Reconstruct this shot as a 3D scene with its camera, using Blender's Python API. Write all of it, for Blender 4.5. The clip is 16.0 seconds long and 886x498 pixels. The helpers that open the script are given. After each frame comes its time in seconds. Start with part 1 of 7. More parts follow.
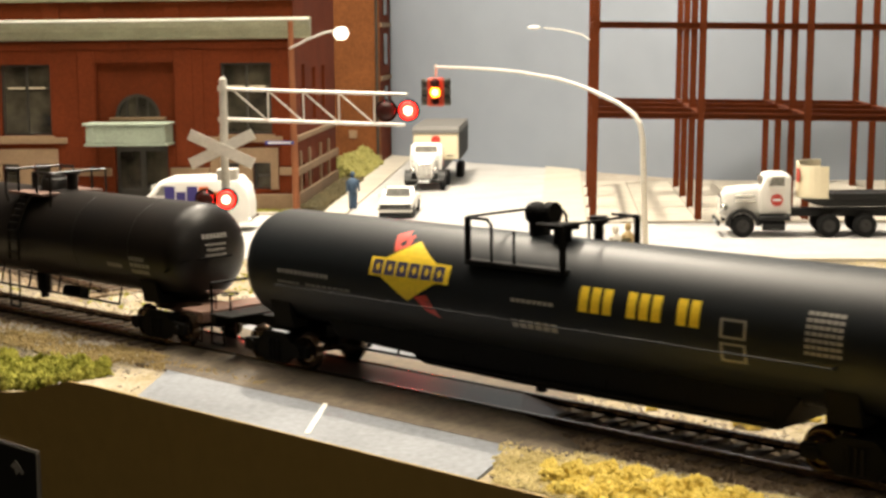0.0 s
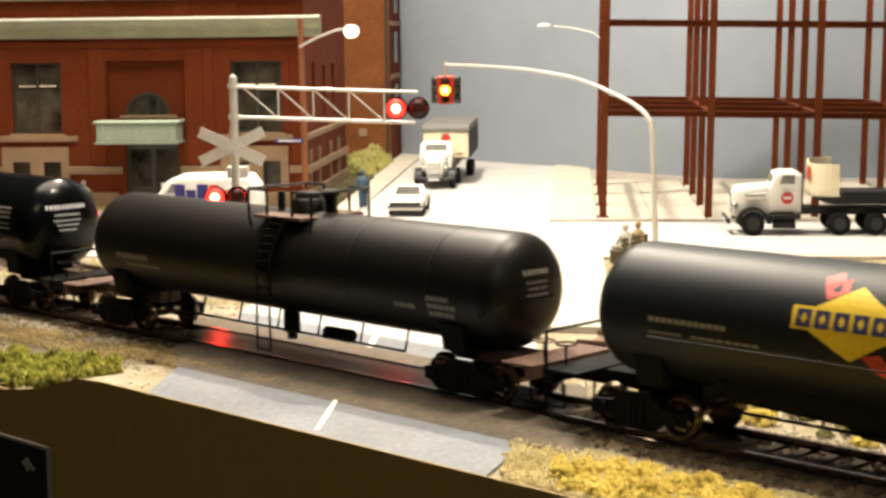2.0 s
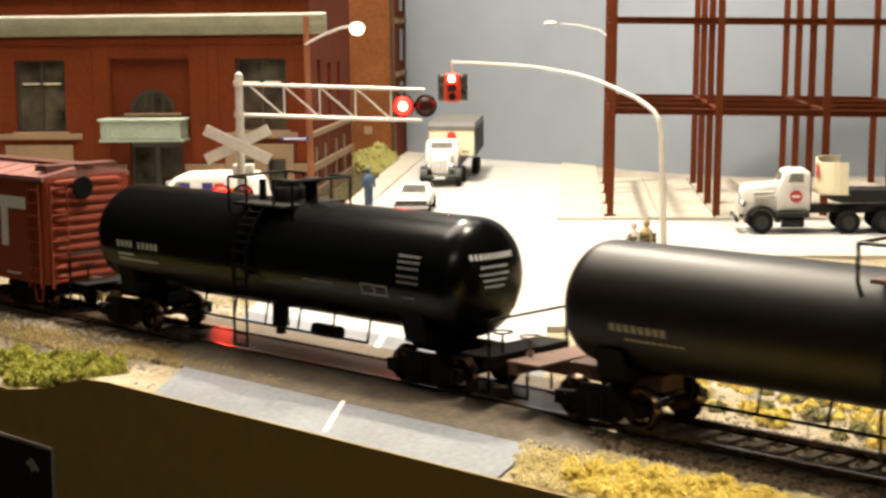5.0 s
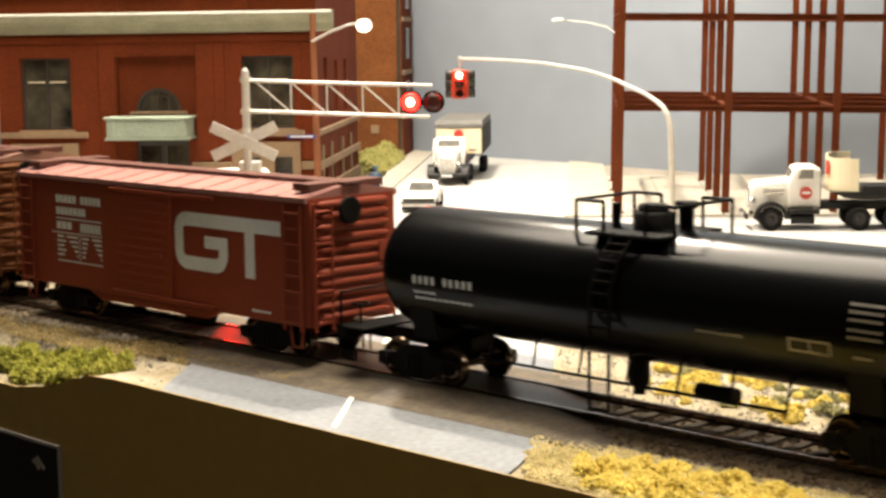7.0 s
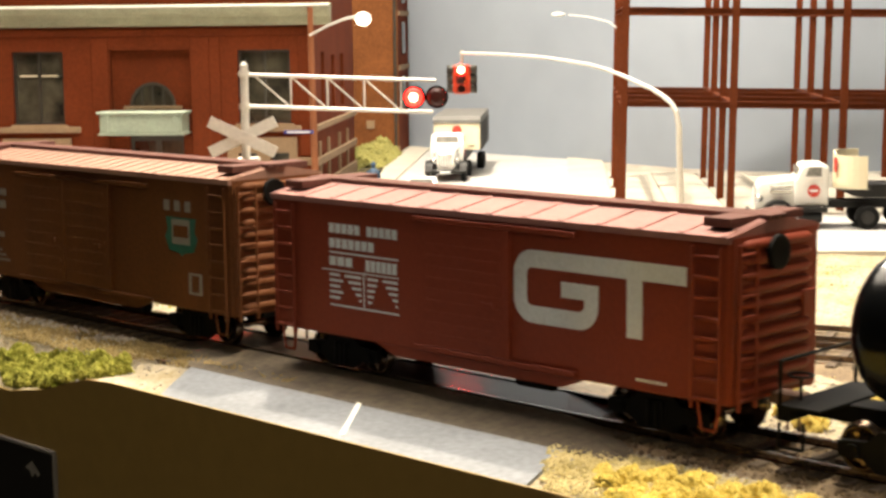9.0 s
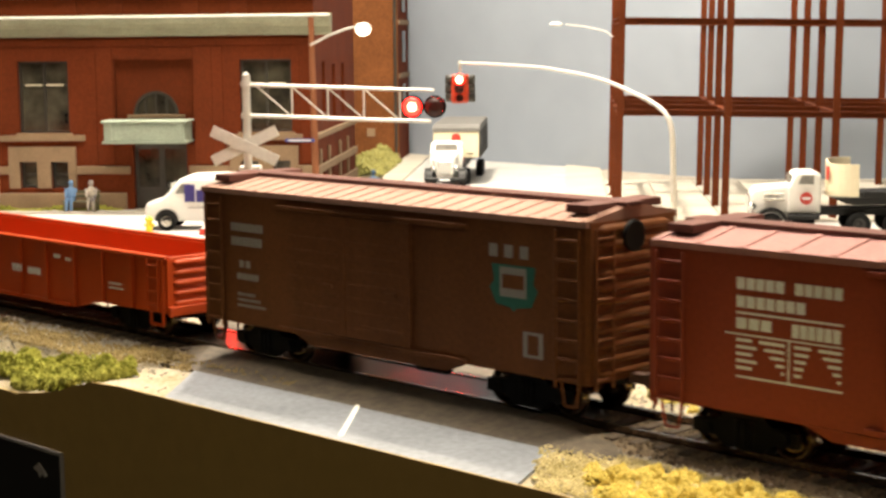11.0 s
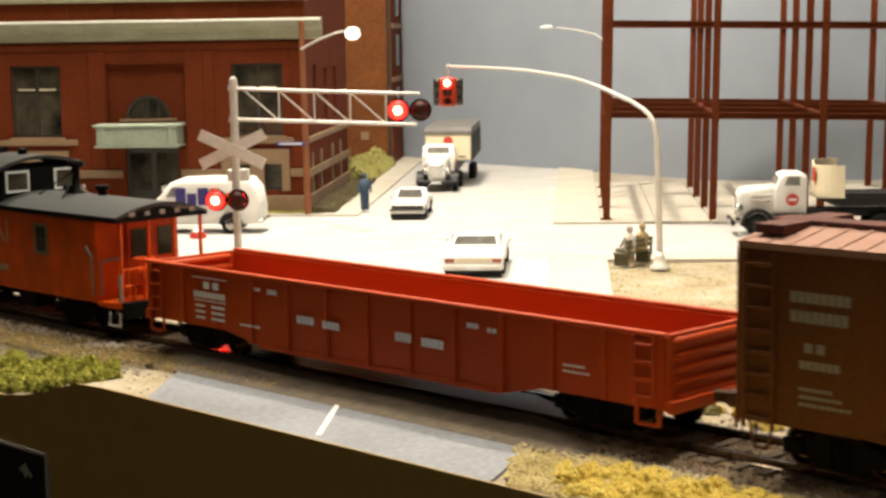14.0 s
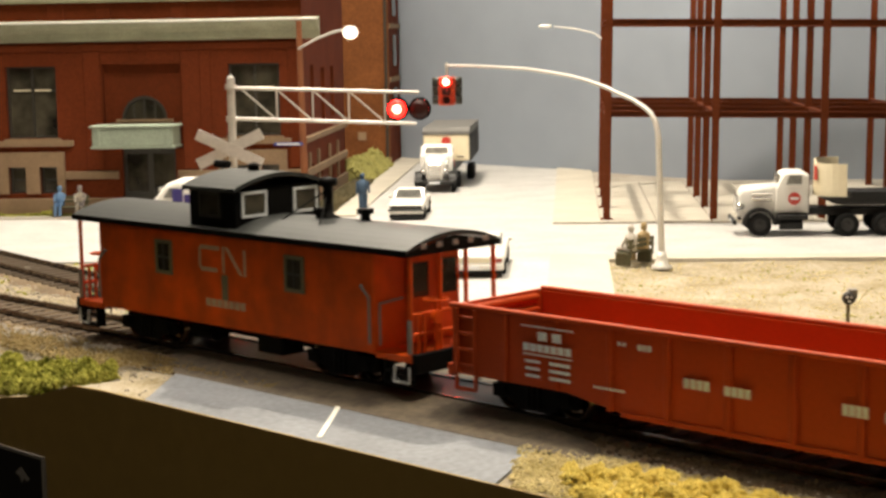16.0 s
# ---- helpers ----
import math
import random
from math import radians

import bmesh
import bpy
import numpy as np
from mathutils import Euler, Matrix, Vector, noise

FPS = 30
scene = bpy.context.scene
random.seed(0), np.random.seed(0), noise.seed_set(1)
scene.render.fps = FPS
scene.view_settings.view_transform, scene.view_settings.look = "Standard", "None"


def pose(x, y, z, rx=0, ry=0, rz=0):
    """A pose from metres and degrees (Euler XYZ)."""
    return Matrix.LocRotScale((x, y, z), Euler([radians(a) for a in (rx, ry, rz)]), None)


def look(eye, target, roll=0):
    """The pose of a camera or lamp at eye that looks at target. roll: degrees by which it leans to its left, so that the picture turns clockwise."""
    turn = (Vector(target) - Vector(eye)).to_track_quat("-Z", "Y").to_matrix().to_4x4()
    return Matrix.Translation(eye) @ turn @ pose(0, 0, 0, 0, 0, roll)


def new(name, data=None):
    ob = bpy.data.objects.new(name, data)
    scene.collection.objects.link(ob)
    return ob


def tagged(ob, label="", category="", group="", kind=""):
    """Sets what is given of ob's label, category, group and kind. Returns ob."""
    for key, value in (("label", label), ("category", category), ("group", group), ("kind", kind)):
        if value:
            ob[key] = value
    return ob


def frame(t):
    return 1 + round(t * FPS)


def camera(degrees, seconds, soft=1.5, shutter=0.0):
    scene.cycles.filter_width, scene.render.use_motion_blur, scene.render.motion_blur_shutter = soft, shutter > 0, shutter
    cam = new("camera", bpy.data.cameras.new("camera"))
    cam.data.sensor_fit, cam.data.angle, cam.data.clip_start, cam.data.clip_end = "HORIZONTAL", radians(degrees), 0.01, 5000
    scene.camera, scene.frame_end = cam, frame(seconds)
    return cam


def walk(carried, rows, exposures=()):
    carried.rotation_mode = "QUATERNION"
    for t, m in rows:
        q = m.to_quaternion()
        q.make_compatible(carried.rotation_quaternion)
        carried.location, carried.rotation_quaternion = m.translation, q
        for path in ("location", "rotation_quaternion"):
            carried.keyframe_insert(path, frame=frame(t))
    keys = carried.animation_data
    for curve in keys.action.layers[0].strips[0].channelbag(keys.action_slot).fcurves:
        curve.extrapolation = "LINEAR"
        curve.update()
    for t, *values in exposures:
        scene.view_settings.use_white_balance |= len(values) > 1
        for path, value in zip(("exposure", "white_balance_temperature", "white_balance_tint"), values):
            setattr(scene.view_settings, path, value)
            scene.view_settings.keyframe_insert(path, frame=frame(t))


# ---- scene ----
# The place is a model railway at 1:87. Lengths below are in metres of the
# original; U turns them into the true metres of the model.
U = 1 / 87.0
cam = camera(29.92, 16.0, soft=2.9, shutter=0.4)
CAM = [
    (0, 0.119, -1.221, 8.417, 4.098, -7.492, -0.633),
    (0.5, 0.404, -1.212, 8.362, 4.318, -7.513, -0.730),
    (1, 0.133, -1.288, 8.295, 4.342, -7.504, -0.679),
    (1.5, 0.101, -1.239, 8.344, 4.294, -7.525, -0.668),
    (2, 0.119, -1.236, 8.371, 4.444, -7.521, -0.654),
    (2.5, 0.304, -1.090, 8.290, 4.512, -7.579, -0.688),
    (3, 0.329, -1.085, 8.275, 4.566, -7.581, -0.697),
    (3.5, 0.106, -0.881, 8.238, 4.501, -7.594, -0.699),
    (4, -0.124, -0.712, 8.300, 4.509, -7.599, -0.677),
    (6.5, 0.105, -1.063, 8.351, 4.704, -7.550, -0.729),
    (7, -0.135, -0.509, 8.156, 4.775, -7.547, -0.800),
    (7.5, -0.585, 0.023, 8.114, 4.573, -7.617, -0.678),
    (8, -0.867, 0.553, 8.051, 4.609, -7.662, -0.616),
    (8.5, -1.087, 0.938, 8.129, 4.456, -7.746, -0.562),
    (9, -0.725, 0.742, 8.094, 4.378, -7.704, -0.620),
    (9.5, -0.465, 0.341, 8.102, 4.383, -7.620, -0.623),
    (10, -0.624, 0.077, 8.212, 4.376, -7.579, -0.565),
    (12.5, -0.068, -0.703, 8.281, 4.517, -7.379, -0.737),
    (13, 0.125, -0.724, 8.311, 4.429, -7.414, -0.733),
    (13.5, 0.229, -0.613, 8.265, 4.549, -7.405, -0.805),
    (14, 0.080, -0.722, 8.263, 4.533, -7.376, -0.844),
    (14.5, 0.069, -0.755, 8.319, 4.458, -7.334, -0.847),
    (15, 0.056, -0.565, 8.290, 4.475, -7.344, -0.872),
    (15.5, 0.010, -0.359, 8.205, 4.404, -7.345, -0.937),
    (16, -0.098, -0.226, 8.128, 4.390, -7.307, -0.997)]


def cam_pose(x, y, z, yaw, pitch, roll):
    return pose(x * U, y * U, z * U, 90 + pitch, 0, yaw) @ pose(0, 0, 0, 0, 0, roll)


walk(cam, [(r[0], cam_pose(*r[1:])) for r in CAM], exposures=[(0, -0.1), (4, -0.1), (7, 0.08), (8, 0.2), (9, 0.28), (10, 0.25), (12.5, 0.06), (13.5, -0.18), (14.5, -0.45), (16, -0.44)])

# ---- light: a dim room, layout lamps above town and crossing, unseen soft fill lamps ----
world = bpy.data.worlds.new("room_air")
scene.world = world
world.use_nodes = True
world.node_tree.nodes["Background"].inputs[0].default_value = (1.0, 0.86, 0.68, 1)
world.node_tree.nodes["Background"].inputs[1].default_value = 0.07


def layout_lamp(x, y, z, tx, ty, energy, size, colour):
    data = bpy.data.lights.new("layout_lamp", "AREA")
    data.shape, data.size, data.energy, data.color = "DISK", size, energy, colour
    ob = new("layout_lamp", data)
    ob.matrix_basis = look((x * U, y * U, z * U), (tx * U, ty * U, 0))
    return ob


layout_lamp(-11, 76, 46, -4, 74, 5.6, 0.03, (1.0, 0.88, 0.71))
# wide soft lamp, unseen, added to light the brick building's front
layout_lamp(-12, 55, 48, -5, 61, 7.0, 0.45, (1.0, 0.88, 0.71))
# unseen soft fill, added to brighten the backdrop and the site
layout_lamp(12, 74, 66, 12, 78, 1.9, 0.40, (1.0, 0.90, 0.74))
spot = bpy.data.lights.new("track_light", "SPOT")
spot.energy, spot.color, spot.spot_size, spot.spot_blend, spot.shadow_soft_size = 19.0, (1.0, 0.88, 0.70), radians(84), 0.6, 0.03
new("track_light", spot).matrix_basis = look((10 * U, 37.5 * U, 50 * U), (7 * U, 27 * U, 0))
# an unseen ceiling lamp behind the viewer, added for the room's dim light
layout_lamp(20, -120, 118, 0, 40, 9.0, 0.6, (1.0, 0.88, 0.70))


# ---- materials ----
def mat(name, colour, rough=0.6, metal=0.0, vary=0.2, grain=900.0, bump=0.15, blotch=60.0, second=None, coat=0.0, spec=0.5, stretch=None):
    """A surface with grain and blotches; colours wander towards second."""
    m = bpy.data.materials.new(name)
    m.use_nodes = True
    nt = m.node_tree
    b = nt.nodes["Principled BSDF"]
    tc = nt.nodes.new("ShaderNodeTexCoord")
    n1 = nt.nodes.new("ShaderNodeTexNoise")
    n2 = nt.nodes.new("ShaderNodeTexNoise")
    n1.inputs["Scale"].default_value, n1.inputs["Detail"].default_value = grain, 3
    n2.inputs["Scale"].default_value, n2.inputs["Detail"].default_value = blotch, 4
    nt.links.new(tc.outputs["Object"], n1.inputs["Vector"])
    if stretch:
        mp = nt.nodes.new("ShaderNodeMapping")
        mp.inputs["Scale"].default_value = (1, 1, stretch)
        nt.links.new(tc.outputs["Object"], mp.inputs["Vector"])
        nt.links.new(mp.outputs[0], n2.inputs["Vector"])
    else:
        nt.links.new(tc.outputs["Object"], n2.inputs["Vector"])
    mix = nt.nodes.new("ShaderNodeMix")
    mix.data_type = "RGBA"
    second = second or tuple(c * (1 - vary) for c in colour)
    mix.inputs[6].default_value = (*colour, 1)
    mix.inputs[7].default_value = (*second, 1)
    add = nt.nodes.new("ShaderNodeMath")
    add.operation = "ADD"
    nt.links.new(n1.outputs[0], add.inputs[0])
    nt.links.new(n2.outputs[0], add.inputs[1])
    ramp = nt.nodes.new("ShaderNodeMapRange")
    ramp.inputs[1].default_value, ramp.inputs[2].default_value = 0.75, 1.25
    nt.links.new(add.outputs[0], ramp.inputs[0])
    nt.links.new(ramp.outputs[0], mix.inputs[0])
    nt.links.new(mix.outputs[2], b.inputs["Base Color"])
    b.inputs["Roughness"].default_value, b.inputs["Metallic"].default_value = rough, metal
    b.inputs["Coat Weight"].default_value = coat
    b.inputs["Specular IOR Level"].default_value = spec
    if bump:
        bp = nt.nodes.new("ShaderNodeBump")
        bp.inputs["Strength"].default_value, bp.inputs["Distance"].default_value = bump, 0.0004
        nt.links.new(n1.outputs[0], bp.inputs["Height"])
        nt.links.new(bp.outputs[0], b.inputs["Normal"])
    return m


def glow(name, colour, strength):
    m = bpy.data.materials.new(name)
    m.use_nodes = True
    b = m.node_tree.nodes["Principled BSDF"]
    b.inputs["Base Color"].default_value = (*colour, 1)
    b.inputs["Emission Color"].default_value = (*colour, 1)
    b.inputs["Emission Strength"].default_value = strength
    return m


BRICK = mat("brick_red", (0.142, 0.028, 0.0075), 0.85, vary=0.30, grain=700, blotch=35, spec=0.12)
BRICK_OLD = mat("brick_brown", (0.175, 0.062, 0.019), 0.9, vary=0.35, grain=500, blotch=40, spec=0.15)
STONE = mat("stone_buff", (0.255, 0.165, 0.092), 0.85, vary=0.25)
CORNICE = mat("cornice_green", (0.34, 0.34, 0.23), 0.7, vary=0.3)
CANOPY = mat("canopy_copper", (0.33, 0.385, 0.30), 0.6, vary=0.25)
DARK = mat("dark_frame", (0.035, 0.03, 0.022), 0.5, vary=0.3)
# the lighter upright streaks of the second colour paint reflections into the panes
PANE = mat("window_pane", (0.016, 0.014, 0.011), 0.08, vary=0.5, bump=0, grain=120, blotch=70, stretch=0.35, second=(0.075, 0.066, 0.045))
STEEL_RED = mat("oxide_red", (0.135, 0.031, 0.0085), 0.6, vary=0.3, spec=0.12)
WALL_GREY = mat("backdrop_paint", (0.255, 0.288, 0.335), 0.95, vary=0.09, grain=30, blotch=6, bump=0.02)
CONCRETE = mat("concrete", (0.52, 0.48, 0.40), 0.9, vary=0.18, blotch=40)
ROAD = mat("road_grey", (0.50, 0.49, 0.47), 0.75, vary=0.22, grain=500, blotch=45)
ROAD_NEAR = mat("road_asphalt", (0.215, 0.23, 0.255), 0.5, vary=0.45, grain=500, blotch=28)
WHITE_LINE = mat("road_paint", (0.8, 0.78, 0.7), 0.7)
DIRT = mat("dirt", (0.20, 0.155, 0.07), 0.95, grain=700, blotch=45, bump=0.6, second=(0.38, 0.33, 0.25))
GRAVEL = mat("gravel", (0.42, 0.38, 0.32), 0.95, grain=1500, bump=0.8, second=(0.27, 0.235, 0.19))
BALLAST = mat("ballast_brown", (0.23, 0.165, 0.095), 0.95, grain=1500, bump=0.8, second=(0.10, 0.07, 0.045))
TURF_YELLOW = mat("turf_yellow", (0.82, 0.67, 0.20), 1.0, grain=1200, bump=0.6, second=(0.56, 0.44, 0.12), spec=0.0)
TURF_WALL = mat("turf_wall", (0.33, 0.30, 0.09), 0.95, grain=1200, bump=0.6, second=(0.20, 0.19, 0.05))
TURF_DARK = mat("turf_dark", (0.10, 0.075, 0.03), 0.95, grain=1200, bump=0.6, second=(0.05, 0.045, 0.02))
TURF_GREEN = mat("turf_green", (0.13, 0.14, 0.018), 1.0, grain=500, bump=0.6, blotch=160, second=(0.42, 0.40, 0.09), spec=0.0)
TIE = mat("sleeper_wood", (0.095, 0.068, 0.044), 0.9)
RAIL = mat("rail_steel", (0.20, 0.15, 0.11), 0.14, 0.8, second=(0.09, 0.06, 0.04))
PLANK = mat("crossing_timber", (0.045, 0.032, 0.025), 0.28, bump=0.06, spec=0.1)
RAMP = mat("ramp_asphalt", (0.135, 0.105, 0.07), 0.7, grain=500, blotch=110, second=(0.07, 0.055, 0.04), spec=0.3)
FASCIA = mat("fascia_paint", (0.36, 0.235, 0.062), 0.55, vary=0.12, grain=200, blotch=8, bump=0.05)
SILVER = mat("silver_paint", (0.72, 0.69, 0.63), 0.45, 0.1)
WHITE = mat("white_paint", (0.80, 0.78, 0.73), 0.45, vary=0.06, bump=0.03)
CREAM = mat("cream_paint", (0.74, 0.66, 0.47), 0.5, vary=0.07, bump=0.03)
BLACK = mat("black_paint", (0.007, 0.0068, 0.0065), 0.5, vary=0.3, spec=0.35)
FLASH_BLACK = mat("lamp_matt_black", (0.004, 0.004, 0.004), 0.9, bump=0, spec=0.03)
RUBBER = mat("rubber", (0.008, 0.0078, 0.0075), 0.8, spec=0.2)
RED = mat("red_paint", (0.5, 0.04, 0.025), 0.5)
BLUE = mat("blue_paint", (0.03, 0.04, 0.22), 0.5)
CHROME = mat("chrome", (0.7, 0.7, 0.68), 0.2, 1.0, bump=0)
WOOD = mat("pole_wood", (0.25, 0.085, 0.03), 0.85)
BENCH = mat("bench_wood", (0.12, 0.11, 0.06), 0.8)
ROOM_PAINT = mat("room_paint", (0.35, 0.30, 0.24), 0.9, grain=20, blotch=3, bump=0.02)
SIGN_BLACK = mat("sign_black", (0.012, 0.012, 0.012), 0.3, bump=0)
TANK_GREY = mat("tank_satin_grey", (0.009, 0.011, 0.0128), 0.46, vary=0.2, bump=0.03, spec=0.30)
TANK_BROWN = mat("tank_weathered", (0.005, 0.0043, 0.004), 0.42, vary=0.35, second=(0.011, 0.008, 0.006), bump=0.05, spec=0.28)
TANK_BLACK = mat("tank_gloss_black", (0.003, 0.0034, 0.0038), 0.22, vary=0.2, bump=0.02, spec=0.2)
FRAME_BLACK = mat("running_gear", (0.004, 0.0035, 0.003), 0.65, vary=0.4, spec=0.12)
RUST = mat("rusty_iron", (0.16, 0.085, 0.06), 0.75, vary=0.5)
BOX_RED = mat("boxcar_red", (0.255, 0.046, 0.021), 0.6, vary=0.16, blotch=25, bump=0.05, spec=0.25)
BOX_BROWN = mat("boxcar_brown", (0.168, 0.060, 0.019), 0.65, vary=0.3, blotch=70, stretch=0.15, bump=0.05, spec=0.2)
ROOF_PINK = mat("roof_primer", (0.32, 0.15, 0.13), 0.75, vary=0.2, spec=0.25)
WALK = mat("roof_walk_brown", (0.125, 0.052, 0.04), 0.8, vary=0.25, spec=0.2)
ROOF_BROWN = mat("roof_brown", (0.34, 0.19, 0.14), 0.75, vary=0.2, spec=0.25)
GON_RED = mat("gondola_orange_red", (0.47, 0.060, 0.009), 0.5, vary=0.14, bump=0.03, spec=0.25)
CAB_RED = mat("caboose_orange", (0.85, 0.105, 0.006), 0.5, grain=120, blotch=60, stretch=0.10, second=(0.50, 0.070, 0.008), bump=0.03, spec=0.25)
CAB_ROOF = mat("caboose_roof", (0.033, 0.036, 0.034), 0.5, vary=0.3)
LETTER = mat("lettering_white", (0.78, 0.81, 0.82), 0.6, bump=0)
LETTER_DIM = mat("lettering_grey", (0.30, 0.28, 0.25), 0.6, bump=0)
YELLOW = mat("decal_yellow", (0.88, 0.62, 0.03), 0.5, bump=0)
DECAL_RED = mat("decal_red", (0.65, 0.06, 0.04), 0.5, bump=0)
DECAL_BLUE = mat("decal_blue", (0.03, 0.03, 0.10), 0.5, bump=0)
DECAL_GREEN = mat("decal_green", (0.02, 0.14, 0.10), 0.5, bump=0)
LENS_DARK = mat("lens_dark", (0.04, 0.010, 0.008), 0.35, bump=0, spec=0.25)
LENS_RED = glow("lens_lit_red", (1.0, 0.010, 0.006), 12.0)
LENS_CORE = glow("lens_core_red", (1.0, 0.05, 0.03), 110.0)
AMBER_CORE = glow("lens_core_amber", (1.0, 0.45, 0.09), 14.0)
LENS_AMBER = glow("lens_lit_amber", (1.0, 0.20, 0.006), 14.0)
LAMP_WHITE = glow("street_lamp_lit", (1.0, 0.85, 0.66), 3.6)


# ---- mesh helpers, in metres of the original ----
def part(name, bm, material, parent, label="", kind=""):
    """Links a bmesh as one mesh object under a thing or part."""
    bmesh.ops.scale(bm, vec=(U, U, U), verts=bm.verts)
    bmesh.ops.recalc_face_normals(bm, faces=bm.faces)
    me = bpy.data.meshes.new(name)
    bm.to_mesh(me)
    bm.free()
    for m in (material if isinstance(material, (list, tuple)) else [material]):
        me.materials.append(m)
    ob = new(name, me)
    ob.parent = parent
    return tagged(ob, label=label, kind=kind)


def again(ob, x=0, y=0, z=0, rx=0, ry=0, rz=0, parent=None):
    """Another object on the same mesh."""
    o = new(ob.name.split(".")[0], ob.data)
    o.parent = parent or ob.parent
    o.matrix_basis = pose(x * U, y * U, z * U, rx, ry, rz)
    return o


def thing(name, x, y, z, rz, label, category, group="", kind=""):
    ob = new(name)
    ob.empty_display_size = 0.01
    ob.matrix_basis = pose(x * U, y * U, z * U, 0, 0, rz)
    return tagged(ob, label, category, group, kind)


def B():
    return bmesh.new()


def box(bm, x0, x1, y0, y1, z0, z1, bevel=0.0, mi=0):
    r = bmesh.ops.create_cube(bm, size=1.0)
    vs = r["verts"]
    for v in vs:
        v.co = Vector((x0 + (v.co.x + 0.5) * (x1 - x0), y0 + (v.co.y + 0.5) * (y1 - y0), z0 + (v.co.z + 0.5) * (z1 - z0)))
    fs = {f for v in vs for f in v.link_faces}
    for f in fs:
        f.material_index = mi
    if bevel:
        es = list({e for v in vs for e in v.link_edges})
        bmesh.ops.bevel(bm, geom=es, offset=bevel, segments=1, affect="EDGES", profile=0.5)
    return bm


def bar(bm, p, q, r, r2=None, n=8):
    """A round bar from p to q."""
    p, q = Vector(p), Vector(q)
    d = q - p
    m = Matrix.Translation((p + q) / 2) @ d.to_track_quat("Z", "Y").to_matrix().to_4x4()
    bmesh.ops.create_cone(bm, cap_ends=True, segments=n, radius1=r, radius2=r if r2 is None else r2, depth=d.length, matrix=m)
    return bm


def pipe(bm, pts, r, n=8):
    for a, b in zip(pts, pts[1:]):
        bar(bm, a, b, r, n=n)
    return bm


def lathe(bm, profile, m=None, n=24, smooth=True):
    """Turns (radius, height) pairs round z, then places the result by m."""
    rings = []
    for r, h in profile:
        if r < 1e-5:
            rings.append([bm.verts.new((0, 0, h))])
        else:
            rings.append([bm.verts.new((r * math.cos(2 * math.pi * k / n), r * math.sin(2 * math.pi * k / n), h)) for k in range(n)])
    for a, b in zip(rings, rings[1:]):
        for k in range(n):
            k2 = (k + 1) % n
            if len(a) == 1 and len(b) == 1:
                continue
            if len(a) == 1:
                f = bm.faces.new((a[0], b[k], b[k2]))
            elif len(b) == 1:
                f = bm.faces.new((a[k], a[k2], b[0]))
            else:
                f = bm.faces.new((a[k], a[k2], b[k2], b[k]))
            f.smooth = smooth
    if m is not None:
        bmesh.ops.transform(bm, matrix=m, verts=[v for ring in rings for v in ring])
    return bm


def slab(bm, outline, axis, a, b, mi=0):
    """Extrudes an outline of 2D points along an axis from a to b: 'y' takes (x, z), 'z' (x, y), 'x' (y, z)."""
    put = {"y": lambda p, h: (p[0], h, p[1]), "z": lambda p, h: (p[0], p[1], h), "x": lambda p, h: (h, p[0], p[1])}[axis]
    lo = [bm.verts.new(put(p, a)) for p in outline]
    hi = [bm.verts.new(put(p, b)) for p in outline]
    fs = [bm.faces.new(lo), bm.faces.new(hi[::-1])]
    k = len(outline)
    for i in range(k):
        fs.append(bm.faces.new((lo[i], hi[i], hi[(i + 1) % k], lo[(i + 1) % k])))
    for f in fs:
        f.material_index = mi
    return bm


def lettering(words, height, width, x, z, y, material, parent, label="", name="lettering", bold=0.0):
    """Flat words standing in the x-z plane at y, facing -y, as a thin mesh; (x, z) is the lower left corner."""
    c = bpy.data.curves.new(name, "FONT")
    c.body, c.size, c.extrude, c.resolution_u, c.offset = words, 1.0, 0.01, 3, bold
    tmp = bpy.data.objects.new(name, c)
    scene.collection.objects.link(tmp)
    me = bpy.data.meshes.new_from_object(tmp.evaluated_get(bpy.context.evaluated_depsgraph_get()))
    bpy.data.objects.remove(tmp)
    co = np.empty(len(me.vertices) * 3)
    me.vertices.foreach_get("co", co)
    co = co.reshape(-1, 3)
    lo, hi = co.min(0), co.max(0)
    out = np.stack([x + (co[:, 0] - lo[0]) / (hi[0] - lo[0]) * width, y - 0.012 * (co[:, 2] - lo[2]) / max(hi[2] - lo[2], 1e-6),
                    z + (co[:, 1] - lo[1]) / (hi[1] - lo[1]) * height], 1) * U
    me.vertices.foreach_set("co", out.ravel())
    me.materials.clear()
    me.materials.append(material)
    ob = new(name, me)
    ob.parent = parent
    return tagged(ob, label=label)


def q(x0, x1, z0, z1):
    return [(x0, z0), (x1, z0), (x1, z1), (x0, z1)]


def strips(x0, x1, z0, z1, n=5):
    """A rectangle as flat strips, so that it can wrap a tank."""
    return [q(x0, x1, z0 + (z1 - z0) * k / n, z0 + (z1 - z0) * (k + 1) / n) for k in range(n)]


def bars_text(x0, x1, z0, z1, n, gap=0.25, skip=()):
    """Plain blocks in the rhythm of a line of letters."""
    w = (x1 - x0) / n
    return [q(x0 + k * w, x0 + (k + 1) * w - gap * w, z0, z1) for k in range(n) if k not in skip]




# ---- track frame: u runs along the track, o across it, away from the viewer ----
TH, Y0 = radians(-40.272), 34.307
AX, NX = Vector((math.cos(TH), math.sin(TH), 0)), Vector((-math.sin(TH), math.cos(TH), 0))


def along(u, o, z=0.0):
    return Vector((0, Y0, z)) + AX * u + NX * o


def to_track(x, y):
    d = Vector((x, y - Y0, 0))
    return d.dot(AX), d.dot(NX)


def edge_y(x, o=-4.85):
    return Y0 + (o - NX.x * x) / NX.y


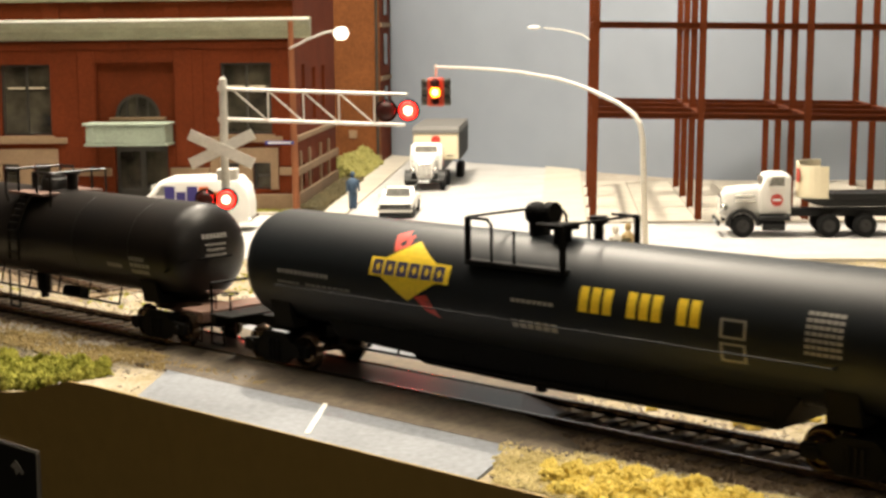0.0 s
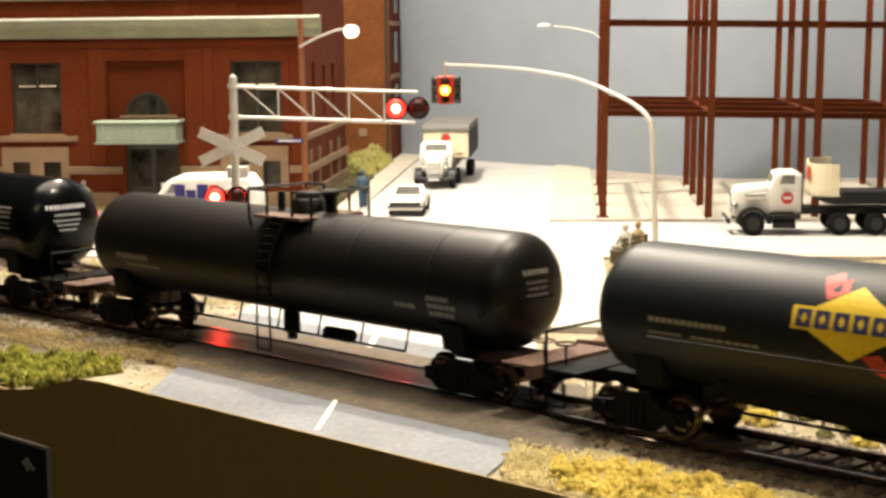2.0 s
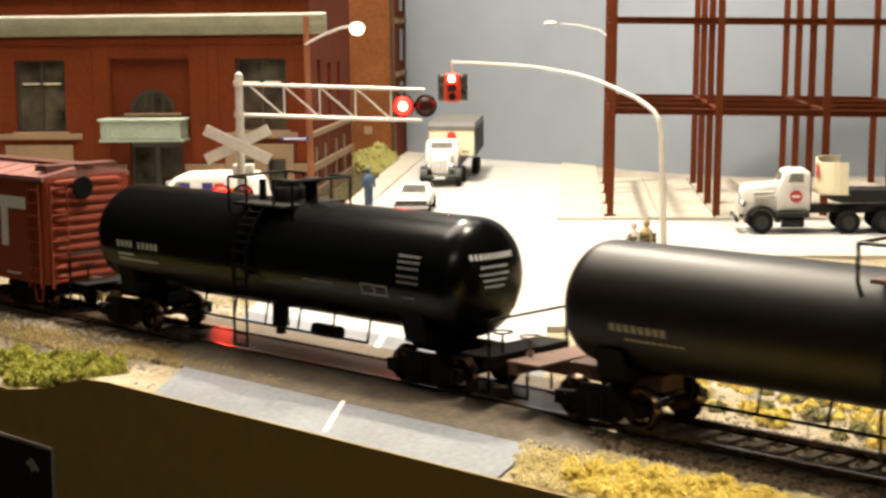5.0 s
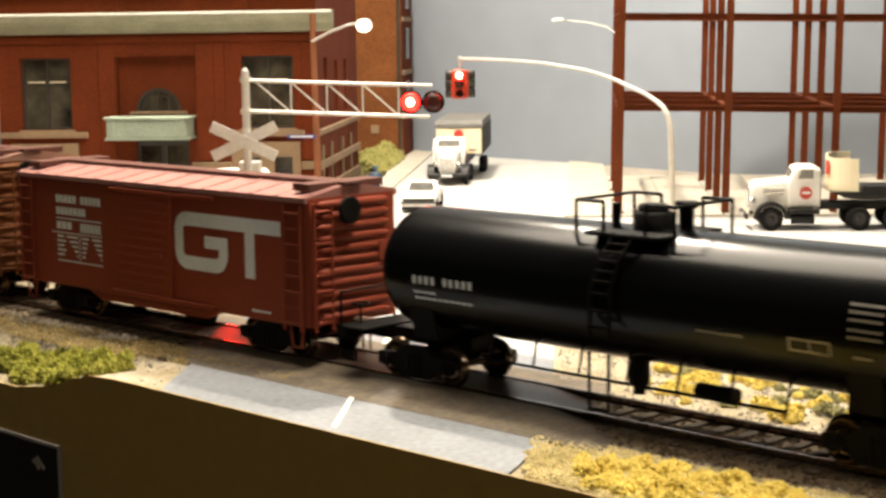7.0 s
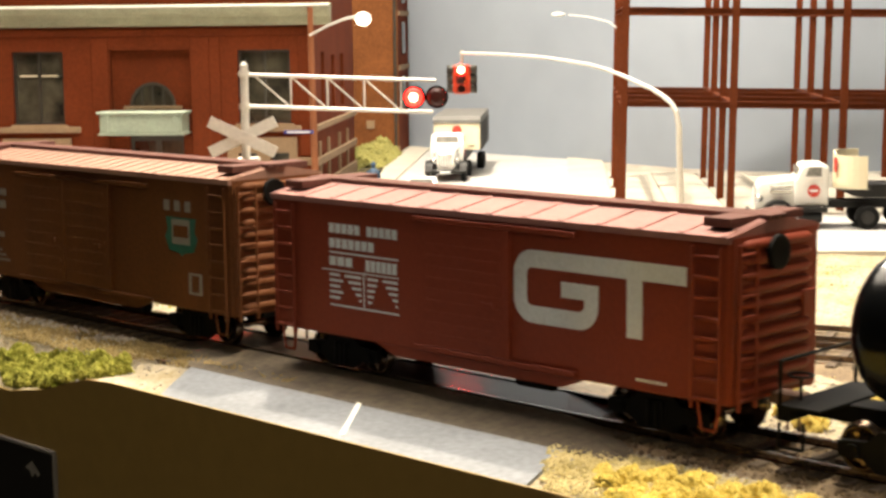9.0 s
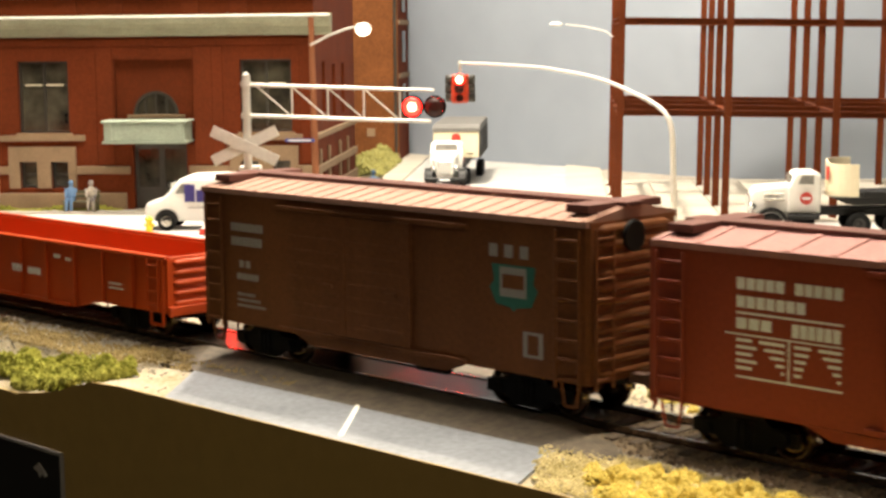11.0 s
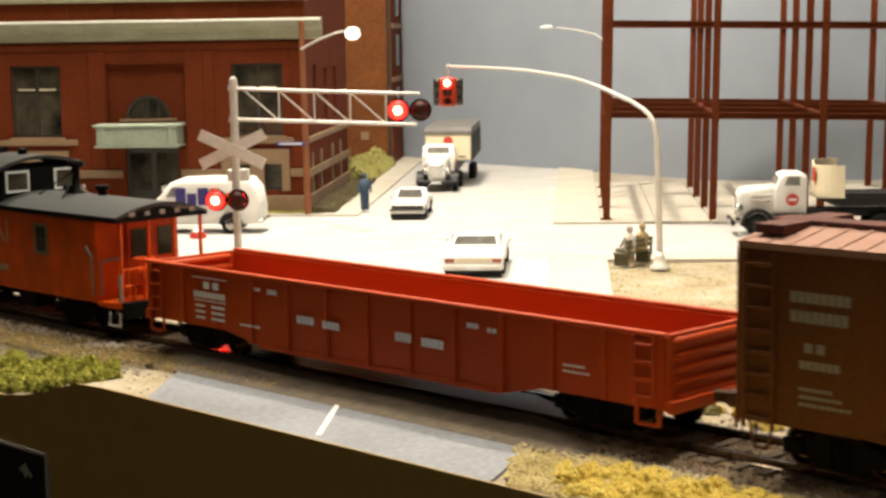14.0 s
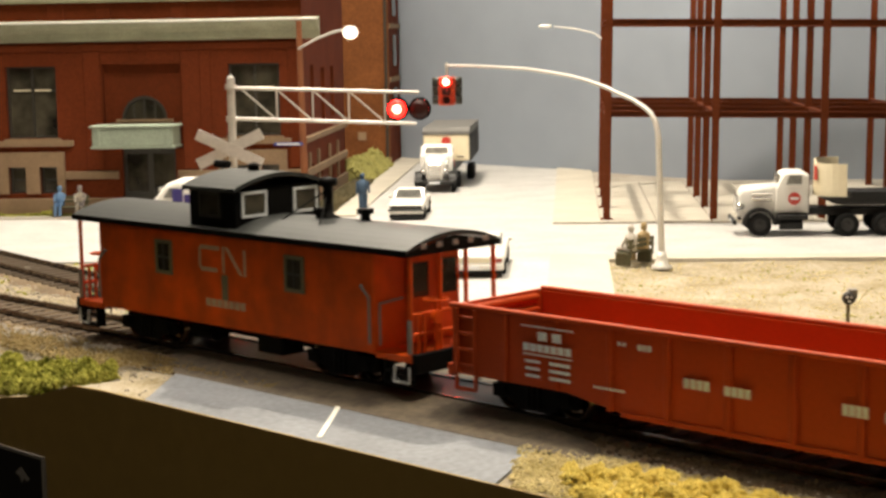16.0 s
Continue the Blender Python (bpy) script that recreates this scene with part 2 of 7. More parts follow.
EDGE = -4.85
BACK = [(-60, 142), (-30, 126), (-12, 111.5), (-5.3, 104.7), (-0.3, 100.3), (3, 96.2), (6, 93.2), (9, 91.4), (13, 90.5), (20, 90.2), (60, 90.2)]


def lip(u):
    """Height of the layout's front lip."""
    pts = [(-90, -0.9), (-15, -0.8), (-13.4, -0.54), (-12.4, -0.25), (-11.6, -0.03), (-10.5, 0.03), (90, 0.03)]
    for (a, za), (b, zb) in zip(pts, pts[1:]):
        if a <= u <= b:
            return za + (zb - za) * (u - a) / (b - a)
    return 0.0


def on_road(x, y):
    return -9.9 < x < -0.7 or (59.9 < y < 74.9 and x < -9) or (59.9 < y < 71.2 and x > -1) or (y > 71 and x > -1) or (x < -9 and y > 74.5)


def ground_z(x, y):
    u, o = to_track(x, y)
    n = noise.noise((x * 0.8, y * 0.8, 0)) * 0.10 + noise.noise((x * 2.7, y * 2.7, 5)) * 0.05
    if on_road(x, y):
        return -0.06
    z = -0.05 + n * min(1.0, abs(o) / 2.5)
    if o < -1.9:
        k = min(1.0, (-1.9 - o) / 2.6)
        z = z * (1 - k) + (lip(u) - 0.02) * k
    return z


def make_ground():
    bm = B()
    us = [-75 + 0.55 * i for i in range(230)]
    os = [EDGE + 0.6 * j for j in range(60)] + [EDGE + 36 + 2.5 * j for j in range(32)]
    vs = [[bm.verts.new(along(u, o, 0) + Vector((0, 0, ground_z(*along(u, o).xy)))) for o in os] for u in us]
    for i in range(len(us) - 1):
        for j in range(len(os) - 1):
            bm.faces.new((vs[i][j], vs[i + 1][j], vs[i + 1][j + 1], vs[i][j + 1])).smooth = True
    ob = part("ground", bm, DIRT, None)
    return tagged(ob, "tan dirt and sand scenery ground of the model layout", "ground", kind="structure")


def flat(name, outline, z0, z1, material, label, category):
    ob = part(name, slab(B(), outline, "z", z0, z1), material, None)
    return tagged(ob, label, category, kind="structure")


make_ground()
flat("road_near", [(-9.8, edge_y(-9.8)), (-1.5, edge_y(-1.5)), (-0.8, edge_y(-0.8) + 3.2), (-0.8, 40.0), (-9.8, 47.6)], -0.4, 0.004, ROAD_NEAR,
     "mid grey asphalt road end at the layout's edge", "road")
road = flat("road", [(-9.8, 47.6), (-0.8, 40.0), (-0.8, 112), (-9.8, 112)], -0.4, 0.0, ROAD,
            "light grey two-lane model road crossing the railway track", "road")
flat("road_left", [(-60, 60), (-9.8, 60), (-9.8, 74.7), (-60, 74.7)], -0.4, 0.0, ROAD, "light grey street in front of the brick building", "road")
flat("road_right", [(-0.8, 60.3), (60, 60.3), (60, 71.0), (-0.8, 71.0)], -0.4, 0.0, ROAD, "light grey street beside the construction site", "road")
flat("pavement_corner", [(-0.8, 44.5), (1.3, 44.5), (1.3, 60.3), (-0.8, 60.3)], -0.4, 0.12, CONCRETE, "cream concrete pavement beside the road", "pavement")
flat("pavement_lot", [(1.3, 59.2), (60, 59.2), (60, 60.3), (1.3, 60.3)], -0.4, 0.08, CONCRETE, "narrow cream concrete kerb between the street and the lot", "pavement")
flat("pavement_site", [(-0.8, 71.0), (1.25, 71.0), (1.25, 101), (-0.8, 101)], -0.4, 0.10, CONCRETE, "cream concrete pavement beside the construction site", "pavement")
flat("pavement_town", [(-60, 74.7), (-9.8, 74.7), (-9.8, 112), (-60, 112)], -0.4, 0.10, CONCRETE, "pale concrete pavement round the brick building", "pavement")

# slabs of the construction site
site = tagged(part("site_floor", slab(B(), [(1.25, 71.0), (60, 71.0), (60, 91), (1.25, 98)], "z", -0.4, 0.03), GRAVEL, None),
              "concrete floor of the construction site laid in slabs", "floor", kind="structure")
first = None
for i in range(8):
    for j in range(7):
        w = 2.39
        x, y = 1.3 + i * w, 71.05 + j * w * 1.15
        if y + 2.7 > 98 - x * 0.9 and x < 9 or y > 87.6:
            continue
        if first is None:
            first = part("concrete_slab", box(B(), 0, w - 0.07, 0, w * 1.15 - 0.07, 0, 0.08, 0.02), CONCRETE, site)
            first.matrix_basis = pose(x * U, y * U, 0.03 * U)
        else:
            again(first, x, y, 0.03)

# centre line and stop lines of the near road
for x0, x1, y0, y1 in ((-5.295, -5.185, 32.75, 36.0), (-5.32, -5.16, 41, 44), (-5.32, -5.16, 47, 50)):
    ob = part("road_line", box(B(), x0, x1, y0, y1, 0.0, 0.02), WHITE_LINE, road)

# painted backdrop wall
bm = B()
lo = [bm.verts.new((x, y, -3)) for x, y in BACK]
hi = [bm.verts.new((x, y, 70)) for x, y in BACK]
lo2 = [bm.verts.new((x + 1.2, y + 1.6, -3)) for x, y in BACK]
hi2 = [bm.verts.new((x + 1.2, y + 1.6, 70)) for x, y in BACK]
for i in range(len(BACK) - 1):
    bm.faces.new((lo[i], lo[i + 1], hi[i + 1], hi[i])).smooth = True
    bm.faces.new((lo2[i + 1], lo2[i], hi2[i], hi2[i + 1])).smooth = True
    bm.faces.new((hi[i], hi[i + 1], hi2[i + 1], hi2[i]))
tagged(part("backdrop", bm, WALL_GREY, None), "blue-grey painted backdrop wall behind the layout", "backdrop", kind="structure")

# front fascia board following the scenery's lip
bm = B()
us = [-80, -40, -20, -15, -14.2, -13.4, -12.9, -12.4, -12.0, -11.6, -11.2, -10.5, -8, 0, 40, 60]
prev = None
for u in us:
    a, b = along(u, EDGE - 0.05), along(u, EDGE)
    t = lip(u) - 0.012
    ring = [bm.verts.new((a.x, a.y, -26)), bm.verts.new((a.x, a.y, t)), bm.verts.new((b.x, b.y, t)), bm.verts.new((b.x, b.y, -26))]
    if prev:
        for k in range(3):
            bm.faces.new((prev[k], ring[k], ring[k + 1], prev[k + 1]))
    prev = ring
tagged(part("fascia", bm, FASCIA, None), "dark olive-brown painted fascia board along the layout's edge", "fascia", kind="structure")

# the room round the layout
def room():
    for nm, a in (("floor", (-330, 330, -260, 240, -104, -100)), ("ceiling", (-330, 330, -260, 240, 120, 124)),
                  ("wall_south", (-330, 330, -264, -260, -100, 120)), ("wall_north", (-330, 330, 240, 244, -100, 120)),
                  ("wall_west", (-334, -330, -260, 240, -100, 120)), ("wall_east", (330, 334, -260, 240, -100, 120))):
        tagged(part(nm, box(B(), *a), ROOM_PAINT, None), "plain dim warm grey " + nm.split("_")[0] + " of the room", nm.split("_")[0], kind="structure")


room()


# ---- track ----
def track(name, u0, u1, o0, o1, label, tie_stuff):
    """A track from (u0, o0) to (u1, o1): sleepers, two rails on a bed of ballast."""
    p, q = along(u0, o0), along(u1, o1)
    ang, ln = math.degrees(math.atan2(q.y - p.y, q.x - p.x)), (q - p).length
    t = thing(name, p.x, p.y, 0, ang, label, "railway track", kind="structure")
    part("ballast_bed", slab(B(), [(-2.0, -0.12), (-1.35, 0.03), (1.35, 0.03), (2.0, -0.12)], "x", 0, ln), BALLAST, t)
    n = int(ln / 0.62)
    base = None
    for i in range(n):
        x = i * 0.62
        if tie_stuff(u0 + (u1 - u0) * x / ln):
            continue
        if base is None:
            base = part("sleeper", box(B(), 0, 0.24, -1.25, 1.25, 0.0, 0.09, 0.015), TIE, t)
            base.matrix_basis = pose(x * U, 0, 0)
        else:
            again(base, x)
    for s in (-1, 1):
        part("rail", slab(B(), [(s * 0.755 - 0.07, 0.09), (s * 0.755 + 0.07, 0.09), (s * 0.755 + 0.025, 0.12), (s * 0.755 + 0.04, 0.20),
                                (s * 0.755 + 0.04, 0.24), (s * 0.755 - 0.04, 0.24), (s * 0.755 - 0.04, 0.20), (s * 0.755 - 0.025, 0.12)], "x", 0, ln), RAIL, t)
    return t


def in_crossing(u):
    return -11.2 < u < -0.2


main_track = track("main_track", -62, 42, 0, 0, "main railway track with brown weathered rails on ballast", in_crossing)
track("second_track", -62, -21.9, 10.0, 4.15, "rusty siding track behind the main line", lambda u: False)
track("third_track", -5, 40, 6.75, 21.6, "rusty siding track across the vacant lot", lambda u: u < -4)
track("fourth_track", -3.6, 40, 9.5, 27.0, "rusty siding track at the far side of the lot", lambda u: u < -3)

# timber between the rails and ramps outside them, tapering out beyond the road's edges
def crossing_panel(o0, z0, o1, z1):
    bm = B()
    rings = []
    for x, k in ((-10.9, 0.0), (-9.9, 1.0), (-0.75, 1.0), (0.5, 0.0)):
        ring = []
        for o, z in ((o0, -0.1), (o1, -0.1), (o1, z1 * k), (o0, z0 * k)):
            u = (x - NX.x * o) / AX.x + 62
            ring.append(bm.verts.new((u, o, z)))
        rings.append(ring)
    for a, b in zip(rings, rings[1:]):
        for k in range(4):
            bm.faces.new((a[k], a[(k + 1) % 4], b[(k + 1) % 4], b[k]))
    bm.faces.new(rings[0])
    bm.faces.new(rings[-1][::-1])
    part("crossing_panel", bm, PLANK if abs(o0) < 1 and abs(o1) < 1 else RAMP, main_track, "dark panel laid level with the rails")


crossing_panel(-0.66, 0.215, 0.66, 0.215)
crossing_panel(-2.5, 0.012, -0.85, 0.205)
crossing_panel(0.85, 0.205, 2.5, 0.012)


def strew(name, count, place, size, material, label, category, squash=0.7, seed=3):
    """Many small lumps of stuff in one mesh."""
    rnd = random.Random(seed)
    vs, fs = [], []
    base = [(0, 0, 1), (0.9, 0, 0.3), (-0.4, 0.8, 0.35), (-0.5, -0.75, 0.3), (0.35, 0.45, -0.6), (0.3, -0.6, -0.5), (-0.7, 0.05, -0.5)]
    tri = [(0, 1, 2), (0, 2, 3), (0, 3, 1), (1, 4, 2), (2, 6, 3), (3, 5, 1), (1, 5, 4), (2, 4, 6), (3, 6, 5), (4, 5, 6)]
    for _ in range(count):
        got = place(rnd)
        if got is None:
            continue
        x, y, z = got
        r = size * rnd.uniform(0.5, 1.5)
        a = rnd.uniform(0, 6.28)
        c, s = math.cos(a), math.sin(a)
        k = len(vs)
        for bx, by, bz in base:
            j = rnd.uniform(0.75, 1.25)
            vs.append(((x + (bx * c - by * s) * r * j) * U, (y + (bx * s + by * c) * r * j) * U, (z + bz * r * squash * j) * U))
        fs += [(a0 + k, b0 + k, c0 + k) for a0, b0, c0 in tri]
    me = bpy.data.meshes.new(name)
    me.from_pydata(vs, [], fs)
    me.materials.append(material)
    return tagged(new(name, me), label, category, kind="stuff")


# ---- the town ----
def holed(bm, x0, x1, z0, z1, y0, y1, holes):
    """A wall in the x-z plane between y0 and y1, with rectangular holes (x0, x1, z0, z1), as one skin."""
    xs = sorted({x0, x1, *[h[0] for h in holes], *[h[1] for h in holes]})
    zs = sorted({z0, z1, *[h[2] for h in holes], *[h[3] for h in holes]})
    made = {}

    def v(i, j, y):
        if (i, j, y) not in made:
            made[i, j, y] = bm.verts.new((xs[i], y, zs[j]))
        return made[i, j, y]

    def solid(i, j):
        if not (0 <= i < len(xs) - 1 and 0 <= j < len(zs) - 1):
            return False
        mx, mz = (xs[i] + xs[i + 1]) / 2, (zs[j] + zs[j + 1]) / 2
        return not any(h[0] < mx < h[1] and h[2] < mz < h[3] for h in holes)
    for i in range(len(xs) - 1):
        for j in range(len(zs) - 1):
            if not solid(i, j):
                continue
            for y in (y0, y1):
                bm.faces.new((v(i, j, y), v(i + 1, j, y), v(i + 1, j + 1, y), v(i, j + 1, y)))
            for (di, dj), (a, b) in (((-1, 0), ((i, j), (i, j + 1))), ((1, 0), ((i + 1, j), (i + 1, j + 1))), ((0, -1), ((i, j), (i + 1, j))), ((0, 1), ((i, j + 1), (i + 1, j + 1)))):
                if not solid(i + di, j + dj):
                    bm.faces.new((v(*a, y0), v(*b, y0), v(*b, y1), v(*a, y1)))
    return bm


def window(parent, x0, x1, z0, z1, y, nx, nz, sill=True):
    w = part("window", holed(B(), x0, x1, z0, z1, y, y + 0.18, [(x0 + 0.1, x1 - 0.1, z0 + 0.1, z1 - 0.1)]), DARK, parent)
    for i in range(1, nx):
        x = x0 + (x1 - x0) * i / nx
        part("mullion", box(B(), x - 0.05, x + 0.05, y + 0.03, y + 0.14, z0 + 0.1, z1 - 0.1), DARK, w)
    for i in range(1, nz):
        z = z0 + (z1 - z0) * i / nz
        if nz == 3:
            if i == 1:
                continue
            # cream strips paint the highlight along the transom, broken at the mullion
            for a, b in ((x0 + 0.3, (x0 + x1) / 2 - 0.1), ((x0 + x1) / 2 + 0.1, x1 - 0.3)):
                part("sash_highlight", box(B(), a, b, y + 0.0, y + 0.05, z - 0.03, z + 0.04), CREAM, w)
        part("transom", box(B(), x0 + 0.1, x1 - 0.1, y + 0.02, y + 0.15, z - 0.05, z + 0.05), DARK, w)
    part("pane", box(B(), x0 + 0.08, x1 - 0.08, y + 0.10, y + 0.13, z0 + 0.08, z1 - 0.08), PANE, w)
    if sill:
        part("window_sill", box(B(), x0 - 0.15, x1 + 0.15, y - 0.35, y + 0.1, z0 - 0.18, z0 - 0.003, 0.03), STONE, w)
    return w


def brick_building():
    t = thing("brick_building", 0, 0, 0.1, 0, "two-storey red brick station building with pale green cornice and stone bands", "building")
    Y, X0, X1 = 76.0, -27.45, -12.3
    holes, big, small = [], [], []
    for c in (-14.6, -25.15):
        big.append((c - 1.2, c + 1.2, 3.6, 6.95))
        for d in (-0.82, 0.68):
            small.append((c + d - 0.42, c + d + 0.42, 1.0, 2.26))
    door = (-20.95, -18.4, 0.0, 3.05)
    holes = big + small + [door, (-21.75, -18.0, 3.05, 7.0)]
    part("wall", holed(B(), X0, X1, 0, 13.5, Y, Y + 0.5, holes), BRICK, t)
    for h in big:
        window(t, *h, Y + 0.22, 2, 3)
    for h in small:
        window(t, *h, Y + 0.22, 1, 2, sill=False)
    # recessed entrance bay with its fan window
    bm = holed(B(), -21.75, -18.0, 3.05, 7.0, Y + 0.35, Y + 0.6, [(-20.95, -18.8, 4.4, 5.55)])
    part("entrance_recess", bm, BRICK, t)
    arc = [(-19.88 + 1.08 * math.cos(a), 4.42 + 1.10 * math.sin(a)) for a in [math.pi * k / 14 for k in range(15)]]
    spand = B()
    for k in range(14):
        (xa, za), (xb, zb) = arc[k], arc[k + 1]
        slab(spand, [(xa, za), (xb, zb), (xb, 5.56), (xa, 5.56)], "y", Y + 0.36, Y + 0.58)
    part("spandrel", spand, BRICK, t)
    ring = B()
    for k in range(14):
        (xa, za), (xb, zb) = arc[k], arc[k + 1]
        slab(ring, [(xa, za), (xb, zb), (-19.88 + (xb + 19.88) * 0.86, 4.42 + (zb - 4.42) * 0.86), (-19.88 + (xa + 19.88) * 0.86, 4.42 + (za - 4.42) * 0.86)], "y", Y + 0.33, Y + 0.5)
    fan = part("fan_window", ring, DARK, t)
    part("pane", slab(B(), arc, "y", Y + 0.44, Y + 0.47), PANE, fan)
    for x in (-20.4, -19.9, -19.4):
        part("mullion", box(B(), x - 0.05, x + 0.05, Y + 0.38, Y + 0.46, 4.42, 5.35), DARK, fan)
    part("lintel", box(B(), -21.2, -18.5, Y + 0.1, Y + 0.5, 4.28, 4.42, 0.02), STONE, t)
    # raised brick pilasters and panels
    for a, b in ((-22.6, -21.8), (-18.0, -17.1), (-13.0, -12.3), (-17.1, -16.6)):
        part("pilaster", box(B(), a, b, Y - 0.09, Y - 0.003, 2.1, 7.6, 0.03), BRICK, t)
    part("brick_course", box(B(), X0, X1 + 0.05, Y - 0.10, Y - 0.003, 7.62, 7.95, 0.03), BRICK, t)
    # stone bands, surrounds and base
    for a, b in ((X0, -26.93), (-23.67, -21.1), (-18.3, -16.4), (-13.1, X1 + 0.12)):
        part("stone_band", box(B(), a, b, Y - 0.12, Y - 0.003, 1.66, 2.04, 0.03), STONE, t)
    for a, b in ((X0, -21.3), (-18.1, X1 + 0.12)):
        part("stone_base", box(B(), a, b, Y - 0.2, Y - 0.003, 0, 0.78, 0.04), STONE, t)
    for c in (-14.6, -25.15):
        o = [(c - 1.24, c - 0.40, 1.0, 2.26), (c + 0.26, c + 1.10, 1.0, 2.26)]
        part("stone_surround", holed(B(), c - 1.76, c + 1.47, 1.62, 2.96, Y - 0.14, Y - 0.003, o), STONE, t)
    for a, b in ((X0, -23.2), (-16.5, -12.9)):
        part("sill_course", box(B(), a, b, Y - 0.18, Y - 0.003, 3.22, 3.5, 0.03), STONE, t)
    # cornice
    prof = [(0, 8.05), (-0.25, 8.15), (-0.35, 8.45), (-0.75, 8.62), (-0.85, 8.85), (-0.85, 8.98), (0, 9.05)]
    part("cornice", slab(B(), [(Y + p, z) for p, z in prof], "x", X0 - 0.6, X1 + 0.85), CORNICE, t, "pale green cornice")
    # white strip paints in the light caught by the cornice's front edge
    part("cornice_lip", box(B(), X0 - 0.62, X1 + 0.88, Y - 0.89, Y - 0.851, 8.90, 8.99, 0.01), WHITE, t, "edge of the cornice, coloured white for the light on it")
    for a, b in ((-24.2, -23.4), (-21.9, -21.2), (-18.4, -17.7), (-16.2, -15.4)):
        part("parapet_pilaster", box(B(), a, b, Y - 0.08, Y - 0.003, 9.06, 9.84, 0.02), BRICK, t)
    part("parapet_course", box(B(), X0, X1 + 0.3, Y - 0.35, Y - 0.003, 9.85, 10.35, 0.08), CORNICE, t)
    # side wall
    sh = [(78.2, 79.3, 4.0, 6.8), (81.6, 82.8, 4.0, 6.6), (84.9, 86.1, 4.0, 6.6), (77.6, 78.6, 0.9, 2.1), (80.2, 81.2, 0.9, 2.1), (84.0, 85.0, 0.9, 2.1)]
    bm = holed(B(), Y + 0.5, 90.0, 0, 13.5, 0, 0.5, sh)
    m = Matrix.Translation((X1, 0, 0)) @ Matrix.Rotation(radians(90), 4, "Z")
    bmesh.ops.transform(bm, matrix=m, verts=bm.verts)
    part("side_wall", bm, BRICK, t)
    for h in sh:
        bm = box(B(), X1 - 0.3, X1 - 0.25, h[0], h[1], h[2], h[3])
        w = part("side_window", bm, PANE, t)
        part("mullion", box(B(), X1 - 0.24, X1 - 0.18, (h[0] + h[1]) / 2 - 0.05, (h[0] + h[1]) / 2 + 0.05, h[2], h[3]), DARK, w)
        part("frame", box(B(), X1 - 0.24, X1 - 0.17, h[0], h[1], (h[2] + h[3]) / 2 - 0.05, (h[2] + h[3]) / 2 + 0.05), DARK, w)
    for z0, z1 in ((1.6, 1.98), (3.22, 3.5), (0, 0.78)):
        part("stone_band", box(B(), X1 + 0.003, X1 + 0.14, Y, 90, z0, z1, 0.03), STONE, t)
    for a in (77.9, 80.7, 84.5, 87.5):
        part("stone_surround", box(B(), X1 + 0.003, X1 + 0.10, a - 1.0, a - 0.55, 0.8, 2.7, 0.02), STONE, t)
    part("side_wall", box(B(), X0, X0 + 0.5, Y + 0.5, 89.5, 0, 13.5), BRICK, t)
    part("back_wall", box(B(), X0, X1 - 0.5, 89.5, 90, 0, 13.5), BRICK, t)
    part("roof", box(B(), X0 + 0.1, X1 - 0.6, Y + 0.6, 89.4, 12.5, 12.8), DARK, t)
    # entrance doors and canopy
    d = part("door", holed(B(), *door, Y + 0.3, Y + 0.45, [(-20.8, -19.8, 1.0, 2.8), (-19.55, -18.55, 1.0, 2.8)]), DARK, t, "dark double door")
    part("pane", box(B(), -20.85, -18.5, Y + 0.36, Y + 0.39, 0.9, 2.85), PANE, d)
    c = part("canopy", box(B(), -21.88, -18.12, 74.4, 76.0 - 0.003, 3.28, 4.12, 0.04), CANOPY, t, "pale green metal entrance canopy")
    part("canopy_rim", box(B(), -22.0, -18.0, 74.3, 76.0 - 0.004, 4.12, 4.24, 0.03), CANOPY, c)
    part("canopy_rim", box(B(), -21.96, -18.04, 74.34, 76.0 - 0.004, 3.18, 3.28, 0.02), CANOPY, c)
    for x in (-21.7, -18.5):
        part("canopy_panel", box(B(), x, x + 0.22, 74.33, 74.4, 3.3, 4.1, 0.02), CANOPY, c)
    return t


brick_building()


def brown_building():
    t = thing("brown_building", 0.26, 0, 0.1, 0, "plain brown brick warehouse beyond the station building", "building")
    part("wall", holed(B(), -26, -11.6, 0, 16, 104.0, 104.5, []), BRICK_OLD, t)
    part("side_wall", box(B(), -12.1, -11.605, 104.5, 110.8, 0, 16), BRICK, t)
    for z in (5.2, 8.6, 11.8):
        part("stone_course", box(B(), -11.6, -11.5, 104.6, 110.6, z, z + 0.3), STONE, t)
        part("side_window", box(B(), -11.6, -11.54, 106.6, 108.6, z - 2.4, z - 0.4), PANE, t)
    part("plinth", box(B(), -26, -11.5, 103.9, 104.0 - 0.003, 0, 0.5), STONE, t)
    part("vent_panel", box(B(), -13.6, -13.1, 103.92, 104.0 - 0.003, 1.6, 2.1), STONE, t)
    part("drainpipe", bar(B(), (-11.75, 103.85, 0), (-11.75, 103.85, 16), 0.09), DARK, t)
    part("roof", box(B(), -26, -12.15, 104.6, 110.5, 15.2, 15.5), DARK, t)


brown_building()


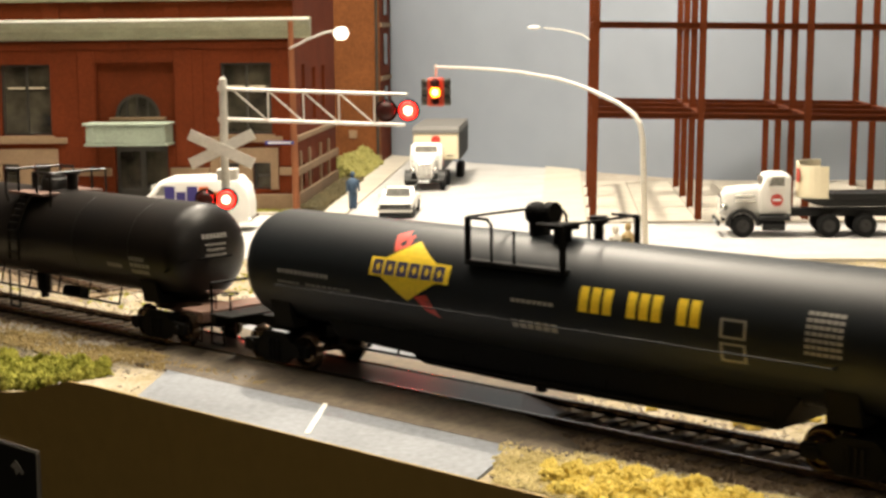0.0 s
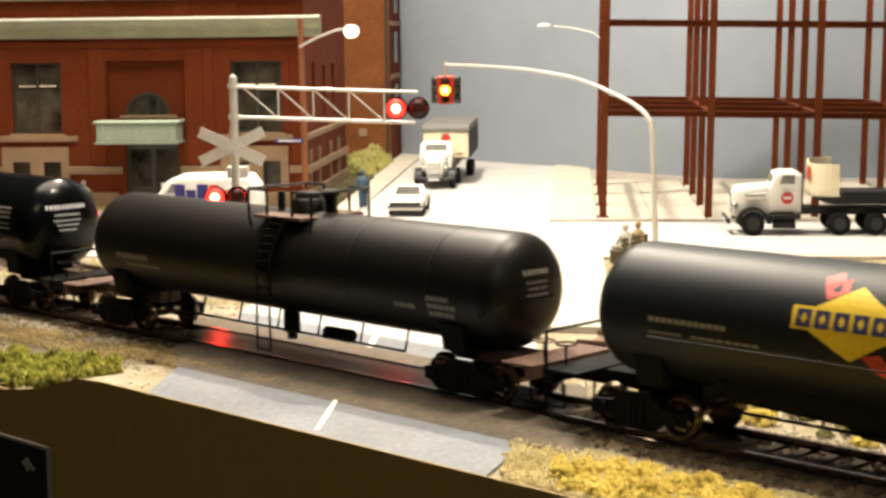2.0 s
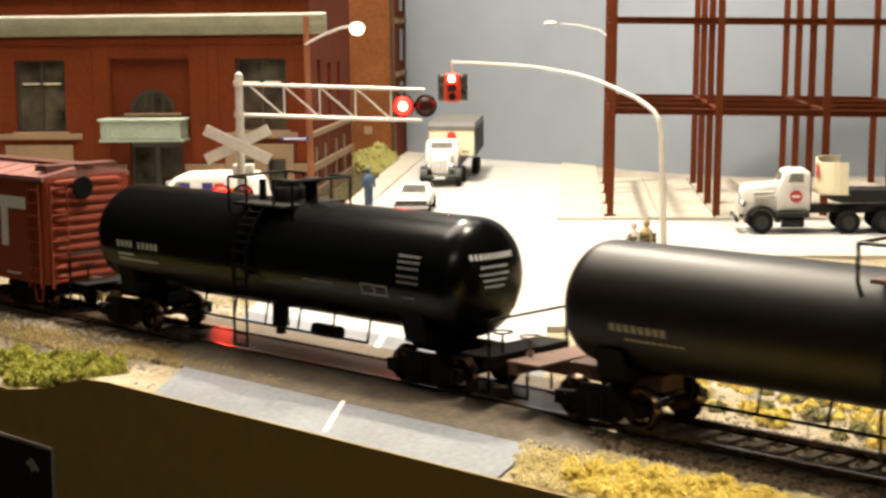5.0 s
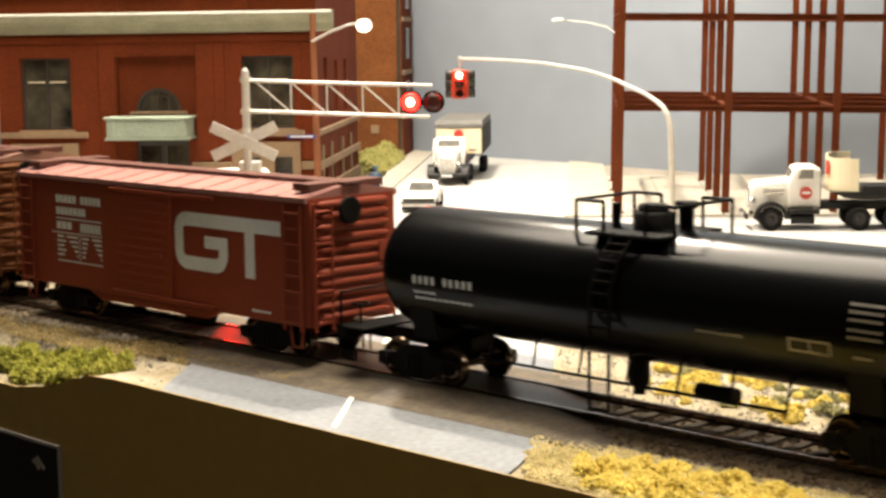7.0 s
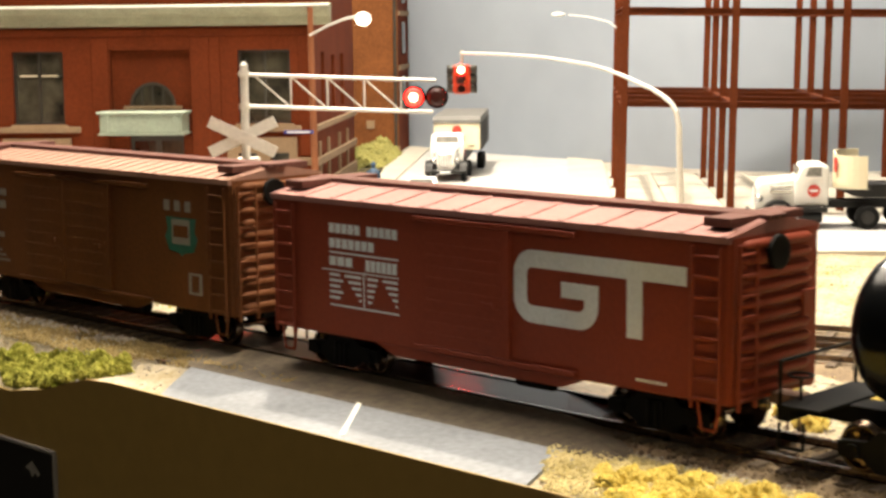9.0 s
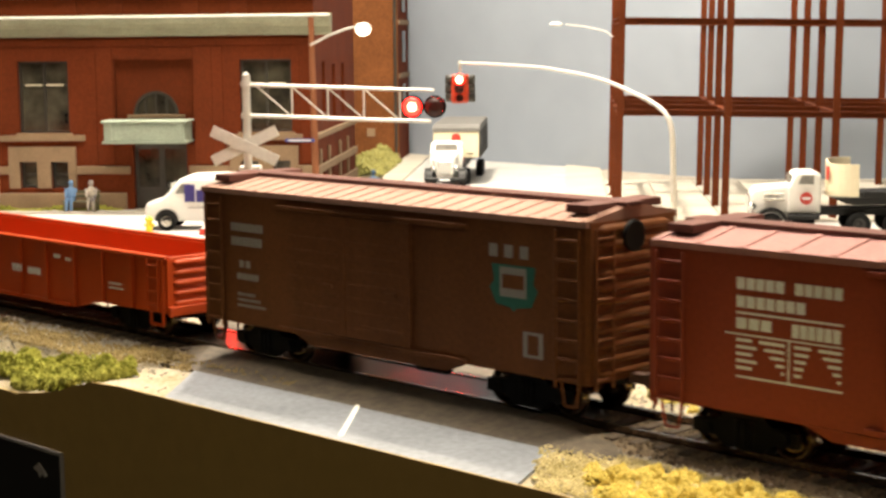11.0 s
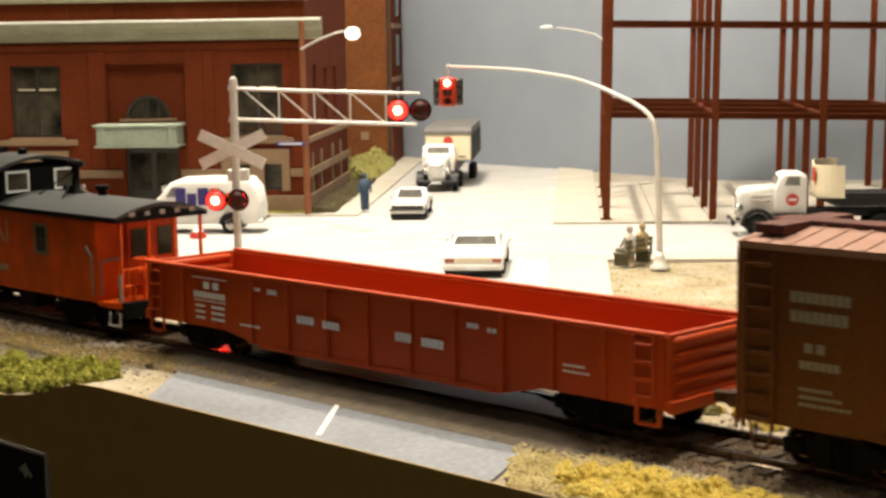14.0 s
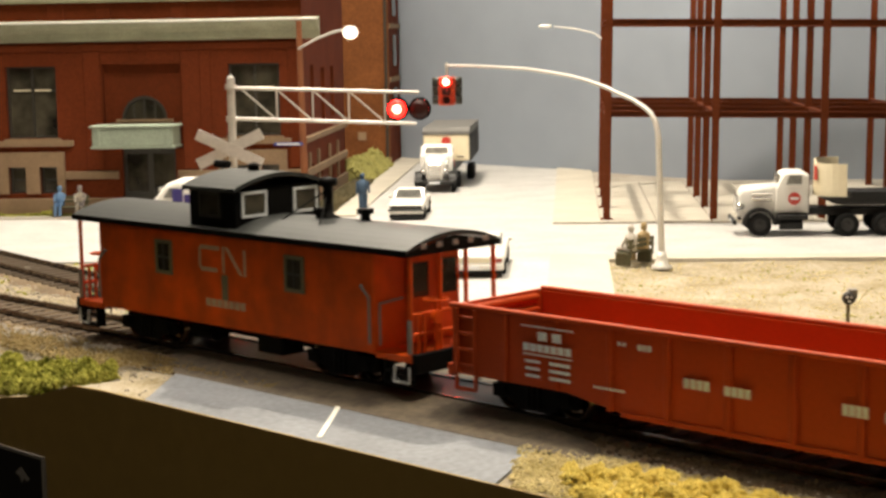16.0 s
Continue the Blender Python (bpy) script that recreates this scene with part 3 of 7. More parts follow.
def steel_frame():
    t = thing("steel_frame", 1.53, 71.80, 0.11, -0.29, "bare oxide-red steel frame of an unfinished building", "steel frame")
    t.matrix_basis = t.matrix_basis @ pose(0, 0, 0, 0, 1.09, 0)
    cols, w, ny = (0.0, 4.60, 9.20, 13.80), 5.076, 4
    levels = (4.73, 8.65, 12.6)

    def column():
        bm = B()
        box(bm, -0.15, 0.15, -0.15, -0.10, 0, 13.6)
        box(bm, -0.15, 0.15, 0.10, 0.15, 0, 13.6)
        box(bm, -0.03, 0.03, -0.10, 0.10, 0, 13.6)
        box(bm, -0.26, 0.26, -0.26, 0.26, 0, 0.05)
        for z in levels:
            box(bm, -0.17, 0.17, -0.17, 0.17, z - 0.32, z - 0.26)
        return bm

    def beam(ln):
        bm = B()
        box(bm, 0.15, ln - 0.15, -0.12, 0.12, -0.05, 0.0)
        box(bm, 0.15, ln - 0.15, -0.12, 0.12, -0.28, -0.23)
        box(bm, 0.15, ln - 0.15, -0.025, 0.025, -0.23, -0.05)
        return bm

    first = {}

    def place(kind, make, x, y, z, rz=0):
        if kind not in first:
            first[kind] = part(kind[0], make(), STEEL_RED, t)
            first[kind].matrix_basis = pose(x * U, y * U, z * U, 0, 0, rz)
        else:
            again(first[kind], x, y, z, 0, 0, rz)
    for i, x in enumerate(cols):
        for j in range(ny):
            place(("column",), column, x, j * w, 0)
            for z in levels:
                if i < len(cols) - 1:
                    place(("beam", i), lambda: beam(cols[i + 1] - x), x, j * w, z)
                if j < ny - 1:
                    place(("beam", "deep"), lambda: beam(w), x, j * w, z, 90)


steel_frame()


# ---- signals ----
def flasher(parent, x, z, y, lit_first):
    """A round crossing lamp facing the road, with a lens that turns its lit or dark side outwards."""
    hood = part("lamp_disc", lathe(B(), [(0, 0.06), (0.35, 0.05), (0.38, 0.0), (0.36, -0.02), (0.32, -0.02), (0, 0.03)], Matrix.Translation((x, y, z)) @ Matrix.Rotation(radians(-90), 4, "X"), 24), FLASH_BLACK, parent)
    part("hood", lathe(B(), [(0.32, 0.0), (0.33, 0.12), (0.345, 0.12), (0.345, 0.0)], Matrix.Translation((x, y - 0.02, z)) @ Matrix.Rotation(radians(90), 4, "X"), 20), FLASH_BLACK, hood)
    bm = B()
    lathe(bm, [(0, 0.07), (0.2, 0.055), (0.31, 0.01), (0.31, 0.0), (0, 0.0)], Matrix.Rotation(radians(90), 4, "X"), 20)
    n = len(bm.faces)
    lathe(bm, [(0, 0.10), (0.09, 0.09), (0.15, 0.06), (0, 0.05)], Matrix.Rotation(radians(90), 4, "X"), 16)
    bm.faces.ensure_lookup_table()
    for f in bm.faces[n:]:
        f.material_index = 2
    n = len(bm.faces)
    lathe(bm, [(0, 0.05), (0.14, 0.04), (0.31, 0.004), (0, 0.004)], Matrix.Rotation(radians(-90), 4, "X"), 20)
    bm.faces.ensure_lookup_table()
    for f in bm.faces[n:]:
        f.material_index = 1
    lens = part("lens", bm, [LENS_RED, LENS_DARK, LENS_CORE], hood, "round red signal lens")
    lens["spot"] = (x, y - 0.15, z)
    return lens


FLASH_LEFT, FLASH_RIGHT = [], []


def crossing_signal():
    t = thing("crossing_signal", -11.45, 55.3, 0, 0, "silver cantilever railway crossing signal with crossbuck and red flashers", "crossing signal")
    m = part("mast", bar(bar(B(), (0, 0, 0.3), (0, 0, 6.85), 0.135, n=14), (0, 0, 6.85), (0, 0, 6.95), 0.12, 0.05, n=14), SILVER, t)
    part("mast_base", bar(B(), (0, 0, 0), (0, 0, 0.35), 0.42, 0.3, n=14), SILVER, t)
    for z in (5.48, 6.55):
        part("clamp", bar(B(), (0, 0, z - 0.09), (0, 0, z + 0.09), 0.19, n=14), SILVER, t)
    a = part("cantilever_arm", bar(bar(B(), (0.1, -0.1, 6.52), (6.35, -0.1, 6.28), 0.052), (0.1, -0.1, 5.48), (6.25, -0.1, 5.24), 0.052), SILVER, t)
    b = B()
    bar(b, (0.1, 0.35, 6.52), (6.35, 0.2, 6.28), 0.05)
    bar(b, (0.1, 0.35, 5.48), (6.25, 0.2, 5.24), 0.05)
    part("cantilever_rail", b, SILVER, a)
    for i in range(6):
        x = 0.35 + i * 1.22
        zt, zb = 6.52 - x * 0.038, 5.48 - x * 0.038
        if x < 6.2 and i:
            part("truss_post", bar(B(), (x, -0.1, zb), (x, -0.1, zt), 0.034), SILVER, a)
        if x + 1.2 < 6.3:
            part("truss_brace", bar(B(), (x, -0.1, zt), (x + 1.22, -0.1, zb - 0.04), 0.028), SILVER, a)
    for ang in (25, -25):
        bm = box(B(), -1.22, 1.22, -0.03, 0.03, -0.19, 0.19)
        bmesh.ops.transform(bm, matrix=Matrix.Translation((-0.05, -0.24 - (0.07 if ang > 0 else 0), 4.48)) @ Matrix.Rotation(radians(ang), 4, "Y"), verts=bm.verts)
        part("crossbuck_blade", bm, SILVER, t, "weathered silver crossbuck blade")
    for z, x0 in ((5.76, 6.05), (2.76, -0.25)):
        arm = part("lamp_bracket", bar(B(), (x0 - 0.35, -0.2, z), (x0 + 0.45, -0.2, z), 0.06), BLACK, t)
        FLASH_LEFT.append(flasher(t, x0 - 0.37, z, -0.42, False))
        FLASH_RIGHT.append(flasher(t, x0 + 0.38, z, -0.42, True))
        for dx in (-0.37, 0.38):
            part("back_disc", bar(B(), (x0 + dx, -0.36, z), (x0 + dx, -0.2, z), 0.2, n=14), BLACK, t)
    part("relay_box", box(B(), -0.35, 0.35, 0.2, 0.7, 3.35, 3.75, 0.03), SILVER, t)


crossing_signal()

SIGNAL_AMBER, SIGNAL_RED = [], []


def traffic_signal():
    t = thing("traffic_signal", 3.1, 57.2, 0.0, 0, "traffic signal hung from a silver pole with a long curved arm", "traffic signal")
    run = [(0.0, 0.5), (-0.11, 4.62), (-0.2, 5.1), (-0.36, 5.38), (-0.57, 5.57), (-0.95, 5.82), (-1.32, 5.98), (-1.9, 6.25), (-2.49, 6.46),
           (-3.1, 6.62), (-3.72, 6.72), (-4.6, 6.85), (-5.43, 6.91), (-6.8, 6.97), (-8.02, 6.99)]
    pts = [(x, -x * 1.044, z) for x, z in run]
    bm = B()
    r = [0.115, 0.1, 0.09, 0.084, 0.078, 0.075, 0.073, 0.07, 0.068, 0.065, 0.062, 0.06, 0.058, 0.055, 0.052]
    for (p, q), a, b in zip(zip(pts, pts[1:]), r, r[1:]):
        bar(bm, p, q, a, b, n=12)
        bmesh.ops.create_uvsphere(bm, u_segments=10, v_segments=6, radius=b, matrix=Matrix.Translation(q))
    part("pole", bm, SILVER, t)
    part("pole_base", lathe(B(), [(0.36, 0), (0.36, 0.1), (0.24, 0.16), (0.19, 0.4), (0.145, 0.6), (0.0, 0.6)], None, 16), SILVER, t)
    hx, hy = -7.97, 8.32
    part("hanger", bar(B(), (hx, hy, 7.1), (hx, hy, 6.5), 0.05), SILVER, t)
    h = part("signal_head", box(B(), hx - 0.34, hx + 0.34, hy - 0.34, hy + 0.34, 5.42, 6.56, 0.07), RED_LIT_BODY, t, "signal housing with visors on all sides")
    for i, z in enumerate((6.35, 5.99, 5.63)):
        for ry in (0, 90, 270):
            m = Matrix.Translation((hx, hy, z)) @ Matrix.Rotation(radians(ry), 4, "Z") @ Matrix.Translation((0, -0.34, 0)) @ Matrix.Rotation(radians(90), 4, "X")
            part("visor", lathe(B(), [(0.165, 0.0), (0.17, 0.24), (0.185, 0.24), (0.18, 0.0)], m, 14), RED_LIT_BODY if ry == 0 else DARK, h)
        if i == 2:
            part("dark_lens", lathe(B(), [(0, 0.04), (0.15, 0.0)], Matrix.Translation((hx, hy - 0.35, z)) @ Matrix.Rotation(radians(90), 4, "X"), 16), LENS_DARK, h)
    for z, m, keep in ((6.35, LENS_RED, SIGNAL_RED), (5.99, LENS_AMBER, SIGNAL_AMBER)):
        bm = B()
        face, back = Matrix.Rotation(radians(90), 4, "X"), Matrix.Rotation(radians(-90), 4, "X")
        for slot, profile, turn in ((0, [(0, 0.06), (0.13, 0.045), (0.21, 0.0), (0, 0.0)], face), (2, [(0, 0.10), (0.10, 0.09), (0.14, 0.04), (0, 0.04)], face),
                                    (1, [(0, 0.03), (0.21, 0.003), (0, 0.003)], back)):
            n = len(bm.faces)
            lathe(bm, profile, turn, 16)
            bm.faces.ensure_lookup_table()
            for f in bm.faces[n:]:
                f.material_index = slot
        lens = part("lens", bm, [m, LENS_DARK, LENS_CORE if m is LENS_RED else AMBER_CORE], h)
        lens["spot"] = (hx, hy - 0.56, z)
        keep.append(lens)


# red base colour holds the glow that the lit red lens gives the housing
RED_LIT_BODY = mat("signal_housing", (0.46, 0.045, 0.014), 0.5, bump=0)
traffic_signal()


def wooden_pole_lamp():
    t = thing("pole_lamp", -12.15, 74.9, 0.1, 0, "brown wooden utility pole with a lit street lamp on an arm", "street lamp")
    part("pole", bar(B(), (0, 0, 0), (-0.1, 0, 8.85), 0.17, 0.13, n=10), WOOD, t)
    part("lamp_arm", pipe(B(), [(-0.1, -0.1, 7.6), (0.9, -1.6, 8.0), (1.9, -3.0, 8.3), (2.4, -3.9, 8.36)], 0.06), SILVER, t)
    m = Matrix.Translation((2.85, -4.6, 8.32)) @ Matrix.Scale(1.05, 4, (1, 0, 0))
    part("lamp_head", lathe(B(), [(0, 0.24), (0.22, 0.2), (0.33, 0.04), (0.34, 0)], m, 16), SILVER, t)
    part("bulb", lathe(B(), [(0.30, 0.1), (0.31, -0.1), (0.25, -0.24), (0.13, -0.32), (0, -0.34)], m, 16), LAMP_WHITE, t, "glowing white lamp globe")
    s = part("street_sign", box(B(), -1.35, 0.0, -0.33, -0.28, 3.2, 3.36, 0.01), BLUE, t, "small blue street name plate")
    part("sign_bar", box(B(), -1.2, -0.15, -0.345, -0.331, 3.25, 3.31), WHITE, s)


wooden_pole_lamp()


def far_lamp():
    t = thing("street_lamp", 1.86, 84.2, 0.1, 0, "thin silver street lamp with a curved arm at the construction site", "street lamp")
    part("pole", bar(B(), (0, 0, 0), (0, 0, 7.6), 0.12, 0.08), SILVER, t)
    part("lamp_arm", pipe(B(), [(0, 0, 7.6), (-0.6, 0.3, 8.05), (-1.6, 0.5, 8.3), (-2.6, 0.6, 8.42)], 0.032), SILVER, t)
    m = Matrix.Translation((-3.1, 0.65, 8.42)) @ Matrix.Scale(2.2, 4, (1, 0, 0))
    part("lamp_head", lathe(B(), [(0, 0.13), (0.12, 0.1), (0.165, 0.0), (0.1, -0.06), (0, -0.08)], m, 14), WHITE, t)


far_lamp()


# ---- road vehicles and model figures ----
def wheel(parent, x, y, r, w, side):
    """A road wheel whose outer face looks towards side (-1: -y, 1: +y)."""
    m = Matrix.Translation((x, y, r)) @ Matrix.Rotation(radians(90 * -side), 4, "X")
    ty = part("wheel", lathe(B(), [(r * 0.55, w / 2), (r * 0.62, w / 2 + 0.02), (r * 0.9, w / 2), (r, w / 3), (r, -w / 3), (r * 0.9, -w / 2), (r * 0.3, -w / 2)], m, 22), RUBBER, parent, "black rubber tyre")
    part("hub", lathe(B(), [(0, w / 2 - 0.02), (r * 0.14, w / 2), (r * 0.18, w / 2 - 0.06), (r * 0.5, w / 2 - 0.05), (r * 0.56, w / 2 + 0.01), (r * 0.56, -w / 2 + 0.05), (0, -w / 2 + 0.05)], m, 16), HUB, ty)
    return ty


HUB = mat("wheel_hub", (0.022, 0.02, 0.018), 0.5)
HUB_WHITE = mat("wheel_hub_white", (0.7, 0.68, 0.62), 0.5)
CAR_GLASS = mat("car_glass", (0.13, 0.13, 0.12), 0.1, bump=0, second=(0.30, 0.29, 0.26), blotch=150)
VIOLET = mat("decal_violet", (0.035, 0.025, 0.16), 0.5, bump=0)
ORANGE = mat("decal_orange", (0.75, 0.14, 0.02), 0.5, bump=0)
TAIL = mat("tail_lamp", (0.35, 0.05, 0.03), 0.3, bump=0)
CLOTH_BLUE = mat("figure_blue", (0.05, 0.09, 0.15), 0.8)
CLOTH_WHITE = mat("figure_white", (0.6, 0.56, 0.5), 0.8)
CLOTH_JEANS = mat("figure_jeans", (0.12, 0.22, 0.38), 0.8)
CLOTH_PALE = mat("figure_pale", (0.46, 0.40, 0.30), 0.8, blotch=220, second=(0.10, 0.09, 0.13))
CLOTH_TAN = mat("figure_tan", (0.45, 0.33, 0.16), 0.8)


def loft(bm, sections):
    """Joins rings of points of equal length into one closed skin."""
    rings = [[bm.verts.new(p) for p in s] for s in sections]
    k = len(rings[0])
    for a, b in zip(rings, rings[1:]):
        for i in range(k):
            bm.faces.new((a[i], a[(i + 1) % k], b[(i + 1) % k], b[i])).smooth = True
    bm.faces.new(rings[0][::-1])
    bm.faces.new(rings[-1])
    return bm


def rrect(x, hw, z0, z1, r=0.12):
    """A rounded rectangle across the vehicle at x."""
    pts = []
    for cy, cz, a0 in ((hw - r, z1 - r, 0), (-hw + r, z1 - r, 90), (-hw + r, z0 + r * 0.5, 180), (hw - r, z0 + r * 0.5, 270)):
        for k in range(4):
            a = radians(a0 + 30 * k)
            rr = r if cz > (z0 + z1) / 2 else r * 0.5
            pts.append((x, cy + rr * math.cos(a), cz + rr * math.sin(a)))
    return pts


def tractor(name, x, y, rz, label, emblem):
    """A bonneted lorry cab, nose towards local -x at x = 0."""
    t = thing(name, x, y, 0.0, rz, label, "truck", "white trucks of the model town")
    part("hood", loft(B(), [rrect(0.28, 0.50, 0.75, 1.72, 0.2), rrect(0.45, 0.56, 0.7, 1.92, 0.22), rrect(1.0, 0.62, 0.7, 1.98, 0.22), rrect(1.80, 0.72, 0.7, 2.04, 0.2)]), WHITE, t)
    cab = part("cab", loft(B(), [rrect(1.72, 0.93, 0.95, 1.95, 0.12), rrect(1.80, 0.93, 0.9, 2.05, 0.14), rrect(1.98, 0.88, 0.9, 2.5, 0.2), rrect(2.2, 0.88, 0.9, 2.56, 0.22), rrect(2.78, 0.88, 0.9, 2.56, 0.22), rrect(2.99, 0.90, 0.9, 2.46, 0.2)]), WHITE, t)
    for s in (-1, 1):
        part("side_window", slab(B(), [(2.10, 2.06), (2.72, 2.06), (2.72, 2.42), (2.24, 2.42)], "y", s * 0.90, s * 0.865), CAR_GLASS, cab)
        part("window_frame", holed(B(), 2.06, 2.76, 2.02, 2.46, min(s * 0.90, s * 0.915), max(s * 0.90, s * 0.915), [(2.10, 2.72, 2.06, 2.42)]), WHITE, cab)
        part("louvre", box(B(), 0.75, 1.6, min(s * 0.60, s * 0.72), max(s * 0.60, s * 0.72), 1.40, 1.50, 0.02), CHROME, t)
        part("louvre", box(B(), 0.75, 1.6, min(s * 0.60, s * 0.72), max(s * 0.60, s * 0.72), 1.62, 1.70, 0.02), CHROME, t)
        arch = [(1.05 + 0.68 * math.cos(a), 0.47 + 0.68 * math.sin(a)) for a in [math.pi * k / 10 for k in range(11)]]
        inner = [(1.05 + 0.54 * math.cos(a), 0.47 + 0.54 * math.sin(a)) for a in [math.pi * k / 10 for k in range(10, -1, -1)]]
        part("fender", slab(B(), arch + inner, "y", s * 0.72, s * 1.14), BLACK, t)
        part("running_board", box(B(), 1.72, 2.95, min(s * 0.7, s * 1.1), max(s * 0.7, s * 1.1), 0.66, 0.86, 0.03), BLACK, t)
        part("fuel_tank", bar(B(), (1.85, s * 0.85, 0.45), (2.75, s * 0.85, 0.45), 0.2, n=14), BLACK, t)
        part("headlight", lathe(B(), [(0, 0.14), (0.12, 0.12), (0.17, 0), (0.1, -0.15), (0, -0.2)], Matrix.Translation((0.32, s * 0.62, 1.18)) @ Matrix.Rotation(radians(-90), 4, "Y"), 14), CHROME, t)
        wheel(t, 1.05, s * 0.98, 0.47, 0.26, s)
        m = Matrix.Translation((2.42, s * 0.93, 1.50)) @ Matrix.Rotation(radians(90 * -s), 4, "X")
        part("door_emblem", bar(B(), (2.42, s * 0.925, 1.5), (2.42, s * 0.945, 1.5), 0.25, n=24), RED, cab, "round red door emblem")
        part("emblem_bar", box(B(), 2.26, 2.58, min(s * 0.946, s * 0.952), max(s * 0.946, s * 0.952), 1.46, 1.55), LETTER, cab)
    part("windscreen", slab(B(), [(-0.64, 2.08), (0.64, 2.08), (0.60, 2.42), (-0.60, 2.42)], "x", 1.80, 1.90), CAR_GLASS, cab)
    part("grille", box(B(), 0.18, 0.29, -0.36, 0.36, 0.85, 1.62, 0.05), CHROME, t)
    for k in range(5):
        yy = -0.28 + k * 0.14
        part("grille_bar", box(B(), 0.15, 0.185, yy - 0.02, yy + 0.02, 0.9, 1.55), WHITE, t)
    part("bumper", box(B(), 0.0, 0.14, -1.12, 1.12, 0.48, 0.70, 0.04), BLACK, t)
    part("number_bar", box(B(), -0.01, -0.002, -0.3, 0.3, 0.52, 0.64), LETTER, t)
    return t


def right_truck():
    t = tractor("flatbed_truck", 6.41, 67.1, 0, "white flatbed truck with black chassis and curved cream headboard", True)
    part("chassis", box(B(), 2.9, 14.0, -0.45, 0.45, 0.78, 1.08, 0.02), BLACK, t)
    for x in (4.48, 5.92):
        for s in (-1, 1):
            wheel(t, x, s * 0.95, 0.47, 0.42, s)
    part("bed", slab(B(), [(3.4, 1.55), (3.9, 1.32), (4.3, 1.25), (14, 1.25), (14, 1.72), (4.6, 1.72), (4.6, 1.55)], "y", -1.12, 1.12), BLACK, t, "long black trailer bed")
    part("bed_rail", box(B(), 4.6, 14, -1.16, -1.123, 1.5, 1.78, 0.02), BLACK, t)
    bm = B()
    n = 14
    pts = []
    for k in range(n + 1):
        a = radians(90 + 180 * k / n)
        pts.append((4.35 + 1.0 * math.cos(a) * 1.05, 1.12 * math.sin(a)))
    pts = [(4.45, 1.12)] + pts + [(4.45, -1.12)]
    inner = [(4.35 + (x - 4.35) * 0.93, y * 0.94) for x, y in pts]
    for i in range(len(pts) - 1):
        zt = lambda yy: 2.86 if yy < 0 else 3.0
        lo = [(*pts[i], 1.56), (*pts[i + 1], 1.56), (*inner[i + 1], 1.56), (*inner[i], 1.56)]
        hi = [(pts[i][0], pts[i][1], zt(pts[i][1])), (pts[i + 1][0], pts[i + 1][1], zt(pts[i + 1][1])), (inner[i + 1][0], inner[i + 1][1], zt(pts[i + 1][1])), (inner[i][0], inner[i][1], zt(pts[i][1]))]
        a, b = [bm.verts.new(p) for p in lo], [bm.verts.new(p) for p in hi]
        for k in range(4):
            bm.faces.new((a[k], a[(k + 1) % 4], b[(k + 1) % 4], b[k]))
        bm.faces.new(b)
        bm.faces.new(a[::-1])
    bmesh.ops.remove_doubles(bm, verts=bm.verts, dist=0.001)
    part("headboard", bm, CREAM, t, "curved cream bulkhead")
    part("headboard_emblem", slab(B(), [(3.29, -0.28), (3.36, -0.55), (3.34, -0.56), (3.27, -0.28)], "z", 2.2, 2.75), RED, t)


right_truck()


def far_truck():
    t = tractor("box_truck", -7.08, 85.7, 90, "white tractor truck with a cream and grey box trailer", True)
    t.matrix_basis = t.matrix_basis @ Matrix.Scale(0.95, 4)
    part("chassis", box(B(), 2.9, 12.2, -0.85, 0.45, 0.8, 1.5, 0.02), BLACK, t)
    for s in (-1, 1):
        for x in (4.0,):
            wheel(t, x, s * 0.98, 0.47, 0.42, s)
        for x in (9.2, 10.4):
            wheel(t, x, s * 1.0 - 0.45, 0.47, 0.42, s)
    part("trailer", box(B(), 2.3 + 0.9, 12.4, -1.75, 0.86, 1.55, 3.05, 0.06), CREAM, t, "cream box trailer")
    part("trailer_roof", slab(B(), [(3.15, 3.05), (3.15, 3.24), (3.5, 3.42), (12.45, 3.42), (12.45, 3.05)], "y", -1.78, 0.89), GREY_ROOF, t, "grey trailer roof")
    part("trailer_skirt", box(B(), 3.25, 12.38, -1.79, -1.755, 1.5, 3.06), BOX_SIDE, t)
    for k in range(6):
        part("side_rib", box(B(), 4.2 + k * 1.5, 4.35 + k * 1.5, -1.81, -1.772, 1.52, 3.0), BLACK, t)
    part("front_emblem", bar(B(), (3.19, -0.45, 2.66), (3.165, -0.45, 2.66), 0.27, n=24), RED, t)
    part("front_bar", box(B(), 3.18, 3.19, -1.45, -1.05, 1.75, 1.81), BLACK, t)


GREY_ROOF = mat("trailer_roof_grey", (0.16, 0.155, 0.145), 0.7)
BOX_SIDE = mat("trailer_side_brown", (0.032, 0.028, 0.022), 0.6, spec=0.2)
far_truck()


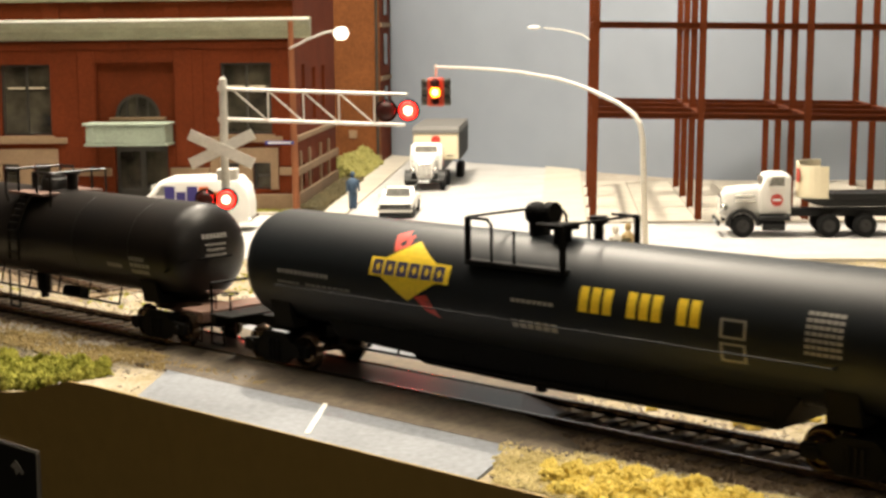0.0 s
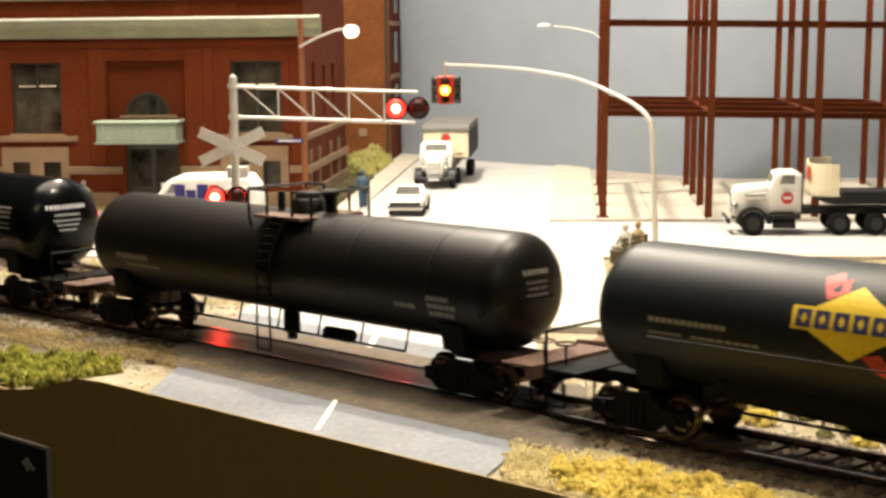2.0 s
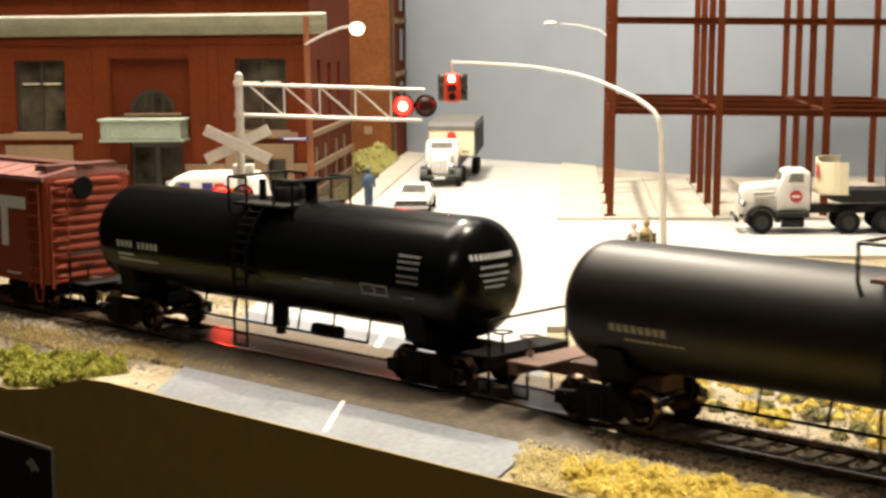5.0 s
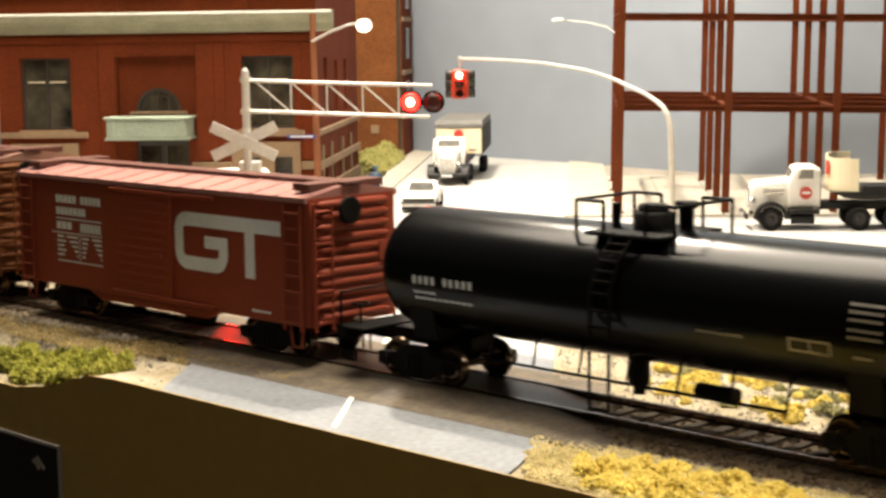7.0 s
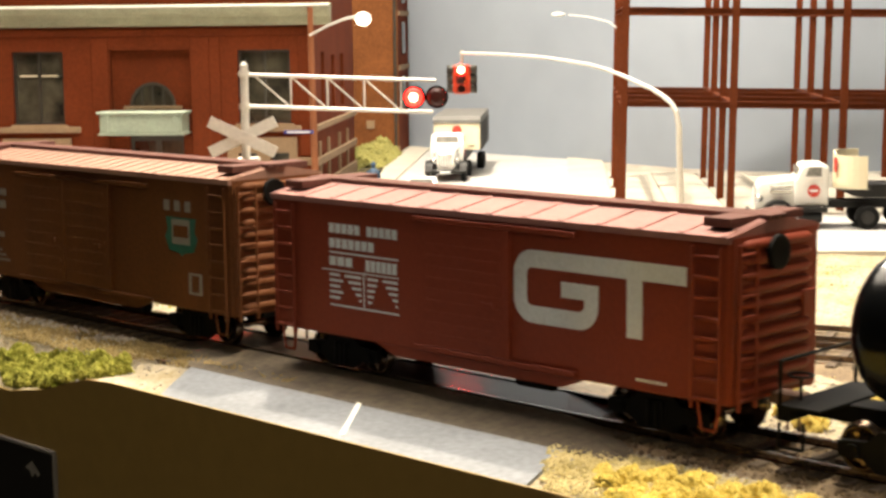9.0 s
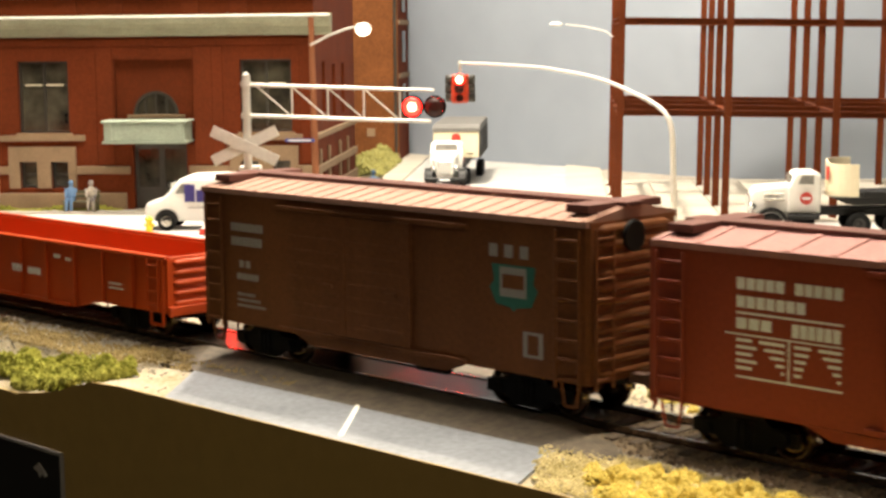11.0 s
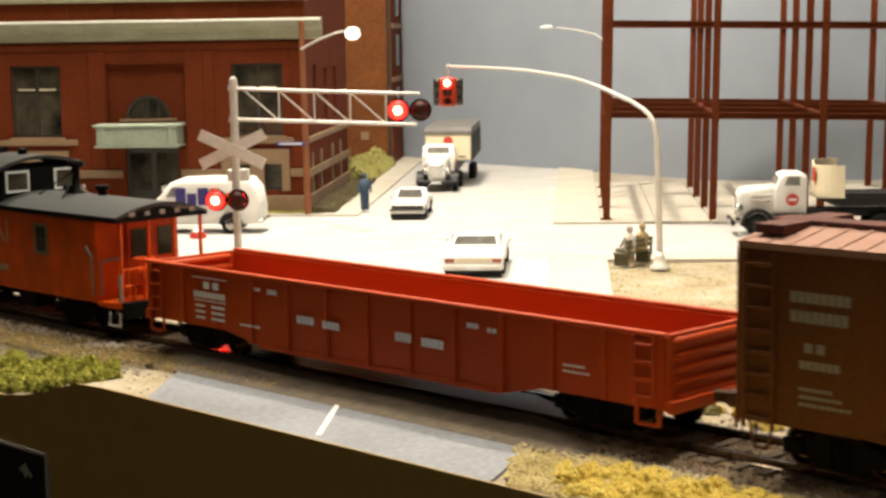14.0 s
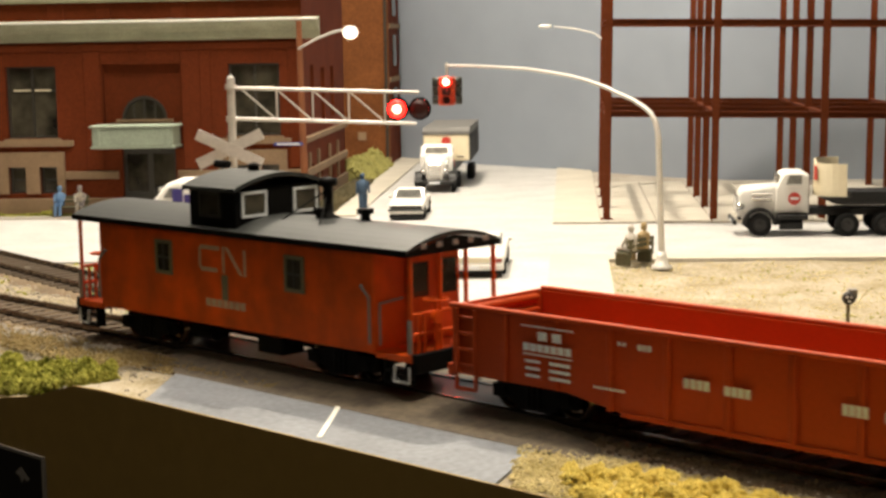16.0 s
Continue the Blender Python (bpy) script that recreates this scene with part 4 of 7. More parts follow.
def van():
    t = thing("delivery_van", -18.5, 69.2, 0, 0, "white delivery van with blue and orange emblem on the street", "van")
    body = part("body", loft(B(), [rrect(0.02, 0.85, 0.45, 1.0, 0.12), rrect(0.12, 0.92, 0.4, 1.18, 0.15), rrect(0.75, 0.96, 0.38, 1.36, 0.15), rrect(1.05, 0.95, 0.38, 1.62, 0.2), rrect(1.5, 0.93, 0.38, 2.16, 0.25),
                                  rrect(1.9, 0.93, 0.38, 2.32, 0.25), rrect(3.2, 0.94, 0.38, 2.36, 0.25), rrect(4.9, 0.94, 0.38, 2.34, 0.25), rrect(5.22, 0.92, 0.42, 1.95, 0.2), rrect(5.36, 0.90, 0.5, 1.3, 0.2)]), WHITE, t)
    for s in (-1, 1):
        part("side_window", slab(B(), [(1.35, 1.58), (2.0, 1.58), (2.0, 1.98), (1.62, 1.98)], "y", s * 0.925, s * 0.955), CAR_GLASS, body)
        for x in (0.95, 4.1):
            w = wheel(t, x, s * 0.86, 0.40, 0.24, s)
            w.children[0].data.materials[0] = HUB_WHITE
            part("wheel_arch", slab(B(), [(x + 0.52 * math.cos(a), 0.40 + 0.52 * math.sin(a)) for a in [math.pi * k / 10 for k in range(11)]], "y", s * 0.93, s * 0.962), BLACK, body)
    part("windscreen", slab(B(), [(-0.75, 1.5), (0.75, 1.5), (0.7, 2.0), (-0.7, 2.0)], "x", 1.10, 1.16), CAR_GLASS, body)
    part("bumper", box(B(), -0.06, 0.12, -0.9, 0.9, 0.42, 0.58, 0.04), CHROME, t)
    part("bumper", box(B(), 5.30, 5.48, -0.9, 0.9, 0.45, 0.6, 0.04), CHROME, t)
    part("trim_strip", box(B(), 1.9, 3.1, -0.975, -0.962, 0.96, 1.0), LETTER_DIM, t)
    for a, b, top in ((1.76, 2.20, 1.96), (2.26, 2.66, 1.72), (2.72, 3.18, 1.96)):
        part("emblem_block", box(B(), a, b, -0.985, -0.962, 1.22, top), VIOLET, t, "dark violet-blue emblem block")
    for a, b, top in ((3.24, 3.66, 1.94), (3.72, 4.10, 1.72)):
        part("emblem_block", box(B(), a, b, -0.985, -0.962, 1.22, top), ORANGE, t, "orange emblem block")


van()


def sedan(name, x, y, rz, L, W, label, tail):
    """A saloon car, nose towards local -x at x = 0."""
    t = thing(name, x, y, 0, rz, label, "car", "white cars of the model town")
    h = W / 2
    body = part("body", loft(B(), [rrect(0.0, h * 0.92, 0.32, 0.66, 0.1), rrect(0.15, h, 0.25, 0.76, 0.1), rrect(L * 0.28, h, 0.22, 0.86, 0.1), rrect(L * 0.7, h, 0.22, 0.88, 0.1), rrect(L - 0.12, h, 0.25, 0.80, 0.1), rrect(L, h * 0.94, 0.32, 0.72, 0.1)]), WHITE, t)
    part("cabin", loft(B(), [rrect(L * 0.28, h * 0.86, 0.8, 0.9, 0.04), rrect(L * 0.40, h * 0.78, 0.8, 1.24, 0.1), rrect(L * 0.60, h * 0.78, 0.8, 1.26, 0.1), rrect(L * 0.75, h * 0.86, 0.8, 0.92, 0.04)]), WHITE, t)

    def glass_strip(x0, z0, x1, z1, w0, w1, off):
        bm = B()
        vs = [bm.verts.new(p) for p in ((x0, -w0, z0), (x0, w0, z0), (x1, w1, z1), (x1, -w1, z1))]
        f = bm.faces.new(vs)
        bmesh.ops.solidify(bm, geom=[f], thickness=0.02)
        return bm
    part("windscreen", glass_strip(L * 0.285 - 0.03, 0.925, L * 0.395 - 0.03, 1.235, h * 0.74, h * 0.64, 0), CAR_GLASS, t)
    part("rear_window", glass_strip(L * 0.745 + 0.01, 0.92, L * 0.62 + 0.01, 1.235, h * 0.74, h * 0.64, 0), CAR_GLASS, t)
    for s in (-1, 1):
        part("side_window", slab(B(), [(L * 0.34, 0.92), (L * 0.68, 0.92), (L * 0.61, 1.18), (L * 0.41, 1.18)], "y", s * (h * 0.80), s * (h * 0.845)), CAR_GLASS, t)
        for xx in (L * 0.2, L * 0.8):
            wheel(t, xx, s * (h - 0.10), 0.31, 0.2, s)
        part("door_mirror", box(B(), L * 0.33, L * 0.33 + 0.12, min(s * h, s * (h + 0.16)), max(s * h, s * (h + 0.16)), 0.88, 1.0, 0.02), WHITE, t)
        part("tail_lamp", box(B(), L - 0.01, L + 0.02, min(s * h * 0.62, s * h * 0.92), max(s * h * 0.62, s * h * 0.92), 0.55, 0.66), TAIL, t)
        part("headlight", box(B(), -0.02, 0.02, min(s * h * 0.6, s * h * 0.9), max(s * h * 0.6, s * h * 0.9), 0.52, 0.64), LETTER_DIM, t)
    if tail:
        part("grille", box(B(), -0.015, 0.02, -h * 0.58, h * 0.58, 0.50, 0.64, 0.01), BLACK, t)
    else:
        part("grille", box(B(), -0.05, 0.02, -h * 0.88, h * 0.88, 0.50, 0.67, 0.02), DARK, t, "dark full-width grille")
        part("bumper_strip", box(B(), -0.14, 0.0, -h * 1.02, h * 1.02, 0.43, 0.50, 0.02), BLACK, t)
        part("air_dam", box(B(), -0.08, 0.2, -h * 0.95, h * 0.95, 0.10, 0.28, 0.02), BLACK, t)
    part("tail_panel", box(B(), L - 0.01, L + 0.012, -h * 0.58, h * 0.58, 0.54, 0.67), CREAM, t)
    part("bumper", box(B(), -0.12, 0.06, -h, h, 0.30, 0.44, 0.03), SILVER, t)
    part("bumper", box(B(), L - 0.06, L + 0.12, -h, h, 0.30, 0.46, 0.03), SILVER, t)
    part("number_bar", box(B(), L + 0.121, L + 0.13, -0.2, 0.2, 0.32, 0.44), LETTER, t)
    part("underside", box(B(), 0.25, L - 0.25, -h + 0.12, h - 0.12, 0.12, 0.26), BLACK, t)


sedan("sedan_car", -3.32, 60.1, -90, 5.0, 2.08, "white saloon car waiting at the railway crossing", True)
sedan("sedan_car", -7.35, 73.1, 90, 4.3, 1.58, "small white car with a dark grille parked on the road", False)


def standing_figure(x, y, rz, hgt, top, label):
    bm = B()
    lathe(bm, [(0, 0), (0.10, 0.02), (0.11, 0.35), (0.13, 0.8), (0.12, 0.85), (0, 0.86)], Matrix.Translation((-0.1, 0, 0)), 10)
    lathe(bm, [(0, 0), (0.10, 0.02), (0.11, 0.35), (0.13, 0.8), (0.12, 0.85), (0, 0.86)], Matrix.Translation((0.1, 0, 0)), 10)
    lathe(bm, [(0, 0.8), (0.2, 0.82), (0.22, 1.1), (0.25, 1.38), (0.12, 1.5), (0.06, 1.52), (0.07, 1.56), (0.11, 1.62), (0.12, 1.7), (0.09, 1.78), (0, 1.82)], None, 14)
    for s in (-1, 1):
        bar(bm, (s * 0.25, 0, 1.4), (s * 0.3, -0.05, 0.85), 0.07, 0.055)
    bmesh.ops.scale(bm, vec=(hgt, hgt, hgt), verts=bm.verts)
    ob = part("figurine", bm, top, None)
    ob.matrix_basis = pose(x * U, y * U, 0.1 * U, 0, 0, rz)
    return tagged(ob, label, "figurine", "figurines")


def seated_figure(x, y, z, rz, top, label):
    """Plain seated model figure; its front is local -y."""
    bm = B()
    lathe(bm, [(0, 0), (0.19, 0.03), (0.2, 0.3), (0.23, 0.55), (0.1, 0.66), (0.06, 0.68), (0.11, 0.76), (0.12, 0.86), (0.08, 0.95), (0, 0.97)], None, 12)
    for s in (-1, 1):
        bar(bm, (s * 0.1, 0, 0.08), (s * 0.11, -0.45, 0.1), 0.1, 0.085)
        bar(bm, (s * 0.11, -0.45, 0.12), (s * 0.11, -0.48, -0.42), 0.08, 0.06)
        bar(bm, (s * 0.24, 0, 0.55), (s * 0.2, -0.25, 0.2), 0.065, 0.05)
    ob = part("figurine", bm, top, None)
    ob.matrix_basis = pose(x * U, y * U, z * U, 0, 0, rz)
    return tagged(ob, label, "figurine", "figurines")


def bench(x, y, z, rz, label):
    """Park bench; people sit facing local -y."""
    t = thing("bench", x, y, z, rz, label, "bench", "benches")
    for k in range(3):
        part("seat_slat", box(B(), -0.85, 0.85, -0.42 + k * 0.17, -0.28 + k * 0.17, 0.42, 0.48, 0.01), BENCH, t)
    for k in range(2):
        part("back_slat", box(B(), -0.85, 0.85, 0.12, 0.17, 0.62 + k * 0.18, 0.76 + k * 0.18, 0.01), BENCH, t)
    for s in (-0.7, 0.7):
        part("leg", box(B(), s - 0.08, s + 0.08, -0.42, 0.14, 0, 0.415, 0.02), BENCH, t)
        part("back_post", box(B(), s - 0.05, s + 0.05, 0.17, 0.21, 0.3, 0.95), BENCH, t)


standing_figure(-9.7, 76.5, 20, 0.98, CLOTH_BLUE, "standing blue model figurine on the pavement")
bench(-23.3, 75.35, 0.1, 0, "dark green bench on the pavement by the brick building")
seated_figure(-23.75, 75.2, 0.58, 0, CLOTH_JEANS, "seated blue model figurine on the bench")
seated_figure(-22.8, 75.2, 0.58, 10, CLOTH_PALE, "seated pale model figurine on the bench")
bench(2.3, 58.25, 0.02, 235, "dark olive bench beside the signal pole")
seated_figure(2.07, 57.95, 0.5, 235, CLOTH_WHITE, "seated white model figurine on the bench")
seated_figure(2.55, 58.62, 0.5, 235, CLOTH_TAN, "seated tan model figurine on the bench")


# ---- the train: cars are built with x forward, z from the road's level ----
TRAIN = []
WHEELS = []
RAIL_Z = 0.24


def poly_decal(parent, polys, material, name, y=-1.46, curve=None, label=""):
    """Thin painted shapes, each an outline in x and z, on a flat side at y or wrapped on a tank (radius, centre height)."""
    bm = B()
    for outline in polys:
        if curve:
            R, zc = curve
            zs = [p[1] for p in outline]
            if max(zs) - min(zs) > 0.25:
                outline = dense(outline)
            vs = [bm.verts.new((x, -math.sqrt(max(R * R - (z - zc) ** 2, 0.01)) - 0.012, z)) for x, z in outline]
        else:
            vs = [bm.verts.new((x, y, z)) for x, z in outline]
        bm.faces.new(vs)
    if curve:
        bmesh.ops.triangulate(bm, faces=bm.faces)
    return part(name, bm, material, parent, label, "stuff" if "bar" in name else "")


def dense(outline, step=0.12):
    out = []
    for (x0, z0), (x1, z1) in zip(outline, outline[1:] + outline[:1]):
        n = max(1, int(math.hypot(x1 - x0, z1 - z0) / step))
        out += [(x0 + (x1 - x0) * k / n, z0 + (z1 - z0) * k / n) for k in range(n)]
    return out


def bogie(parent, x, base=1.75, material=None):
    b = part("truck", B(), FRAME_BLACK, parent)
    bm = B()
    zc = RAIL_Z + 0.42
    for s in (-1, 1):
        y0, y1 = (s * 1.02 - 0.07, s * 1.02 + 0.07)
        slab(bm, [(-base / 2 - 0.3, zc - 0.12), (-base / 2 - 0.3, zc + 0.16), (-base / 2 + 0.25, zc + 0.2), (-0.35, zc + 0.42), (0.35, zc + 0.42),
                  (base / 2 - 0.25, zc + 0.2), (base / 2 + 0.3, zc + 0.16), (base / 2 + 0.3, zc - 0.12), (base / 2 - 0.2, zc - 0.12),
                  (0.4, zc - 0.32), (-0.4, zc - 0.32), (-base / 2 + 0.2, zc - 0.12)], "y", y0, y1)
        for dx in (-base / 2, base / 2):
            bar(bm, (dx, s * 1.02, zc), (dx, s * 1.16, zc), 0.14, n=10)
        for dx in (-0.16, 0.0, 0.16):
            bar(bm, (dx, s * 1.1, zc - 0.25), (dx, s * 1.1, zc + 0.25), 0.06)
    box(bm, -0.22, 0.22, -1.0, 1.0, zc + 0.05, zc + 0.3)
    bmesh.ops.scale(bm, vec=(U, U, U), verts=bm.verts)
    bmesh.ops.recalc_face_normals(bm, faces=bm.faces)
    bm.to_mesh(b.data)
    bm.free()
    b.matrix_basis = pose(x * U, 0, 0)
    if material:
        b.data.materials[0] = material
    for dx in (-base / 2, base / 2):
        wb = B()
        for s in (-1, 1):
            m = Matrix.Translation((0, s * 0.76, 0)) @ Matrix.Rotation(radians(90 * s), 4, "X")
            lathe(wb, [(0, -0.05), (0.12, -0.06), (0.14, -0.02), (0.34, -0.02), (0.36, -0.07), (0.42, -0.07), (0.43, 0.04), (0.48, 0.06), (0.48, 0.09), (0.2, 0.07), (0, 0.09)], m, 20)
        bar(wb, (0, -0.8, 0), (0, 0.8, 0), 0.09)
        box(wb, -0.3, 0.3, -0.86, -0.82, -0.04, 0.04)
        w = part("wheelset", wb, RAIL, b)
        w.matrix_basis = pose(dx * U, 0, zc * U)
        WHEELS.append((w, dx, zc))
    return b


def coupler(parent, x, s):
    bm = box(B(), min(x, x + s * 0.55), max(x, x + s * 0.55), -0.1, 0.1, 0.98, 1.2, 0.02)
    box(bm, min(x + s * 0.45, x + s * 0.8), max(x + s * 0.45, x + s * 0.8), -0.17, 0.12, 0.93, 1.27, 0.05)
    bar(bm, (x + s * 0.6, 0.0, 0.5), (x + s * 0.6, 0.0, 0.95), 0.03)
    return part("coupler", bm, RUST, parent)


def ladder(parent, x, y, z0, z1, w, n, material, across="x", name="ladder"):
    bm = B()
    d = (w / 2, 0) if across == "x" else (0, w / 2)
    for s in (-1, 1):
        bar(bm, (x + s * d[0], y + s * d[1], z0), (x + s * d[0], y + s * d[1], z1), 0.04, n=6)
    l = part(name, bm, material, parent)
    for k in range(n):
        z = z0 + (z1 - z0) * (k + 0.5) / n
        part("rung", bar(B(), (x - d[0], y - d[1], z), (x + d[0], y + d[1], z), 0.035, n=6), material, l)
    return l


def car(name, u0, u1, label, category="railway car"):
    t = thing(name, 0, 0, 0, math.degrees(TH), label, category, "train of model railway cars")
    TRAIN.append((t, (u0 + u1) / 2))
    return t, (u1 - u0) / 2


def tank_shell(R, zc, x0, x1):
    m = Matrix.Translation((0, 0, zc)) @ Matrix.Rotation(radians(90), 4, "Y")
    d = 0.75
    prof = [(0, x0)]
    prof += [(R * math.sin(a) ** 0.85, x0 + d * (1 - math.cos(a))) for a in [math.pi / 2 * k / 12 for k in range(1, 12)]]
    prof += [(R, x0 + d + 0.05), (R, (2 * x0 + x1) / 3), (R, (x0 + 2 * x1) / 3), (R, x1 - d - 0.05)]
    prof += [(R * math.sin(a) ** 0.85, x1 - d * (1 - math.cos(a))) for a in [math.pi / 2 * k / 12 for k in range(11, 0, -1)]]
    prof += [(0, x1)]
    return lathe(B(), prof, m, 48)


def walkway(parent, x0, x1, zt, R, zc, material, body, ladder_x):
    """Dome platform with its railing, and the ladder down the near side."""
    p = part("dome_platform", box(B(), x0 + 0.3, x1 - 0.3, -1.05, 1.05, zt - 0.14, zt - 0.06, 0.01), material, parent)
    for y in (-0.95, 0.95):
        for xa, xb in ((x0, x0 + 0.72), (x1, x1 - 0.72)):
            part("rail_hoop", pipe(B(), [(xa, y, zt - 0.15), (xa, y, zt + 0.55), (xb, y, zt + 0.55), (xb, y, zt - 0.1)], 0.038, 6), body, p)
    for x in (x0, x1):
        part("hand_rail", pipe(B(), [(x, -0.95, zt + 0.55), (x, 0.95, zt + 0.55)], 0.035, 6), body, p)
        part("bracket", pipe(B(), [(x, -0.95, zt - 0.15), (x * 0.9 + (x0 + x1) * 0.05, -0.9, zc + R * 0.55)], 0.04, 6), body, p)
    xm = (x0 + x1) / 2
    part("dome", lathe(B(), [(0, 0.36), (0.32, 0.34), (0.42, 0.26), (0.42, -0.2)], Matrix.Translation((xm, 0, zt)), 20), body, p)
    part("manway_lid", lathe(B(), [(0, 0.12), (0.30, 0.1), (0.34, 0), (0.34, -0.05)], Matrix.Translation((xm, 0, zt + 0.36)), 18), body, p)
    part("valve", bar(bar(B(), (xm + 0.75, 0.1, zt - 0.1), (xm + 0.75, 0.1, zt + 0.42), 0.16, n=12), (xm + 0.75, 0.1, zt + 0.42), (xm + 0.75, 0.1, zt + 0.55), 0.24, n=12), body, p)
    part("valve", bar(B(), (xm - 0.8, -0.2, zt - 0.1), (xm - 0.8, -0.2, zt + 0.45), 0.1, n=10), body, p)
    side = [(-0.98, zt - 0.06), (-R * 0.86 - 0.1, zc + R * 0.62), (-R - 0.10, zc + R * 0.18), (-R - 0.10, zc - R * 0.55)]
    lad = None
    for s in (-0.25, 0.25):
        stile = pipe(B(), [(ladder_x + s + (0.22 if k == 0 else 0.10 if k == 1 else 0), y, z) for k, (y, z) in enumerate(side)], 0.04, 6)
        lad = part("stile", stile, body, lad) if lad else part("ladder", stile, body, parent)
    for k in range(9):
        leg = k // 3
        f = (k % 3 + 0.3) / 3
        (ya, za), (yb, zb) = side[leg], side[leg + 1]
        xo = (0.22 - 0.12 * f, 0.10 * (1 - f), 0)[leg]
        y, z = ya + (yb - ya) * f, za + (zb - za) * f
        part("rung", box(B(), ladder_x - 0.25 + xo, ladder_x + 0.25 + xo, y - 0.06, y + 0.03, z - 0.025, z + 0.025), body, lad)
    up = B()
    for s in (-0.25, 0.25):
        pipe(up, [(ladder_x + s, -R - 0.12, zc - R * 0.75), (ladder_x + s, -R - 0.12, 0.55)], 0.035, 6)
    pipe(up, [(ladder_x - 0.25, -R - 0.12, 0.55), (ladder_x + 0.25, -R - 0.12, 0.55)], 0.035, 6)
    pipe(up, [(ladder_x - 0.25, -R - 0.12, 0.85), (ladder_x + 0.25, -R - 0.12, 0.85)], 0.035, 6)
    part("ladder_foot", up, body, parent)


def side_platform(parent, x0, x1, R, zc, body):
    """Low side platforms with hoops, and the fittings on top of the grey tank."""
    zt = zc + R
    for s in (-1, 1):
        y0, y1 = (s * 1.30, s * 1.0)
        p = part("side_platform", box(B(), x0, x1, min(y0, y1), max(y0, y1), zt - 0.62, zt - 0.50, 0.02), body, parent)
        for x in (x0 + 0.06, x1 - 0.06):
            part("post", box(B(), x - 0.06, x + 0.06, s * 1.24 - 0.05, s * 1.24 + 0.05, zt - 0.55, zt + 0.42, 0.01), body, p)
        for xa, xb in ((x0 + 0.06, x0 + 0.75), (x1 - 0.75, x1 - 0.06)):
            part("hoop", pipe(B(), [(xa, s * 1.24, zt + 0.40), (xb - 0.12, s * 1.24, zt + 0.40), (xb, s * 1.24, zt + 0.28), (xb, s * 1.24, zt - 0.5)], 0.035, 6), body, p)
        part("post", bar(B(), ((x0 + x1) / 2, s * 1.24, zt - 0.5), ((x0 + x1) / 2, s * 1.24, zt + 0.2), 0.03, n=6), body, p)
    for x in (x0 + 0.06, x1 - 0.06):
        part("cross_rail", pipe(B(), [(x, -1.24, zt + 0.42), (x, 1.24, zt + 0.42)], 0.03, 6), body, parent)
    xm = (x0 + x1) / 2
    part("dome", lathe(B(), [(0, 0.30), (0.20, 0.29), (0.24, 0.22), (0.24, -0.25)], Matrix.Translation((xm - 0.35, 0, zt)), 20), body, parent)
    part("manway_lid", bar(lathe(B(), [(0, 0.27), (0.16, 0.23), (0.25, 0.12), (0.27, 0), (0.25, -0.12), (0.16, -0.23), (0, -0.27)], Matrix.Translation((xm - 0.35, -0.1, zt + 0.46)), 18), (xm - 0.02, -0.1, zt + 0.5), (xm + 0.18, -0.1, zt + 0.5), 0.24, n=18), body, parent)
    part("valve", bar(bar(B(), (xm + 0.55, -0.3, zt - 0.15), (xm + 0.55, -0.3, zt + 0.22), 0.2, n=14), (xm + 0.55, -0.3, zt + 0.22), (xm + 0.55, -0.3, zt + 0.32), 0.36, n=16), body, parent)
    part("valve", bar(bar(B(), (xm + 1.0, 0.35, zt - 0.15), (xm + 1.0, 0.35, zt + 0.3), 0.11, n=12), (xm + 1.0, 0.35, zt + 0.3), (xm + 1.0, 0.35, zt + 0.46), 0.2, n=12), body, parent)


